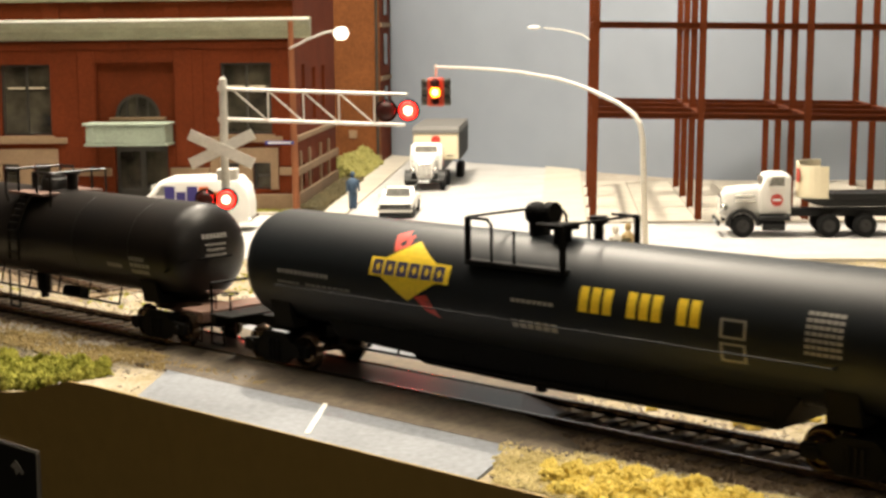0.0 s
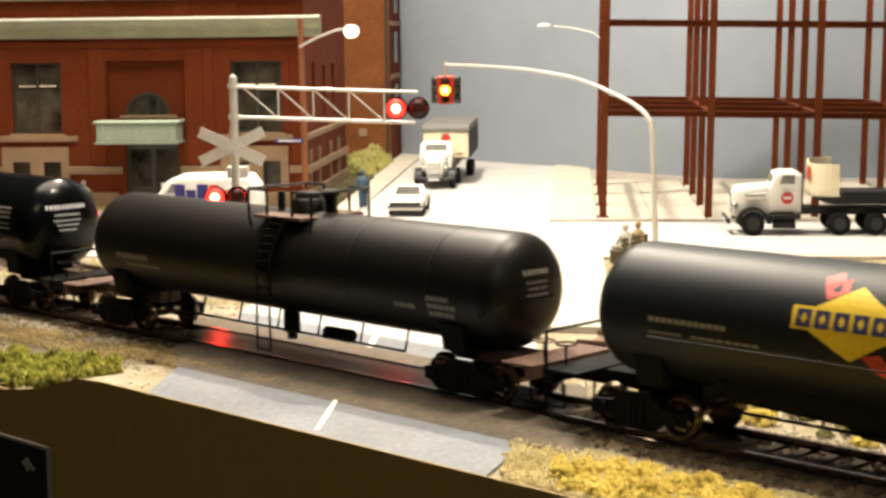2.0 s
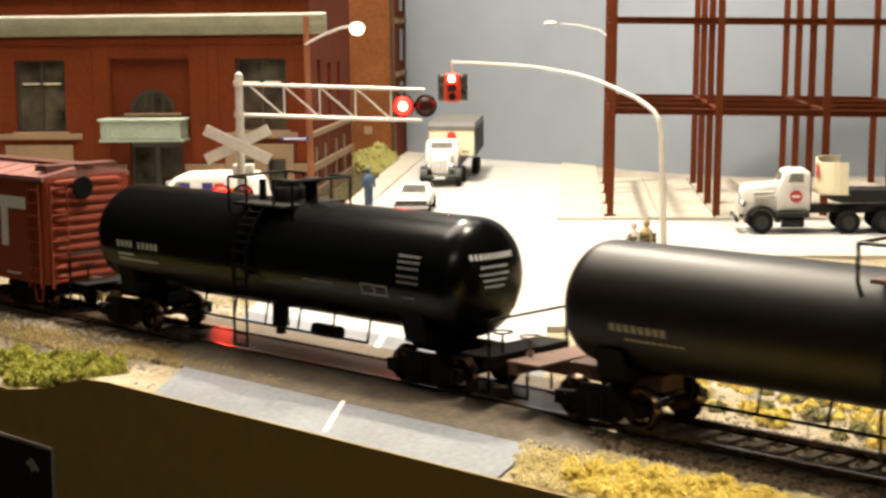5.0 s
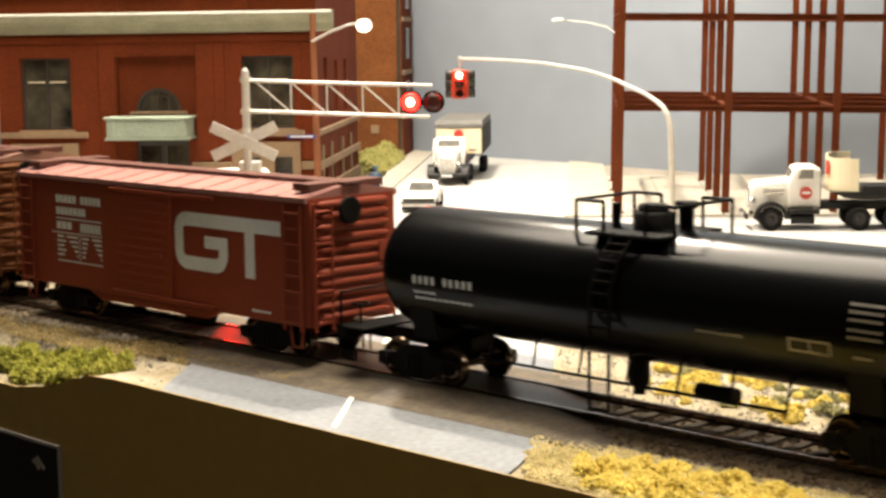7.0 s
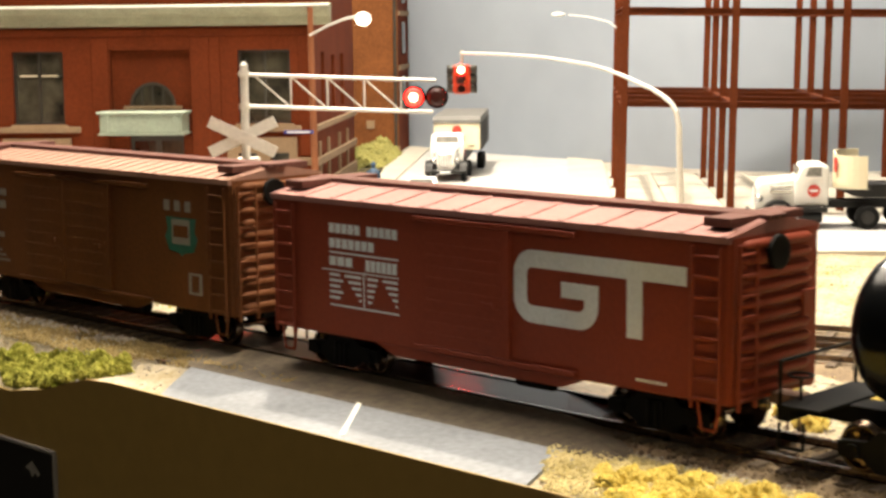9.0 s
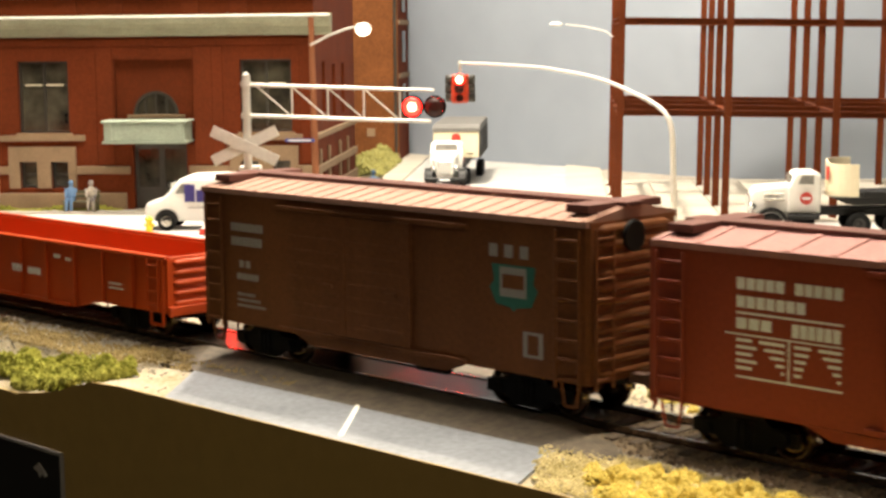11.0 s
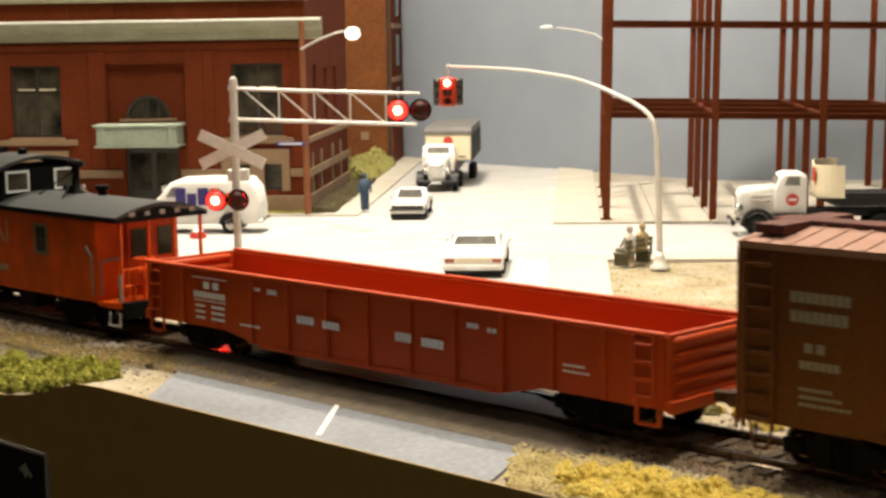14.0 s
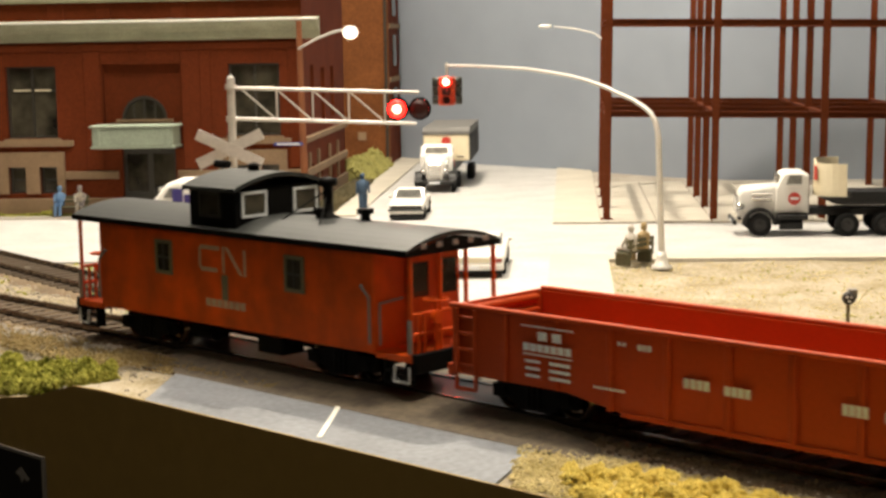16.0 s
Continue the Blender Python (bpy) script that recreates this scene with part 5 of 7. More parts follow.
def tank_car(name, u0, u1, t0, t1, R, zc, material, label, dome, ladder_x, frame_mat, plat_mat, railed=False):
    """u0..u1: the frame over its ends; t0..t1: the tank itself; dome: platform's stretch along the track."""
    t, h = car(name, u0, u1, label, "tank car")
    c = (u0 + u1) / 2
    a, b = t0 - c, t1 - c
    part("tank", tank_shell(R, zc, a, b), material, t)
    m = Matrix.Rotation(radians(90), 4, "Y")
    for x in ((a + b) / 2 + 3.0, b - 2.3) if frame_mat is RUST else ():
        part("tank_band", lathe(B(), [(R + 0.002, -0.03), (R + 0.006, -0.03), (R + 0.006, 0.03), (R + 0.002, 0.03)], Matrix.Translation((x, 0, zc)) @ m, 48), material, t)
    for s, e in ((-1, -h), (1, h)):
        st = B()
        x_in = e - s * 3.4
        box(st, min(e, x_in), max(e, x_in), -0.35, 0.35, 0.95, 1.28, 0.02)
        box(st, min(e, e - s * 0.25), max(e, e - s * 0.25), -1.3, 1.3, 1.02, 1.28, 0.02)
        box(st, min(e, e - s * 0.9), max(e, e - s * 0.9), -1.32, 1.32, 1.26, 1.32, 0.01)
        part("end_sill", st, frame_mat, t)
        sx = e - s * 2.6
        sad = B()
        slab(sad, [(-1.15, zc - 0.75), (-1.0, 1.25), (1.0, 1.25), (1.15, zc - 0.75), (0.9, zc - R * 0.88), (0, zc - R * 0.995), (-0.9, zc - R * 0.88)], "x", sx - 0.35, sx + 0.35)
        part("saddle", sad, FRAME_BLACK, t)
        rail = B()
        x_end = e - s * 0.06
        pipe(rail, [(x_end, -1.28, 1.3), (x_end, -1.28, 2.1), (x_end, 1.28, 2.1), (x_end, 1.28, 1.3)], 0.035, 6)
        if frame_mat is RUST:
            rail.free()
        else:
            part("end_rail", rail, FRAME_BLACK, t)
        grab = B()
        pipe(grab, [(x_end, -1.3, 1.0), (x_end, -1.3, 0.55), (x_end - s * 0.5, -1.3, 0.55), (x_end - s * 0.5, -1.3, 1.05)], 0.035, 6)
        part("step", grab, FRAME_BLACK, t)
        bogie(t, e - s * 2.3)
        coupler(t, e, s)
        bw = bar(B(), (e - s * 0.15, -0.75, 1.3), (e - s * 0.15, -0.75, 1.75), 0.03, n=6)
        lathe(bw, [(0.22, 0), (0.25, 0.02), (0.25, 0.04), (0.2, 0.04)], Matrix.Translation((e - s * 0.15, -0.75, 1.75)), 14)
        part("brake_wheel", bw, frame_mat, t)
    side = B()
    for s in (-1, 1) if railed else ():
        pipe(side, [(a + 1.8, s * (R + 0.10), zc - 0.30), (b - 1.8, s * (R + 0.10), zc - 0.30)], 0.018, 6)
        for k in range(9):
            x = a + 1.8 + (b - a - 3.6) * k / 8
            bar(side, (x, s * (R - 0.02), zc - 0.30), (x, s * (R + 0.14), zc - 0.30), 0.025, n=6)
    if railed:
        part("hand_rail", side, material, t)
    else:
        side.free()
    under = B()
    bar(under, (-0.15, -0.2, zc - R - 0.5), (-0.15, -0.2, zc - R + 0.1), 0.22, n=12)
    bar(under, (-0.15, -0.2, zc - R - 0.7), (-0.15, -0.2, zc - R - 0.5), 0.13, n=12)
    part("outlet_valve", under, FRAME_BLACK, t)
    rods = B()
    pipe(rods, [(a + 3.4, -0.9, 1.02), (b - 3.4, -0.9, 1.02)], 0.035, 6)
    for k in range(7):
        x = a + 3.4 + (b - a - 6.8) * k / 6
        bar(rods, (x, -0.9, 1.0), (x, -0.75, zc - R * 0.8), 0.03, n=6)
    part("brake_rod", rods, FRAME_BLACK, t)
    bc = bar(B(), (1.6, -0.55, 1.05), (2.5, -0.55, 1.05), 0.17, n=12)
    part("brake_cylinder", bc, FRAME_BLACK, t)
    if railed:
        side_platform(t, dome[0] - c, dome[1] - c, R, zc, frame_mat)
    else:
        walkway(t, dome[0] - c, dome[1] - c, zc + R, R, zc, plat_mat, frame_mat if frame_mat is not RUST else material, ladder_x - c)
    return t, c, (R, zc)


def sun_tank():
    t, c, cv = tank_car("tank_car", 40.2, 61.0, 41.25, 60.2, 1.36, 2.66, TANK_GREY, "dark grey tank car with yellow diamond emblem and lettering blocks", (49.2, 52.0), 50.3, FRAME_BLACK, FRAME_BLACK, True)
    zc = cv[1]
    part("belly_frame", slab(B(), [(-6.4, 1.6), (-6.0, 1.2), (-3.5, 1.1), (-3.1, 0.92), (-0.2, 0.86), (6.3, 0.90), (6.8, 1.6)], "y", -0.85, 0.85), FRAME_BLACK, t, "deep black belly under the tank")
    X = 47.47 - c
    d = [(X, 3.72), (X + 0.72, 3.38), (X + 1.15, 3.12), (X + 0.72, 2.8), (X, 2.42), (X - 0.72, 2.8), (X - 1.15, 3.12), (X - 0.72, 3.38)]
    wings = []
    zs = [2.42 + 1.3 * k / 12 for k in range(13)]

    def half(z):
        for (xa, za), (xb, zb) in (((0, 3.72), (0.72, 3.36)), ((0.72, 3.36), (0.78, 3.36)), ((0.78, 3.34), (1.18, 3.10)), ((1.18, 3.10), (0.78, 2.84)), ((0.72, 2.82), (0, 2.42))):
            if zb <= z <= za:
                return xa + (xb - xa) * (za - z) / max(za - zb, 1e-6)
        return 0.75
    rows = [[(X - half(a), a), (X + half(a), a), (X + half(b), b), (X - half(b), b)] for a, b in zip(zs, zs[1:])]
    rows = [[p for i, p in enumerate(r) if i == 0 or (abs(p[0] - r[i - 1][0]) + abs(p[1] - r[i - 1][1]) > 1e-4)] for r in rows]
    poly_decal(t, [r for r in rows if len(r) > 2 and abs(r[0][0] - r[-1][0]) + abs(r[0][1] - r[-1][1]) > 1e-4], YELLOW, "emblem", curve=cv, label="yellow diamond emblem")
    poly_decal(t, strips(X - 1.24, X + 1.28, 2.9, 3.32, 4), YELLOW, "emblem_band", curve=(cv[0] + 0.006, zc))
    poly_decal(t, [[(x, z) for x, z in g] for g in bars_text(X - 1.14, X + 1.2, 2.95, 3.27, 6, 0.2)], DECAL_BLUE, "emblem_bar", curve=(cv[0] + 0.012, zc), label="dark blue lettering blocks")
    poly_decal(t, [[(X - 0.62, 3.45), (X - 0.25, 3.62), (X - 0.30, 3.82), (X - 0.45, 3.78), (X - 0.55, 3.90), (X - 0.66, 3.76), (X - 0.85, 3.80)]], DECAL_RED, "arrow_tail", curve=cv)
    poly_decal(t, [[(X + 0.22, 2.55), (X + 0.62, 2.62), (X + 0.98, 2.12), (X + 0.55, 2.26)]], DECAL_RED, "arrow_head", curve=cv)
    L0, L1 = 52.4 - c, 55.55 - c
    blocks = []
    for g in bars_text(L0 + 0.05, L1 - 0.05, 2.74, 3.25, 10, 0.26, skip=(3, 7)):
        (x0, z0), (x1, _), (_, z1), _ = g
        blocks += strips(x0, x1, z0, z1, 4)
    poly_decal(t, blocks, YELLOW, "lettering_bar", curve=cv, label="large yellow lettering blocks")
    small = []
    for x0, x1, z0, z1, n in ((43.0, 44.85, 2.66, 2.76, 12), (43.0, 43.8, 2.42, 2.48, 6), (44.0, 45.6, 2.42, 2.48, 8), (50.6, 51.8, 2.75, 2.83, 8), (50.6, 51.9, 2.2, 2.38, 6)):
        small += bars_text(x0 - c, x1 - c, z0, z1, n, 0.2)
    for k in range(7):
        small += bars_text(57.75 - c, 58.55 - c, 3.25 - k * 0.12, 3.32 - k * 0.12, 6, 0.15)
    poly_decal(t, small, LETTER_DIM, "stencil_bar", curve=cv)
    for z in (2.62, 2.16):
        poly_decal(t, [q(55.9 - c, 56.5 - c, z, z + 0.05), q(55.9 - c, 56.5 - c, z + 0.33, z + 0.38), q(55.9 - c, 55.97 - c, z + 0.05, z + 0.33), q(56.43 - c, 56.5 - c, z + 0.05, z + 0.33)], LETTER_DIM, "placard", curve=cv)


def head_stencil(parent, x1, cv, lines, paint):
    """Lines of small blocks (height, half width, letter height, count) on the tank's forward head."""
    bm = B()

    def bulge(y, z):
        r = min(math.hypot(y, z - cv[1]) / cv[0], 0.97)
        return x1 - 0.75 * (1 - math.sqrt(1 - r ** (2 / 0.85))) + 0.012
    for z, w, hh, n in lines:
        for g in bars_text(-w - 0.1, w - 0.1, z, z + hh, n, 0.4):
            bm.faces.new([bm.verts.new((bulge(y, zz), y, zz)) for y, zz in g])
    part("end_stencil_bar", bm, paint, parent)


def brown_tank():
    t, c, cv = tank_car("tank_car", 21.9, 39.9, 23.0, 39.0, 1.30, 2.63, TANK_BROWN, "weathered brown-black tank car with a rusty underframe", (30.05, 32.45), 31.1, RUST, RUST)
    small = bars_text(24.65 - c, 26.1 - c, 2.3, 2.46, 8, 0.25) + bars_text(25.0 - c, 26.5 - c, 2.12, 2.17, 9, 0.2)
    for x0, x1, z in ((35.6, 36.3, 2.12), (36.7, 37.4, 2.38), (36.7, 37.6, 2.2), (36.7, 37.5, 2.02)):
        small += bars_text(x0 - c, x1 - c, z, z + 0.12, 5, 0.2)
    poly_decal(t, small, LETTER_DIM, "stencil_bar", curve=cv)
    head_stencil(t, 39.0 - c, cv, ((3.05, 0.40, 0.12, 7), (2.86, 0.34, 0.06, 9), (2.72, 0.30, 0.06, 8), (2.58, 0.34, 0.06, 9)), LETTER_DIM)
    part("head_grab", pipe(B(), [(38.3 - c, -1.28, 2.2), (38.75 - c, -1.0, 2.5), (39.0 - c, -0.4, 2.55), (39.0 - c, 0.4, 2.55)], 0.03, 6), FRAME_BLACK, t)


def black_tank():
    t, c, cv = tank_car("tank_car", 5.0, 21.4, 6.08, 20.45, 1.38, 2.75, TANK_BLACK, "glossy black tank car with white stencilled blocks", (12.0, 14.5), 13.05, FRAME_BLACK, FRAME_BLACK)
    small = bars_text(7.6 - c, 9.5 - c, 2.58, 2.76, 10, 0.42, skip=(4,)) + bars_text(7.6 - c, 8.3 - c, 2.36, 2.42, 6, 0.2) + bars_text(7.6 - c, 9.4 - c, 2.22, 2.28, 10, 0.2)
    poly_decal(t, small, LETTER, "stencil_bar", curve=cv)
    dim = bars_text(15.3 - c, 16.4 - c, 2.4, 2.45, 10, 0.2) + bars_text(18.7 - c, 19.1 - c, 2.30, 2.36, 5, 0.3)
    for z in (3.25, 3.12, 2.98, 2.80, 2.66):
        dim += bars_text(18.6 - c, 19.3 - c, z, z + 0.06, 8, 0.3)
    poly_decal(t, dim, LETTER_DIM, "stencil_bar", curve=cv)
    poly_decal(t, [q(17.35 - c, 18.25 - c, 2.28, 2.33), q(17.35 - c, 18.25 - c, 2.5, 2.55), q(17.35 - c, 17.4 - c, 2.33, 2.5), q(18.2 - c, 18.25 - c, 2.33, 2.5), q(17.78 - c, 17.83 - c, 2.33, 2.5)], LETTER_DIM, "placard", curve=cv)
    head_stencil(t, 20.45 - c, cv, ((3.24, 0.66, 0.13, 11), (3.04, 0.42, 0.06, 9), (2.88, 0.46, 0.05, 14), (2.74, 0.36, 0.05, 11), (2.60, 0.30, 0.05, 9)), LETTER)


def box_car(u0, u1, W, sill, eave, ridge, body, roof, label, n=13):
    t, h = car("box_car", u0, u1, label, "box car")
    b = part("body", box(B(), -h, h, -W, W, sill, eave, 0.03), body, t)
    prof = [(-W - 0.06, eave - 0.08), (-W - 0.06, eave + 0.05), (0, ridge), (W + 0.06, eave + 0.05), (W + 0.06, eave - 0.08)]
    rf = part("roof", slab(B(), prof, "x", -h - 0.03, h + 0.03), roof, t, "pinkish sheet metal roof")
    for k in range(n + 1):
        x = -h + 0.1 + (2 * h - 0.2) * k / n
        for s in (-1, 1):
            rib = slab(B(), [(s * 0.3, ridge - 0.045), (s * (W + 0.02), eave + 0.05), (s * (W + 0.02), eave + 0.076), (s * 0.3, ridge - 0.024)], "x", x - 0.9 / n, x + 0.9 / n)
            part("roof_rib", rib, roof, rf)
    for k in range(3):
        part("roof_walk_board", box(B(), -h - 0.1, h + 0.1, -0.30 + k * 0.21, -0.105 + k * 0.21, ridge - 0.03, ridge + 0.06, 0.01), WALK, rf)
    for s in (-1, 1):
        part("end_walk", box(B(), min(s * (h - 0.15), s * (h - 0.75)), max(s * (h - 0.15), s * (h - 0.75)), -1.2, 1.2, ridge - 0.12, ridge + 0.05, 0.01), WALK, rf)
        e = part("car_end", box(B(), min(s * h, s * (h + 0.05)), max(s * h, s * (h + 0.05)), -W + 0.05, W - 0.05, sill, eave + 0.02), body, t)
        for k in range(11):
            z = sill + 0.2 + (eave - sill - 0.35) * k / 10
            m = Matrix.Translation((s * (h + 0.05), 0, z)) @ Matrix.Rotation(radians(90), 4, "X")
            part("end_rib", lathe(B(), [(0.0, -W + 0.2), (0.10, -W + 0.45), (0.11, 0), (0.10, W - 0.45), (0.0, W - 0.2)], m, 10), body, e)
        ladder(t, s * (h - 0.45), -W - 0.08, sill - 0.1, eave - 0.15, 0.62, 8, body)
        ladder(t, s * (h + 0.13), -W + 0.42, sill - 0.1, eave - 0.1, 0.55, 8, body, "y", "end_ladder")
        ladder(t, s * (h - 0.45), W + 0.08, sill - 0.1, eave - 0.15, 0.62, 8, body)
        step = B()
        pipe(step, [(s * (h - 0.2), -W + 0.03, sill), (s * (h - 0.3), -W + 0.03, 0.62), (s * (h - 0.6), -W + 0.03, 0.62), (s * (h - 0.7), -W + 0.03, sill)], 0.03, 6)
        part("step", step, body, t)
        bogie(t, s * (h - 1.9))
        coupler(t, s * h, s)
        bw = bar(B(), (s * (h + 0.05), -0.3, eave - 0.3), (s * (h + 0.3), -0.3, eave - 0.3), 0.05)
        lathe(bw, [(0.0, -0.02), (0.06, -0.02), (0.28, -0.04), (0.33, -0.04), (0.33, 0.04), (0.28, 0.04), (0.06, 0.02), (0.0, 0.02)], Matrix.Translation((s * (h + 0.3), -0.3, eave - 0.3)) @ Matrix.Rotation(radians(90), 4, "Y"), 16)
        if s > 0:
            part("brake_wheel", bw, FRAME_BLACK, t)
            part("end_placard", box(B(), h + 0.12, h + 0.18, 0.75, 1.2, 2.55, 3.05, 0.01), body, e)
        else:
            bw.free()
    part("centre_sill", box(B(), -h + 0.3, h - 0.3, -0.2, 0.2, 0.88, sill - 0.002), FRAME_BLACK, t)
    part("side_sill", slab(B(), [(-h + 3.4, sill - 0.002), (-h + 4.0, sill - 0.22), (h - 4.0, sill - 0.22), (h - 3.4, sill - 0.002)], "y", -W + 0.02, -W + 0.1), body, t)
    part("brake_cylinder", bar(B(), (0.6, -0.6, 0.75), (1.5, -0.6, 0.75), 0.2, n=12), FRAME_BLACK, t)
    return t, h, b


def door(parent, x0, x1, z0, z1, y, body, n):
    d = part("door", box(B(), x0, x1, y - 0.07, y - 0.002, z0, z1, 0.01), body, parent)
    for k in range(n):
        z = z0 + 0.12 + (z1 - z0 - 0.24) * (k + 0.5) / n
        part("door_rib", box(B(), x0 + 0.1, x1 - 0.1, y - 0.085, y - 0.071, z - 0.05, z + 0.05, 0.005), body, d)
    part("door_track", box(B(), x0 - 0.3, x1 + 1.9, y - 0.1, y - 0.003, z1 + 0.01, z1 + 0.12, 0.01), body, d)
    part("door_track", box(B(), x0 - 0.3, x1 + 1.9, y - 0.1, y - 0.003, z0 - 0.12, z0 - 0.01, 0.01), body, d)
    part("door_post", box(B(), x1 + 0.02, x1 + 0.14, y - 0.09, y - 0.003, z0, z1), body, d)
    part("door_latch", box(B(), x1 - 0.6, x1 - 0.25, y - 0.15, y - 0.112, (z0 + z1) / 2 - 0.3, (z0 + z1) / 2 - 0.2), body, d)
    return d


def red_boxcar():
    t, h, b = box_car(-8.74, 4.05, 1.44, 1.13, 4.2, 4.50, BOX_RED, ROOF_PINK, "red-brown box car with a large white two-letter emblem")
    c = (-8.74 + 4.05) / 2
    door(t, -3.75 - c, -1.4 - c, 1.3, 3.95, -1.44, BOX_RED, 10)
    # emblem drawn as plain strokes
    g0, g1, z0, z1, w = -1.18 - c, 1.03 - c, 2.13, 3.62, 0.36
    G = []

    def arc(cx, cz, r0, r1, a0, a1, n=6):
        for k in range(n):
            p, s = radians(a0 + (a1 - a0) * k / n), radians(a0 + (a1 - a0) * (k + 1) / n)
            G.append([(cx + r0 * math.cos(p), cz + r0 * math.sin(p)), (cx + r1 * math.cos(p), cz + r1 * math.sin(p)),
                      (cx + r1 * math.cos(s), cz + r1 * math.sin(s)), (cx + r0 * math.cos(s), cz + r0 * math.sin(s))])
    r = 0.5
    G.append(q(g0, g0 + w, z0 + r, z1 - r))
    arc(g0 + r, z1 - r, r - w, r, 90, 180)
    arc(g0 + r, z0 + r, r - w, r, 180, 270)
    G.append(q(g0 + r, 3.12 - c, z1 - w, z1))
    G.append(q(g0 + r, g1 - r, z0, z0 + w))
    arc(g1 - r, z0 + r, r - w, r, 270, 360)
    G.append(q(g1 - w, g1, z0 + r, z0 + 0.92))
    G.append(q(g1 - 0.95, g1 - w, z0 + 0.6, z0 + 0.92))
    G.append(q(1.72 - c, 2.1 - c, z0, z1 - w))
    poly_decal(t, G, LETTER, "emblem", -1.452, label="large white two-letter emblem")
    T = bars_text(-6.8 - c, -5.75 - c, 3.48, 3.70, 5, 0.15) + bars_text(-5.55 - c, -4.55 - c, 3.48, 3.70, 5, 0.15) + bars_text(-6.8 - c, -5.3 - c, 3.14, 3.36, 7, 0.15)
    T += [q(-6.8 - c, -4.55 - c, 3.02, 3.06), q(-7.05 - c, -4.55 - c, 2.62, 2.65), q(-6.8 - c, -4.55 - c, 1.82, 1.86), q(-5.68 - c, -5.64 - c, 1.86, 2.62)]
    T += bars_text(-6.8 - c, -6.0 - c, 2.74, 2.95, 3, 0.15) + bars_text(-5.6 - c, -4.58 - c, 2.70, 2.95, 6, 0.15)
    for k in range(5):
        T += [q(-6.8 - c, -6.45 - c + 0.1 * (k % 2), 2.5 - k * 0.13, 2.56 - k * 0.13), q(-6.3 - c + 0.12 * k, -5.75 - c, 2.5 - k * 0.13, 2.56 - k * 0.13),
              q(-5.55 - c, -5.2 - c - 0.05 * k, 2.5 - k * 0.13, 2.56 - k * 0.13), q(-5.05 - c + 0.1 * k, -4.58 - c, 2.5 - k * 0.13, 2.56 - k * 0.13)]
    T += bars_text(1.95 - c, 2.7 - c, 1.32, 1.38, 8, 0.2)
    poly_decal(t, T, LETTER, "stencil_bar", -1.452)


def brown_boxcar():
    t, h, b = box_car(-22.88, -10.4, 1.44, 1.1, 4.40, 4.70, BOX_BROWN, ROOF_BROWN, "brown double-door box car with a green leaf emblem", 25)
    c = (-22.88 - 10.4) / 2
    door(t, -19.65 - c, -17.7 - c, 1.25, 4.05, -1.44, BOX_BROWN, 8)
    door(t, -17.6 - c, -15.55 - c, 1.25, 4.05, -1.44, BOX_BROWN, 8)
    T = bars_text(-21.8 - c, -20.55 - c, 3.42, 3.62, 8, 0.12) + bars_text(-21.8 - c, -20.6 - c, 3.06, 3.28, 8, 0.12)
    T += bars_text(-21.5 - c, -21.0 - c, 2.52, 2.70, 2, 0.3) + bars_text(-21.6 - c, -20.75 - c, 2.22, 2.38, 6, 0.15)
    for k in range(3):
        T += bars_text(-21.6 - c, -20.9 - c + 0.2 * k, 1.82 - k * 0.14, 1.89 - k * 0.14, 8, 0.2)
    T += bars_text(-13.05 - c, -11.75 - c, 3.55, 3.82, 3, 0.45)
    T += [q(-12.75 - c, -12.0 - c, 2.72, 3.35)]
    T += [q(-12.1 - c, -11.55 - c, 1.5, 1.56), q(-12.1 - c, -11.55 - c, 1.98, 2.04), q(-12.1 - c, -11.98 - c, 1.56, 1.98), q(-11.67 - c, -11.55 - c, 1.56, 1.98)]
    X = -12.37 - c
    leaf = [(X - 0.62, 3.4), (X - 0.55, 3.05), (X - 0.68, 2.9), (X - 0.5, 2.55), (X - 0.1, 2.5), (X, 2.42), (X + 0.1, 2.5), (X + 0.5, 2.55), (X + 0.68, 2.9), (X + 0.55, 3.05), (X + 0.62, 3.4)]
    poly_decal(t, [leaf], DECAL_GREEN, "emblem", -1.450, label="faded green leaf emblem")
    poly_decal(t, T, LETTER_DIM, "stencil_bar", -1.458)
    poly_decal(t, [q(X - 0.3, X + 0.3, 2.9, 3.2)], BOX_BROWN, "emblem_bar", -1.466)


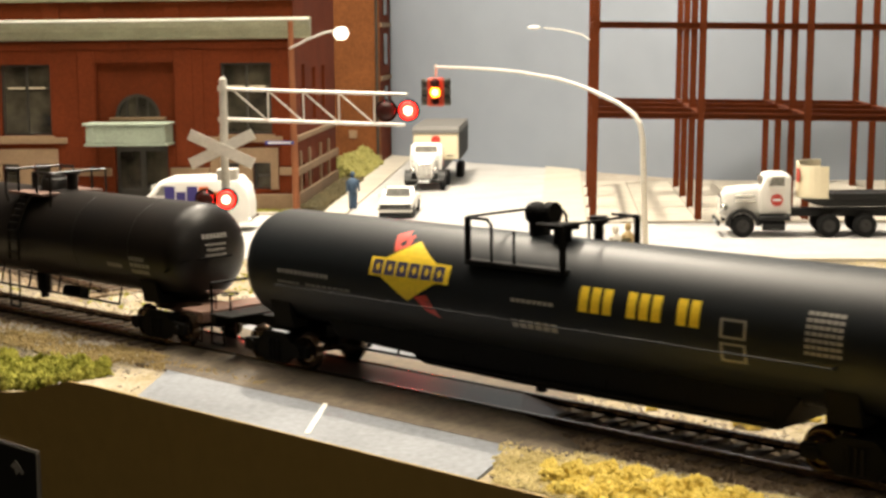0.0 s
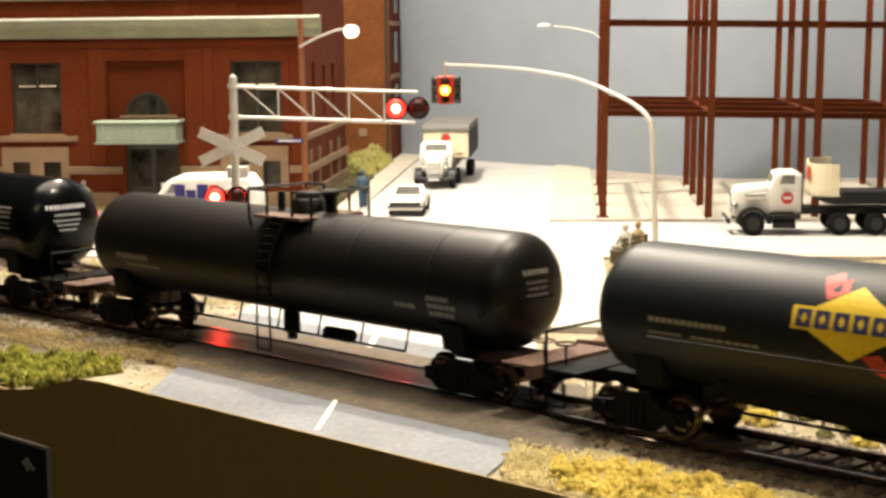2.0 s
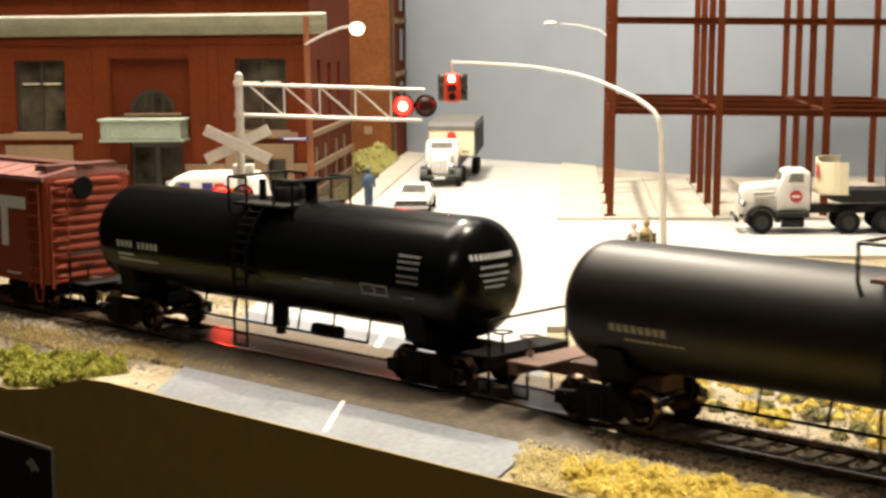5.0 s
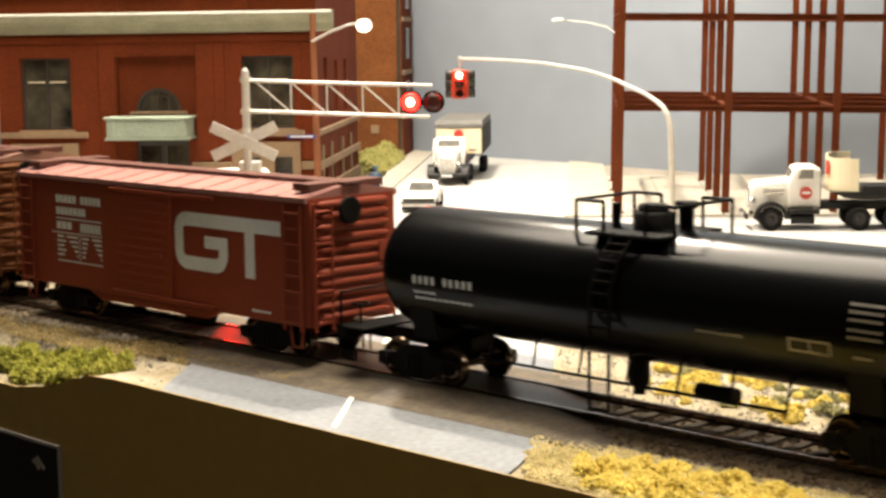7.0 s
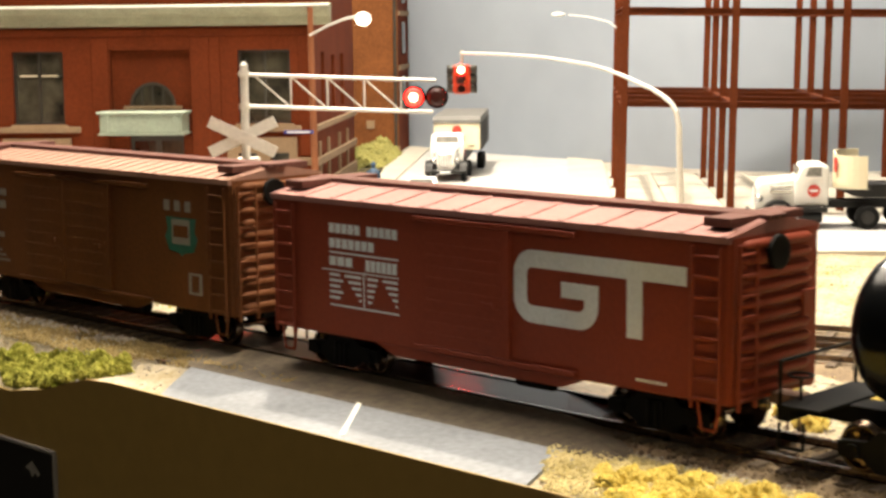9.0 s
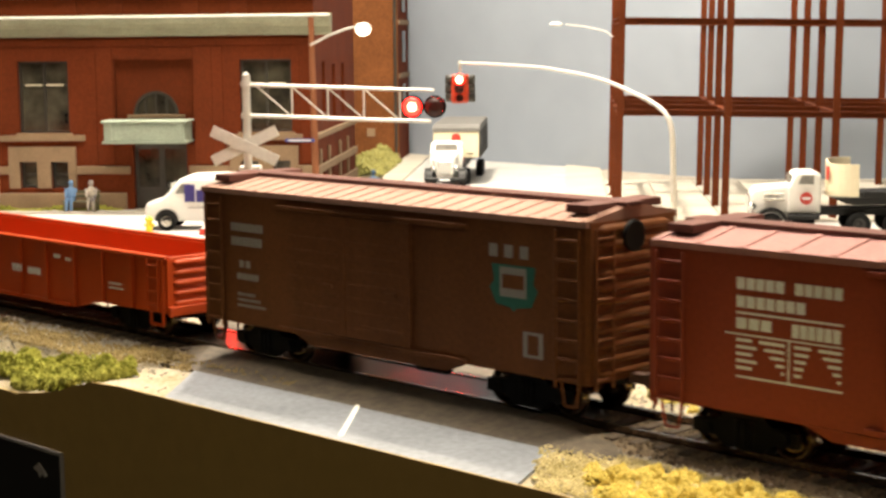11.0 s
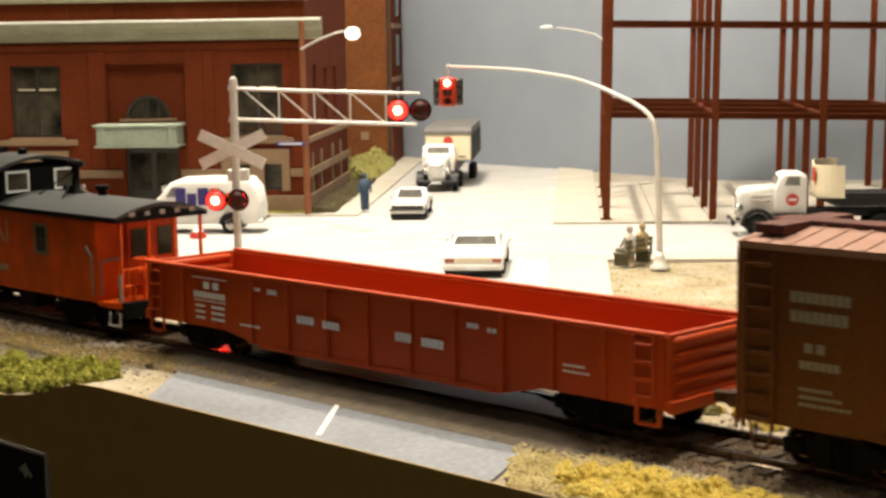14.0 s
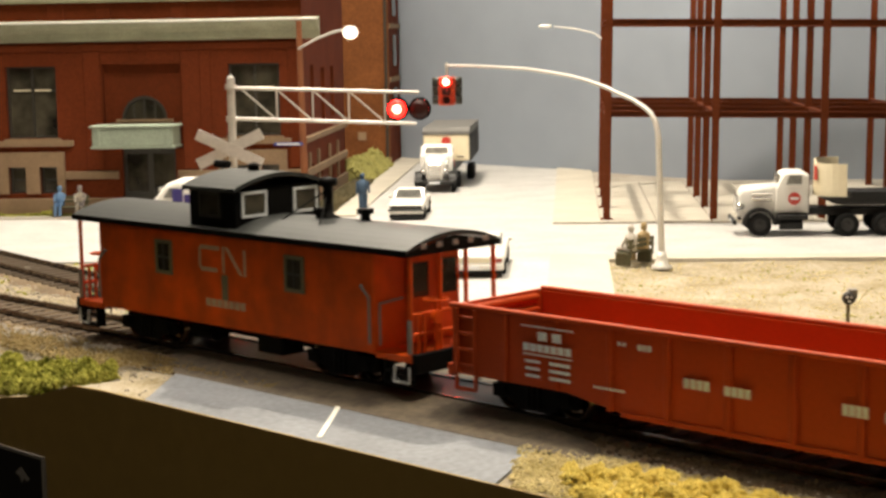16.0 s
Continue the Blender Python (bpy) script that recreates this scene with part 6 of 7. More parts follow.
def gondola():
    u0, u1 = -41.55, -24.55
    t, h = car("gondola_car", u0, u1, "empty orange-red gondola car with ribbed sides", "gondola car")
    W, top, low = 1.44, 2.42, 0.98
    belly = [(-h, low), (-h + 3.2, low), (-h + 4.9, 0.70), (h - 4.4, 0.70), (h - 3.2, low), (h, low), (h, top), (-h, top)]
    for s in (-1, 1):
        w = part("side", slab(B(), belly, "y", s * W, s * (W - 0.09)), GON_RED, t)
        part("top_rail", box(B(), -h, h, min(s * W, s * (W + 0.06)) - 0.05, max(s * W, s * (W + 0.06)) + 0.03, top, top + 0.10, 0.02), GON_RED, w)
        for k in range(13):
            x = -h + 0.15 + (2 * h - 0.3) * k / 12
            lo = 1.0 if abs(x) > h - 4 else 0.76
            part("side_rib", box(B(), x - 0.07, x + 0.07, min(s * (W + 0.003), s * (W + 0.09)), max(s * (W + 0.003), s * (W + 0.09)), lo, top - 0.01, 0.02), GON_RED, w)
        part("side_sill", box(B(), -h + 4.6, h - 4.6, min(s * (W + 0.003), s * (W + 0.06)), max(s * (W + 0.003), s * (W + 0.06)), 0.70, 0.80), GON_RED, w)
    part("floor", box(B(), -h + 0.05, h - 0.05, -W + 0.09, W - 0.09, 1.0, 1.12), GON_RED, t)
    for s in (-1, 1):
        e = part("car_end", box(B(), min(s * h, s * (h - 0.1)), max(s * h, s * (h - 0.1)), -W + 0.09, W - 0.09, low, top + 0.05, 0.01), GON_RED, t)
        for k in range(5):
            z = low + 0.25 + 0.27 * k
            for f in (1, -1):
                m = Matrix.Translation((s * (h - 0.05 + f * 0.05), 0, z)) @ Matrix.Rotation(radians(90), 4, "X")
                part("end_rib", lathe(B(), [(0.0, -W + 0.15), (0.09, -W + 0.3), (0.10, 0), (0.09, W - 0.3), (0, W - 0.15)], m, 8), GON_RED, e)
        part("end_sill", box(B(), min(s * h, s * (h + 0.15)), max(s * h, s * (h + 0.15)), -W - 0.03, W + 0.03, 0.92, 1.18, 0.02), GON_RED, t)
        st = B()
        pipe(st, [(s * (h - 0.15), -W - 0.05, 1.0), (s * (h - 0.15), -W - 0.05, 0.68), (s * (h - 0.7), -W - 0.05, 0.68), (s * (h - 0.7), -W - 0.05, 1.0)], 0.045, 6)
        part("step", st, GON_RED, t)
        ladder(t, s * (h - 0.5), -W - 0.12, 1.05, top, 0.5, 4, GON_RED)
        bogie(t, s * (h - 2.0))
        coupler(t, s * h, s)
    part("centre_sill", box(B(), -h + 0.3, h - 0.3, -0.3, 0.3, 0.72, 0.998), FRAME_BLACK, t)
    c = (u0 + u1) / 2
    T = [q(-39.5 - c, -38.1 - c, 2.24, 2.27)]
    T += bars_text(-39.05 - c, -38.3 - c, 1.98, 2.16, 2, 0.35) + bars_text(-39.45 - c, -38.15 - c, 1.74, 1.90, 7, 0.15) + [q(-39.45 - c, -38.15 - c, 1.66, 1.69)]
    for k in range(3):
        T += [q(-39.4 - c, -39.0 - c, 1.5 - k * 0.15, 1.56 - k * 0.15), q(-38.75 - c, -38.2 - c, 1.5 - k * 0.15, 1.57 - k * 0.15)]
    T += bars_text(-37.6 - c, -36.8 - c, 1.2, 1.25, 8, 0.2)
    T += bars_text(-37.0 - c, -36.75 - c, 2.12, 2.2, 2, 0.3) + bars_text(-36.5 - c, -36.15 - c, 2.08, 2.2, 3, 0.2)
    T += bars_text(-35.42 - c, -34.8 - c, 1.5, 1.69, 4, 0.15) + bars_text(-34.5 - c, -33.9 - c, 1.48, 1.66, 4, 0.15)
    T += bars_text(-32.03 - c, -31.5 - c, 1.48, 1.69, 4, 0.15) + bars_text(-31.2 - c, -30.5 - c, 1.46, 1.66, 5, 0.15)
    T += bars_text(-29.8 - c, -29.45 - c, 2.04, 2.15, 3, 0.2) + bars_text(-29.2 - c, -28.9 - c, 2.0, 2.1, 2, 0.3) + bars_text(-27.1 - c, -26.5 - c, 1.56, 1.62, 5, 0.3) + bars_text(-27.1 - c, -26.4 - c, 1.44, 1.49, 6, 0.2)
    poly_decal(t, T, LETTER, "stencil_bar", -1.535)


CUPOLA = (-50.8, -48.95)
OLIVE = mat("olive_frame", (0.20, 0.17, 0.09), 0.7)
LETTER_WORN = mat("lettering_worn", (0.64, 0.43, 0.26), 0.7, vary=0.3)


def caboose():
    u0, u1 = -55.9, -42.85
    t, h = car("caboose", u0, u1, "orange-red caboose with black roof and cupola", "caboose")
    c = (u0 + u1) / 2
    x0, x1, W = -54.85 - c, -44.05 - c, 1.40
    part("body", box(B(), x0, x1, -W, W, 1.05, 3.42, 0.04), CAB_RED, t)
    n = 12

    def roof_bow(hw, z_e, z_m):
        top = [(-hw + 2 * hw * k / n, z_e + (z_m - z_e) * (1 - (2 * k / n - 1) ** 2)) for k in range(n + 1)]
        return top + [(y, z - 0.10) for y, z in reversed(top)]
    part("roof", slab(B(), roof_bow(W + 0.12, 3.50, 3.82), "x", -h, h), CAB_ROOF, t, "dark grey curved roof")
    ca, cb = CUPOLA[0] - c, CUPOLA[1] - c
    cu = part("cupola", box(B(), ca, cb, -1.38, 1.38, 3.42, 4.52, 0.03), FRAME_BLACK, t, "black cupola")
    part("cupola_roof", slab(B(), roof_bow(1.5, 4.54, 4.86), "x", ca - 0.12, cb + 0.12), CAB_ROOF, cu)
    x = ca + 0.45
    wn = part("window", holed(B(), x, x + 0.85, 3.78, 4.42, -1.43, -1.383, [(x + 0.07, x + 0.78, 3.85, 4.35)]), DARK, cu)
    part("pane", box(B(), x + 0.05, x + 0.8, -1.395, -1.384, 3.83, 4.37), PANE, wn)
    for sgn, xe in ((-1, ca), (1, cb)):
        for y in (-1.2, 0.45):
            bm = holed(B(), y, y + 0.8, 3.80, 4.44, 0, 0.04, [(y + 0.07, y + 0.73, 3.87, 4.37)])
            bmesh.ops.transform(bm, matrix=Matrix.Translation((xe + sgn * 0.024, 0, 0)) @ Matrix.Rotation(radians(90), 4, "Z") @ Matrix.Translation((0, -0.02, 0)), verts=bm.verts)
            wn = part("window", bm, LETTER, cu)
            part("pane", box(B(), min(xe + sgn * 0.003, xe + sgn * 0.02), max(xe + sgn * 0.003, xe + sgn * 0.02), y + 0.05, y + 0.75, 3.85, 4.39), PANE, wn)
    for x in (-52.2 - c, -47.05 - c):
        wn = part("window", holed(B(), x - 0.05, x + 0.65, 2.2, 3.08, -W - 0.05, -W - 0.003, [(x + 0.04, x + 0.56, 2.29, 2.99)]), OLIVE, t)
        part("pane", box(B(), x + 0.03, x + 0.57, -W - 0.025, -W - 0.004, 2.28, 3.0), PANE, wn)
        part("mullion", box(B(), x + 0.03, x + 0.57, -W - 0.045, -W - 0.026, 2.6, 2.66), DARK, wn)
        part("mullion", box(B(), x + 0.27, x + 0.33, -W - 0.043, -W - 0.027, 2.28, 3.0), DARK, wn)
    # platforms, posts, railings, doors
    for s, xe in ((-1, x0), (1, x1)):
        e = s * h
        p = part("platform", box(B(), min(xe, e), max(xe, e), -W, W, 0.98, 1.14, 0.02), CAB_RED, t)
        part("end_beam", box(B(), min(e, e + s * 0.15), max(e, e + s * 0.15), -W - 0.02, W + 0.02, 0.75, 1.2, 0.02), FRAME_BLACK, p)
        for y in (-W + 0.06, -0.42, 0.42, W - 0.06):
            part("post", bar(B(), (e - s * 0.08, y, 1.1), (e - s * 0.08, y, 3.45), 0.055, n=8), CAB_RED, p)
        for z in (1.6, 2.05):
            part("railing", pipe(B(), [(e - s * 0.08, -W + 0.06, z), (e - s * 0.08, W - 0.06, z)], 0.045, 6), CAB_RED, p)
        for y in (-1.12, -0.92, 0.92, 1.12):
            part("picket", bar(B(), (e - s * 0.08, y, 1.12), (e - s * 0.08, y, 2.06), 0.04, n=6), CAB_RED, p)
        part("brake_housing", bar(B(), (e - s * 0.02, -0.65, 1.95), (e + s * 0.12, -0.65, 1.95), 0.16, n=14), CAB_RED, p)
        part("end_grab", pipe(B(), [(xe + s * 0.06, -W + 0.12, 1.25), (xe + s * 0.06, -W + 0.12, 2.2), (xe + s * 0.06, -0.55, 2.25)], 0.03, 6), LETTER_DIM, t)
        part("post_foot", bar(B(), (e - s * 0.08, -W + 0.02, 1.2), (e - s * 0.08, -W + 0.02, 1.95), 0.06, n=8), LETTER_DIM, p)
        dr = part("end_door", box(B(), min(xe + s * 0.003, xe + s * 0.05), max(xe + s * 0.003, xe + s * 0.05), -0.4, 0.4, 1.15, 3.2, 0.01), CAB_RED, t)
        part("pane", box(B(), min(xe + s * 0.051, xe + s * 0.06), max(xe + s * 0.051, xe + s * 0.06), -0.28, 0.28, 2.2, 3.0), PANE, dr)
        for y in ((-1.0, 0.95) if s < 0 else (0.95,)):
            part("end_window", box(B(), min(xe + s * 0.003, xe + s * 0.04), max(xe + s * 0.003, xe + s * 0.04), y - 0.28, y + 0.28, 2.2, 3.0), PANE, t)
        bwm = bar(B(), (e + s * 0.02, -0.65, 1.1), (e + s * 0.02, -0.65, 2.35), 0.05)
        lathe(bwm, [(0.24, 0), (0.3, 0.02), (0.3, 0.06), (0.24, 0.06), (0.24, 0)], Matrix.Translation((e + s * 0.02, -0.65, 2.3)), 16)
        part("brake_wheel", bwm, CAB_RED, p)
        st = B()
        for z in (0.45, 0.72):
            box(st, min(e - s * 0.15, e - s * 0.85), max(e - s * 0.15, e - s * 0.85), -W - 0.05, -W + 0.25, z, z + 0.05)
        for xx in (e - s * 0.15, e - s * 0.85):
            box(st, xx - 0.03, xx + 0.03, -W - 0.04, -W + 0.22, 0.45, 1.0)
        part("step", st, FRAME_BLACK, p)
        gr = pipe(B(), [(xe - s * 0.08, -W - 0.08, 1.3), (xe - s * 0.08, -W - 0.08, 2.35), (xe - s * 0.35, -W - 0.08, 2.6), (xe - s * 0.35, -W - 0.03, 2.6)], 0.035, 6)
        part("grab_iron", gr, LETTER_DIM, t)
        g2 = pipe(B(), [(e - s * 0.05, -W - 0.05, 0.9), (e - s * 0.05, -W - 0.05, 0.55), (e - s * 0.5, -W - 0.09, 0.55), (e - s * 0.5, -W - 0.05, 0.9)], 0.03, 6)
        part("step_grab", g2, LETTER, p)
        bogie(t, s * (h - 2.7))
        coupler(t, e, s)
    # roof fittings
    for x, y, r, hh in ((-47.3 - c, -0.1, 0.1, 0.25), (-46.0 - c, 0.2, 0.13, 0.28)):
        part("stove_pipe", bar(bar(B(), (x, y, 3.7), (x, y, 3.7 + hh), r, n=12), (x, y, 3.7 + hh), (x, y, 3.82 + hh), r * 1.6, n=12), FRAME_BLACK, t)
    part("smokejack", lathe(B(), [(0.3, 0), (0.28, 0.12), (0.12, 0.2), (0.12, 0.85), (0.24, 0.88), (0.24, 1.05), (0, 1.1)], Matrix.Translation((-47.2 - c, 0.1, 3.72)), 14), FRAME_BLACK, t)
    part("cupola_vent", lathe(B(), [(0.14, 0), (0.14, 0.12), (0.22, 0.14), (0, 0.24)], Matrix.Translation((ca + 0.9, 0, 4.83)), 12), FRAME_BLACK, cu)
    part("marker_post", bar(bar(B(), (ca - 0.5, 0.1, 3.7), (ca - 0.5, 0.1, 4.95), 0.05), (ca - 0.76, 0.1, 4.95), (ca - 0.24, 0.1, 4.95), 0.1), FRAME_BLACK, t)
    for y in (-1.0, -0.5, 0, 0.5, 1.0):
        part("roof_end_block", box(B(), h + 0.003, h + 0.03, y - 0.08, y + 0.08, 3.50, 3.62), LETTER_DIM, t)
    for y in (-W - 0.135, W + 0.125):
        part("roof_edge", box(B(), -h, h, y, y + 0.012, 3.36, 3.50, 0), FRAME_BLACK, t)
    part("roof_end", slab(B(), [(-W - 0.1, 3.36), (W + 0.1, 3.36), (W + 0.1, 3.46), (0, 3.72), (-W - 0.1, 3.46)], "x", h - 0.04, h + 0.001), FRAME_BLACK, t)
    for dx, dy in ((-0.9, -0.7), (0.7, -0.9)):
        part("stay_wire", bar(B(), (-47.2 - c, 0.1, 4.5), (-47.2 - c + dx, 0.1 + dy, 3.78), 0.02, n=5), FRAME_BLACK, t)
    part("centre_sill", box(B(), x0 + 0.3, x1 - 0.3, -0.35, 0.35, 0.65, 1.048), FRAME_BLACK, t)
    part("tool_box", box(B(), 0.9, 1.85, -1.2, -0.5, 0.55, 1.04, 0.03), FRAME_BLACK, t)
    part("brake_cylinder", bar(B(), (-2.0, -0.8, 0.75), (-1.15, -0.8, 0.75), 0.24, n=12), FRAME_BLACK, t)
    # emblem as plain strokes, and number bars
    a, z, w = -50.45 - c, 2.42, 0.13
    E = [q(a, a + 0.1, z + 0.12, z + 0.55), q(a + 0.1, a + 0.85, z + 0.55, z + 0.66), q(a + 0.1, a + 0.75, z, z + 0.11),
         [(a, z + 0.55), (a + 0.1, z + 0.55), (a + 0.1, z + 0.66)], [(a, z + 0.12), (a + 0.1, z), (a + 0.1, z + 0.12)],
         q(a + 0.95, a + 1.05, z, z + 0.66), [(a + 1.05, z + 0.66), (a + 1.2, z + 0.66), (a + 1.75, z), (a + 1.62, z)], q(a + 1.78, a + 1.88, z - 0.02, z + 0.64)]
    poly_decal(t, E, LETTER_WORN, "emblem", -W - 0.010, label="faded white rounded two-letter emblem")
    poly_decal(t, bars_text(-50.2 - c, -48.6 - c, 1.55, 1.75, 7, 0.15), LETTER_WORN, "stencil_bar", -W - 0.010)
    poly_decal(t, [q(-49.55 - c, -49.3 - c, 1.75, 2.38)], OLIVE, "stain", -W - 0.008)


sun_tank()
brown_tank()
black_tank()
red_boxcar()
brown_boxcar()
gondola()
caboose()


# ---- scenery and small things ----
def hydrant(x, y):
    t = thing("hydrant", x, y, 0, 0, "small yellow fire hydrant at the kerb", "hydrant")
    part("barrel", lathe(B(), [(0.2, 0), (0.2, 0.06), (0.13, 0.1), (0.13, 0.55), (0.17, 0.58), (0.14, 0.7), (0.05, 0.78), (0, 0.8)], None, 14), YELLOW, t)
    part("outlet", bar(B(), (-0.22, 0, 0.42), (0.22, 0, 0.42), 0.06, n=10), YELLOW, t)


def drum(x, y):
    t = thing("barrier_drum", x, y, 0, 0, "low red drum with a white cap on the street", "drum")
    part("drum", lathe(B(), [(0.36, 0), (0.34, 0.1), (0.28, 0.22), (0.22, 0.28)], None, 18), RED, t)
    part("cap", lathe(B(), [(0.25, 0.24), (0.2, 0.36), (0.1, 0.42), (0, 0.44)], None, 18), WHITE, t)


hydrant(-17.95, 66.9)
drum(-15.52, 66.9)


def dwarf_signal(x, y, h):
    t = thing("ground_signal", x, y, -0.05, 0, "thin dark trackside signal on a post", "railway signal")
    part("post", bar(B(), (0, 0, 0), (0, 0, h), 0.045), OLIVE, t)
    part("base", box(B(), -0.2, 0.2, -0.2, 0.2, 0, 0.15, 0.03), FRAME_BLACK, t)
    part("head", lathe(B(), [(0, 0.1), (0.11, 0.09), (0.15, 0.05), (0.15, -0.05), (0, -0.06)], Matrix.Translation((0, -0.06, h)) @ Matrix.Rotation(radians(90), 4, "X"), 18), DARK, t)
    part("lamp_case", box(B(), -0.02, 0.2, -0.1, 0.05, h - 0.02, h + 0.22, 0.03), LETTER_DIM, t)
    for dx, dz in ((0.05, 0.04), (-0.05, 0.04), (0, -0.06)):
        part("lens", bar(B(), (dx, -0.15, h + dz), (dx, -0.19, h + dz), 0.03, n=10), LETTER, t)


dwarf_signal(6.32, 38.2, 2.03)

# sign on the fascia
p = along(-15.83, EDGE - 0.05)
sg = thing("fascia_sign", p.x, p.y, -3.55, math.degrees(TH), "black sign panel with a pale border fixed to the fascia", "sign")
part("panel", box(B(), -2.85, 2.80, -0.08, 0.0, -1.6, 1.45, 0.02), SIGN_BLACK, sg)
for a in ((-2.88, 2.84, 1.45, 1.53), (-2.88, 2.84, -1.68, -1.6), (2.80, 2.88, -1.6, 1.45), (-2.92, -2.85, -1.6, 1.45)):
    part("border", box(B(), a[0], a[1], -0.10, 0.0, a[2], a[3], 0.01), LETTER_DIM, sg)
part("mark", slab(B(), [(1.55, 0.92), (1.85, 1.12), (2.2, 0.85), (2.1, 0.78), (1.98, 0.86), (1.85, 0.72), (1.75, 0.88)], "y", -0.095, -0.081), LETTER_DIM, sg)


def heap_height(x, y, f, k):
    return max(0.0, noise.noise((x * f, y * f, k)) + 0.25)


TURF_TAN = mat("turf_tan", (0.38, 0.29, 0.14), 1.0, grain=1200, bump=0.6, second=(0.21, 0.155, 0.07), spec=0.0)
TURF_PALE = mat("turf_pale", (0.66, 0.56, 0.30), 1.0, grain=1200, bump=0.6, blotch=90, second=(0.44, 0.36, 0.16), spec=0.0)
TURF_SAGE = mat("turf_sage", (0.36, 0.34, 0.18), 1.0, grain=1200, bump=0.6, second=(0.20, 0.19, 0.09), spec=0.0)


def clumps(seed, count, u0, u1, o0, o1, w0, w1, keep):
    """Foam clumps (x, y, radius) scattered over a stretch of the plan in track coordinates."""
    r = random.Random(seed)
    out = []
    for _ in range(count):
        u, o, w = r.uniform(u0, u1), r.uniform(o0, o1), w0 + (w1 - w0) * r.random() ** 1.5
        x, y = along(u, o).xy
        if o - w > EDGE and not -9.9 < x - w < -1.0 and keep(u, o, x, y):
            out.append((x, y, w))
    return out


def on_clump(cl, tall=1.0):
    """A place for strew(): a crumb of foam on the ragged dome of one of the clumps."""
    def place(r):
        x, y, w = cl[int(r.random() * len(cl))]
        a, up = r.uniform(0, 6.283), r.random() ** 0.7
        rag = (0.8 + 0.5 * noise.noise((x * 7 + math.cos(a) * 1.3, y * 7 + math.sin(a) * 1.3, up * 1.5))) * r.uniform(0.86, 1.06)
        k = math.sqrt(1 - up * up) * w * rag
        px, py = x + math.cos(a) * k, y + math.sin(a) * k
        if to_track(px, py)[1] < EDGE:
            return None
        return px, py, ground_z(x, y) + up * w * rag * tall
    return place


BUSHES = clumps(41, 400, -23, -11.4, -4.75, -1.6, 0.16, 0.42, lambda u, o, x, y: o < -3.05 - 0.25 * abs(u + 15) and noise.noise((x * 0.5, y * 0.5, 6)) > -0.32)
strew("green_bushes", 46000, on_clump(BUSHES, 1.5), 0.047, TURF_GREEN, "olive green foam bushes beside the near edge of the track", "bushes", 0.9, 4)


def dry_verge(r):
    u, o = r.uniform(-24, -7.5), r.uniform(-4.6, -1.5)
    x, y = along(u, o).xy
    if (u > -12.5 and o < -2.7) or o < -3.4 or (x > -9.9 and o < -2.2) or noise.noise((x * 0.9, y * 0.9, 13)) < r.uniform(-0.6, 0.1):
        return None
    return x, y, max(ground_z(x, y), -0.02) + r.random() * 0.10


strew("dry_verge", 15000, dry_verge, 0.036, TURF_TAN, "brown dry grass flock along the near side of the track", "grass", 0.8, 14)


def bank(r):
    u, o = r.uniform(-26, -14.2), r.uniform(-3.9, -1.6)
    x, y = along(u, o).xy
    if o < -1.95 - 0.12 * (u + 26) * r.random() or noise.noise((x * 0.8, y * 0.8, 17)) < r.uniform(-0.5, 0.0):
        return None
    return x, y, ground_z(x, y) + 0.02 + r.random() * 0.12


strew("gravel_bank", 5000, bank, 0.06, GRAVEL, "pale grey broken stone on the bank between bushes and track", "gravel", 0.8, 18)


def pale_near(r):
    u, o = r.uniform(-0.5, 10.5), r.uniform(-4.8, -1.7)
    x, y = along(u, o).xy
    if x < -1.15 + 0.35 * noise.noise((y * 2, 0, 0)) or o > -1.95 - 0.35 * noise.noise((u * 1.1, 0, 8)) or (o > -2.6 and r.random() < 0.45):
        return None
    return x, y, max(ground_z(x, y), -0.02) + r.random() * 0.05


strew("pale_turf", 22000, pale_near, 0.034, TURF_PALE, "pale straw-coloured flock on the verge beside the road end", "grass", 0.6, 15)
NEAR = clumps(43, 190, 1.6, 9.5, -4.75, -2.3, 0.15, 0.36, lambda u, o, x, y: x > -0.1 - 0.2 * noise.noise((y, 2, 0)) and o < -2.55 - 0.3 * noise.noise((u * 0.8, 1, 0)) - max(0.0, 3.6 - u) * 0.5)
strew("yellow_bushes", 40000, on_clump(NEAR, 0.9), 0.045, TURF_YELLOW, "golden yellow foam bushes along the layout edge", "bushes", 0.9, 5)
FAR = clumps(47, 330, -2, 22, 2.0, 5.2, 0.12, 0.32, lambda u, o, x, y: x > 1.2 and noise.noise((x * 0.9, y * 0.9, 9)) > -0.22 and o > 2.2 + 0.3 * noise.noise((u * 1.3, 4, 0)))
strew("yellow_tufts", 22000, on_clump(FAR[: len(FAR) * 2 // 3]), 0.045, TURF_YELLOW, "golden yellow foam tufts behind the main track", "bushes", 0.9, 6)
strew("sage_tufts", 10000, on_clump(FAR[len(FAR) * 2 // 3 :]), 0.045, TURF_SAGE, "grey-green foam tufts behind the main track", "bushes", 0.9, 16)


def lot(r):
    x, y = r.uniform(1.3, 22), r.uniform(38, 60)
    u, o = to_track(x, y)
    if o < 4 or on_road(x, y) or noise.noise((x * 0.5, y * 0.5, 11)) < r.uniform(-0.4, 0.25):
        return None
    return x, y, ground_z(x, y) + 0.01


strew("dry_grass", 9000, lot, 0.035, TURF_PALE, "dry pale grass flock on the vacant lot", "grass", 0.6, 7)


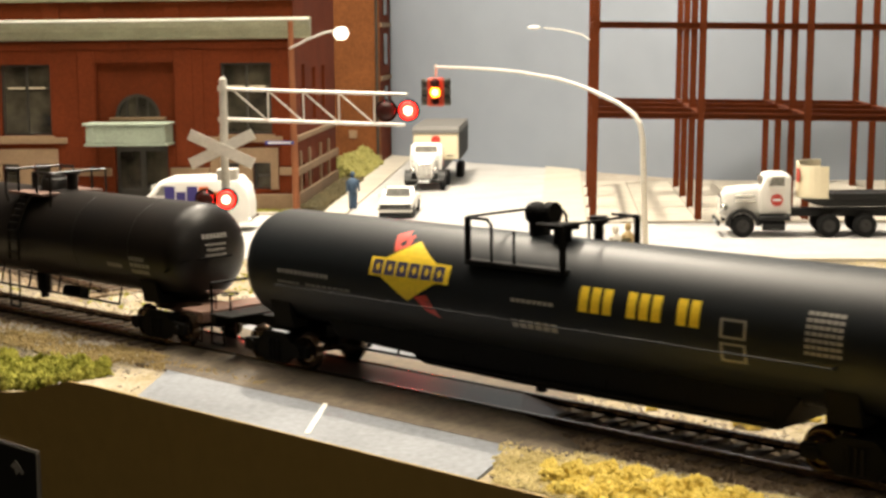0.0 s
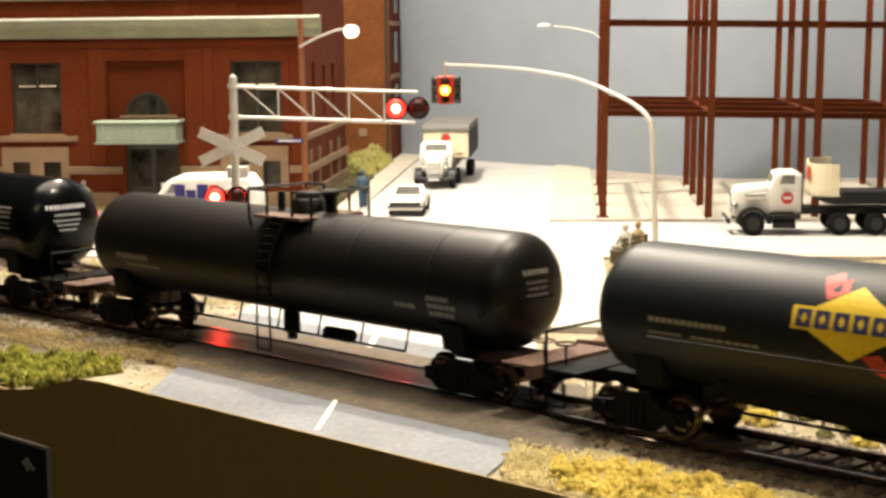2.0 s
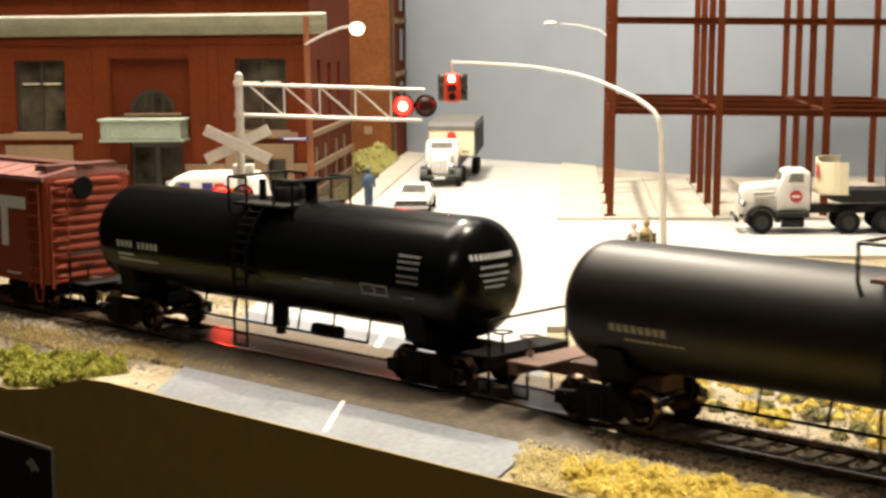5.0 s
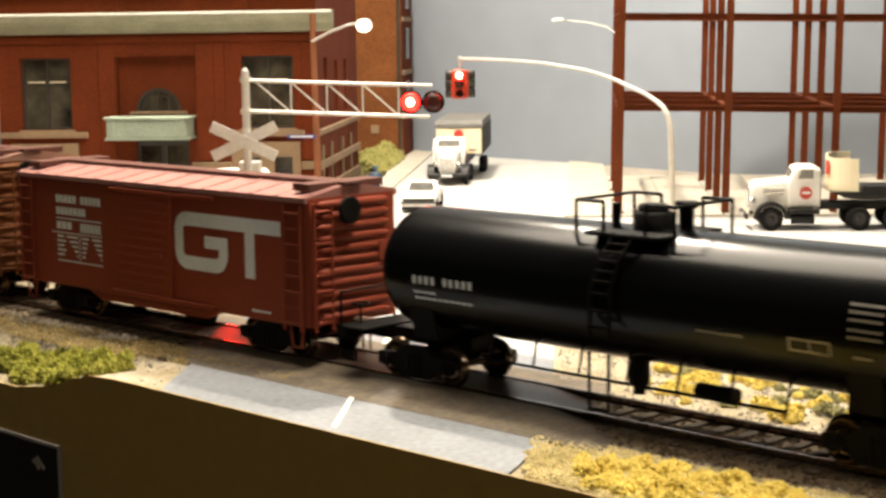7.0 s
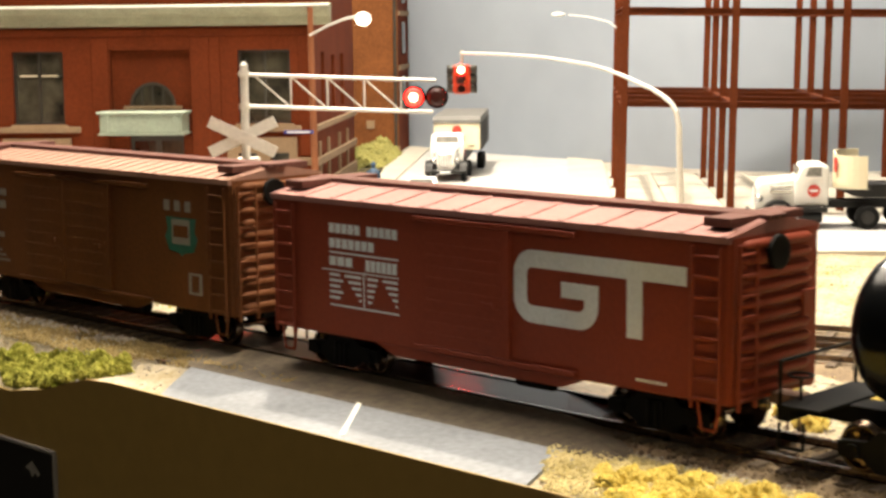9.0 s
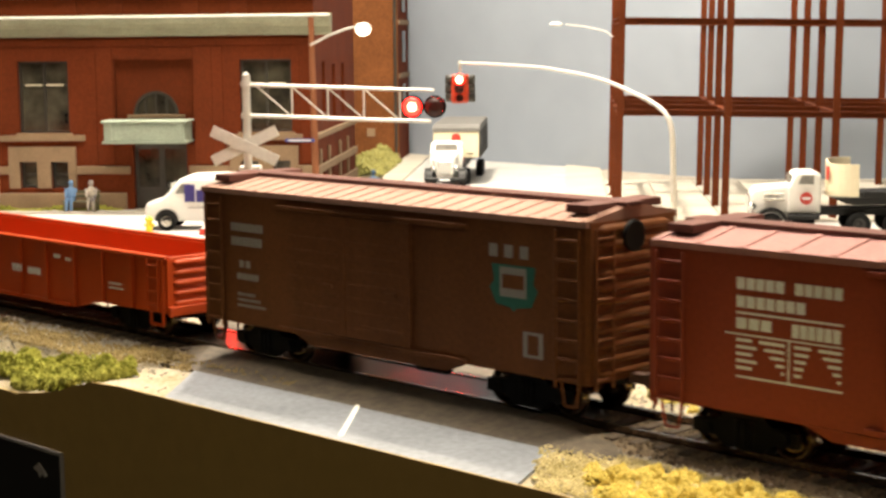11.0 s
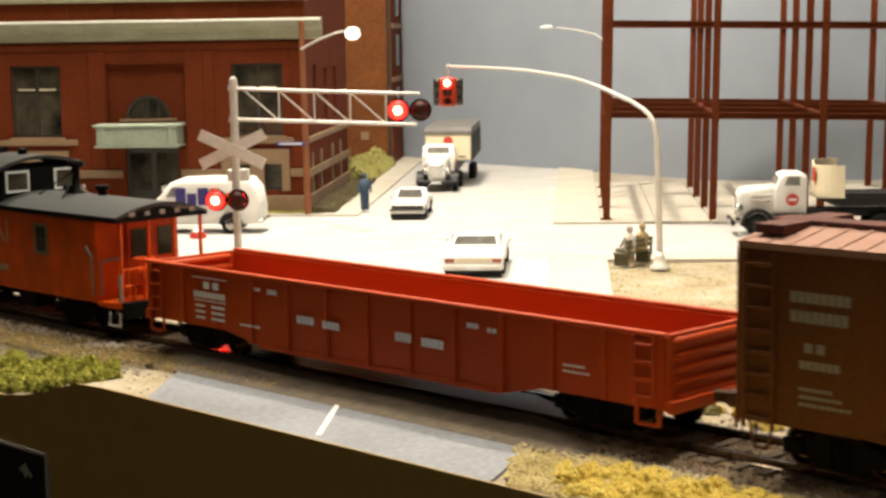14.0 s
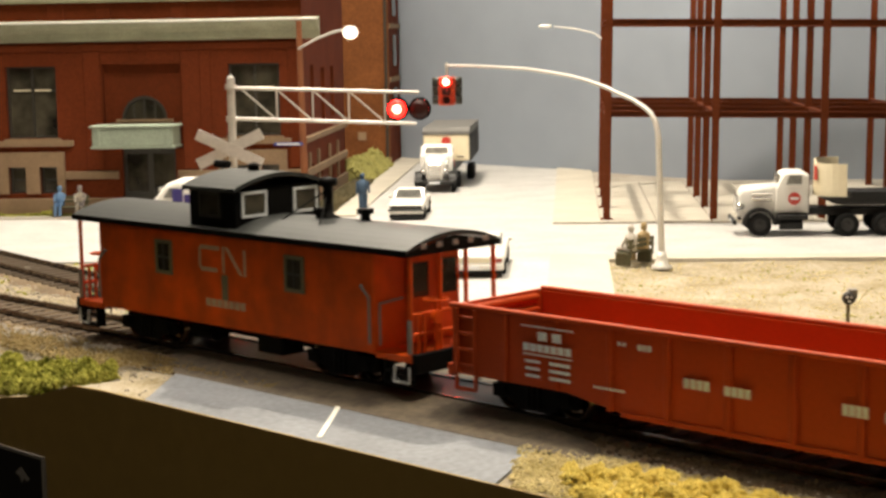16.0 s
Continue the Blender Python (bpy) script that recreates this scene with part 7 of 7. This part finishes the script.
def lot_green(r):
    x, y = r.uniform(1.3, 22), r.uniform(40, 60)
    u, o = to_track(x, y)
    if o < 5 or noise.noise((x * 0.35, y * 0.35, 21)) < r.uniform(0.0, 0.35):
        return None
    return x, y, ground_z(x, y) + 0.01


strew("green_grass", 5000, lot_green, 0.035, TURF_GREEN, "olive grass flock on the vacant lot", "grass", 0.6, 8)


def stones(r):
    u, o = r.uniform(-45, 26), r.uniform(-4.7, 6.5)
    x, y = along(u, o).xy
    if -9.9 < x < -0.7 or on_road(x, y):
        return None
    if o < -1.8 and u > -12:
        if r.random() < 0.75:
            return None
    return x, y, ground_z(x, y) + 0.02


strew("pale_gravel", 24000, stones, 0.042, GRAVEL, "pale grey gravel scattered round the tracks", "gravel", 0.7, 9)


def bed(r):
    u, o = r.uniform(-45, 26), r.uniform(-1.9, 1.9)
    x, y = along(u, o).xy
    if -10.2 < x < -0.5:
        return None
    return x, y, 0.04 - max(0, abs(o) - 1.3) * 0.2


strew("track_ballast", 16000, bed, 0.055, BALLAST, "brown weathered ballast stones between the sleepers", "ballast", 0.7, 10)


def left_green(r):
    u, o = r.uniform(-45, -17), r.uniform(2.2, 14)
    x, y = along(u, o).xy
    if on_road(x, y) or noise.noise((x * 0.5, y * 0.5, 31)) < r.uniform(-0.2, 0.3):
        return None
    return x, y, ground_z(x, y) + 0.02


strew("weeds", 5000, left_green, 0.06, TURF_GREEN, "olive weeds beside the siding", "grass", 0.7, 11)


def wall_bush(r):
    x, y = r.uniform(-13.6, -11.2), r.uniform(91.5, 103.4)
    h = 1.5 * max(0.0, 1 - ((x + 12.4) / 1.3) ** 2) * (0.6 + 0.5 * noise.noise((x * 1.3, y * 0.9, 3)))
    return x, y, 0.1 + r.random() ** 0.5 * h


strew("wall_bush", 3500, wall_bush, 0.13, TURF_WALL, "yellow-green bush growing between the two buildings", "bush", 0.9, 12)


def side_litter(r):
    x, y = r.uniform(-12.2, -11.0), r.uniform(75.3, 92)
    return x, y, 0.1 + r.random() * 0.18


strew("side_weeds", 2500, side_litter, 0.09, TURF_DARK, "dark brown weeds along the brick wall", "weeds", 0.8, 13)


def front_litter(r):
    x, y = r.uniform(-28, -12.5), r.uniform(75.4, 75.75)
    if -21.5 < x < -18:
        return None
    return x, y, 0.1 + r.random() * 0.25 * heap_height(x, y, 1.0, 5)


strew("front_weeds", 1200, front_litter, 0.08, TURF_GREEN, "olive weeds at the foot of the brick wall", "weeds", 0.8, 14)


def stub_lamp():
    t = thing("street_lamp", -26.9, 70.2, 0, 0, "small lit street lamp at the street's far end", "street lamp")
    part("pole", bar(B(), (-1.6, 0, 0), (-1.6, 0, 3.3), 0.09), SILVER, t)
    part("lamp_arm", pipe(B(), [(-1.6, 0, 3.3), (-1.0, 0, 3.45), (-0.4, 0, 3.4)], 0.05), SILVER, t)
    part("bulb", lathe(B(), [(0, 0.12), (0.2, 0.08), (0.28, 0), (0.2, -0.1), (0, -0.14)], Matrix.Translation((-0.1, 0, 3.36)) @ Matrix.Scale(1.6, 4, (1, 0, 0)), 14), LAMP_WHITE, t)


stub_lamp()


def tree(x, y, h, seed, label):
    """A broadleaf tree: tapered trunk, limbs, and a crown of small leaf clumps with gaps."""
    r = random.Random(seed)
    t = thing("tree", x, y, 0.1, 0, label, "tree", "trees beside the brick building")
    bm = bar(B(), (0, 0, 0), (0.1, 0.05, h * 0.45), 0.28, 0.17, n=10)
    tips = []
    for k in range(11):
        a = 2.4 * k
        z0 = h * (0.3 + 0.03 * k)
        q1 = Vector((math.cos(a), math.sin(a), 0)) * h * r.uniform(0.14, 0.26) + Vector((0.1, 0.05, z0 + h * r.uniform(0.12, 0.3)))
        bar(bm, (0.1, 0.05, z0), q1, 0.1, 0.03, n=6)
        tips.append(q1)
    part("trunk", bm, WOOD, t)
    vs, fs = [], []
    for k in range(2600):
        c = r.choice(tips)
        d = Vector((r.gauss(0, 1), r.gauss(0, 1), r.gauss(0, 0.8))) * h * 0.075
        p = c + d
        e1 = Vector((r.gauss(0, 1), r.gauss(0, 1), r.gauss(0, 1))).normalized() * 0.16
        e2 = Vector((r.gauss(0, 1), r.gauss(0, 1), r.gauss(0, 1))).normalized() * 0.16
        n = len(vs)
        vs += [tuple((p + v) * U) for v in (e1, e2, -e1, -e2)]
        fs.append((n, n + 1, n + 2, n + 3))
    me = bpy.data.meshes.new("crown")
    me.from_pydata(vs, [], fs)
    me.materials.append(TURF_WALL)
    ob = new("crown", me)
    ob.parent = t
    tagged(ob, "pale green leafy crown", kind="stuff")


tree(-30.2, 80.5, 11.0, 3, "pale green broadleaf model tree beside the brick building")
tree(-33.0, 86.0, 13.0, 5, "pale green broadleaf model tree beside the brick building")


# ---- movement ----
TRAVEL = [(0, -50.68), (0.5, -47.90), (1, -45.00), (1.5, -42.31), (2, -39.69), (2.5, -36.78), (3, -34.02), (3.5, -31.16), (4, -28.33), (6.5, -14.28), (7, -11.48), (7.5, -8.68), (8, -5.85), (8.5, -2.83), (9, 0.00), (9.5, 2.83), (10, 5.68), (12.5, 19.73), (13, 22.48), (13.5, 25.32), (14, 28.22), (14.5, 31.08), (15, 33.84), (15.5, 36.66), (16, 39.37)]


def travelled(t):
    """Metres along the track at t, between the rows."""
    for (a, sa), (b, sb) in zip(TRAVEL, TRAVEL[1:]):
        if a <= t <= b:
            return sa + (sb - sa) * (t - a) / (b - a)
    return TRAVEL[-1][1]


def flip_rows(lens, turns, first):
    """Rows for a lens that swings half round at each time in turns; it starts lit if first."""
    x, y, z = lens["spot"]
    ang, rows = (0 if first else 180), []
    rows.append((0.0, ang))
    for t in turns:
        f = round(t * FPS)
        if f < 1:
            continue
        for k in range(4):
            rows.append(((f + k) / FPS, ang + 60 * k))
        ang += 180
    rows.append((16.0, ang))
    return [(t, pose(x * U, y * U, z * U, 0, 0, a)) for t, a in rows]


def motions():
    for t, u in TRAIN:
        def at(s):
            p = along(u + s, 0)
            return pose(p.x * U, p.y * U, 0, 0, 0, math.degrees(TH))
        walk(t, [(a, at(s)) for a, s in TRAVEL])
    times = [k / 10 for k in range(161)]
    for w, dx, zc in WHEELS:
        walk(w, [(a, pose(dx * U, 0, zc * U, 0, math.degrees((travelled(a) - TRAVEL[0][1]) / 0.42), 0)) for a in times])
    changes = sorted([0.36, 0.88] + [0.43 + 1.03 * k for k in range(1, 16)] + [0.96 + 1.03 * k for k in range(1, 15)])
    for lens in FLASH_RIGHT:
        walk(lens, flip_rows(lens, changes, True))
    for lens in FLASH_LEFT:
        walk(lens, flip_rows(lens, changes, False))
    for lens in SIGNAL_AMBER:
        walk(lens, flip_rows(lens, [2.58], True))
    for lens in SIGNAL_RED:
        walk(lens, flip_rows(lens, [2.58], False))


motions()
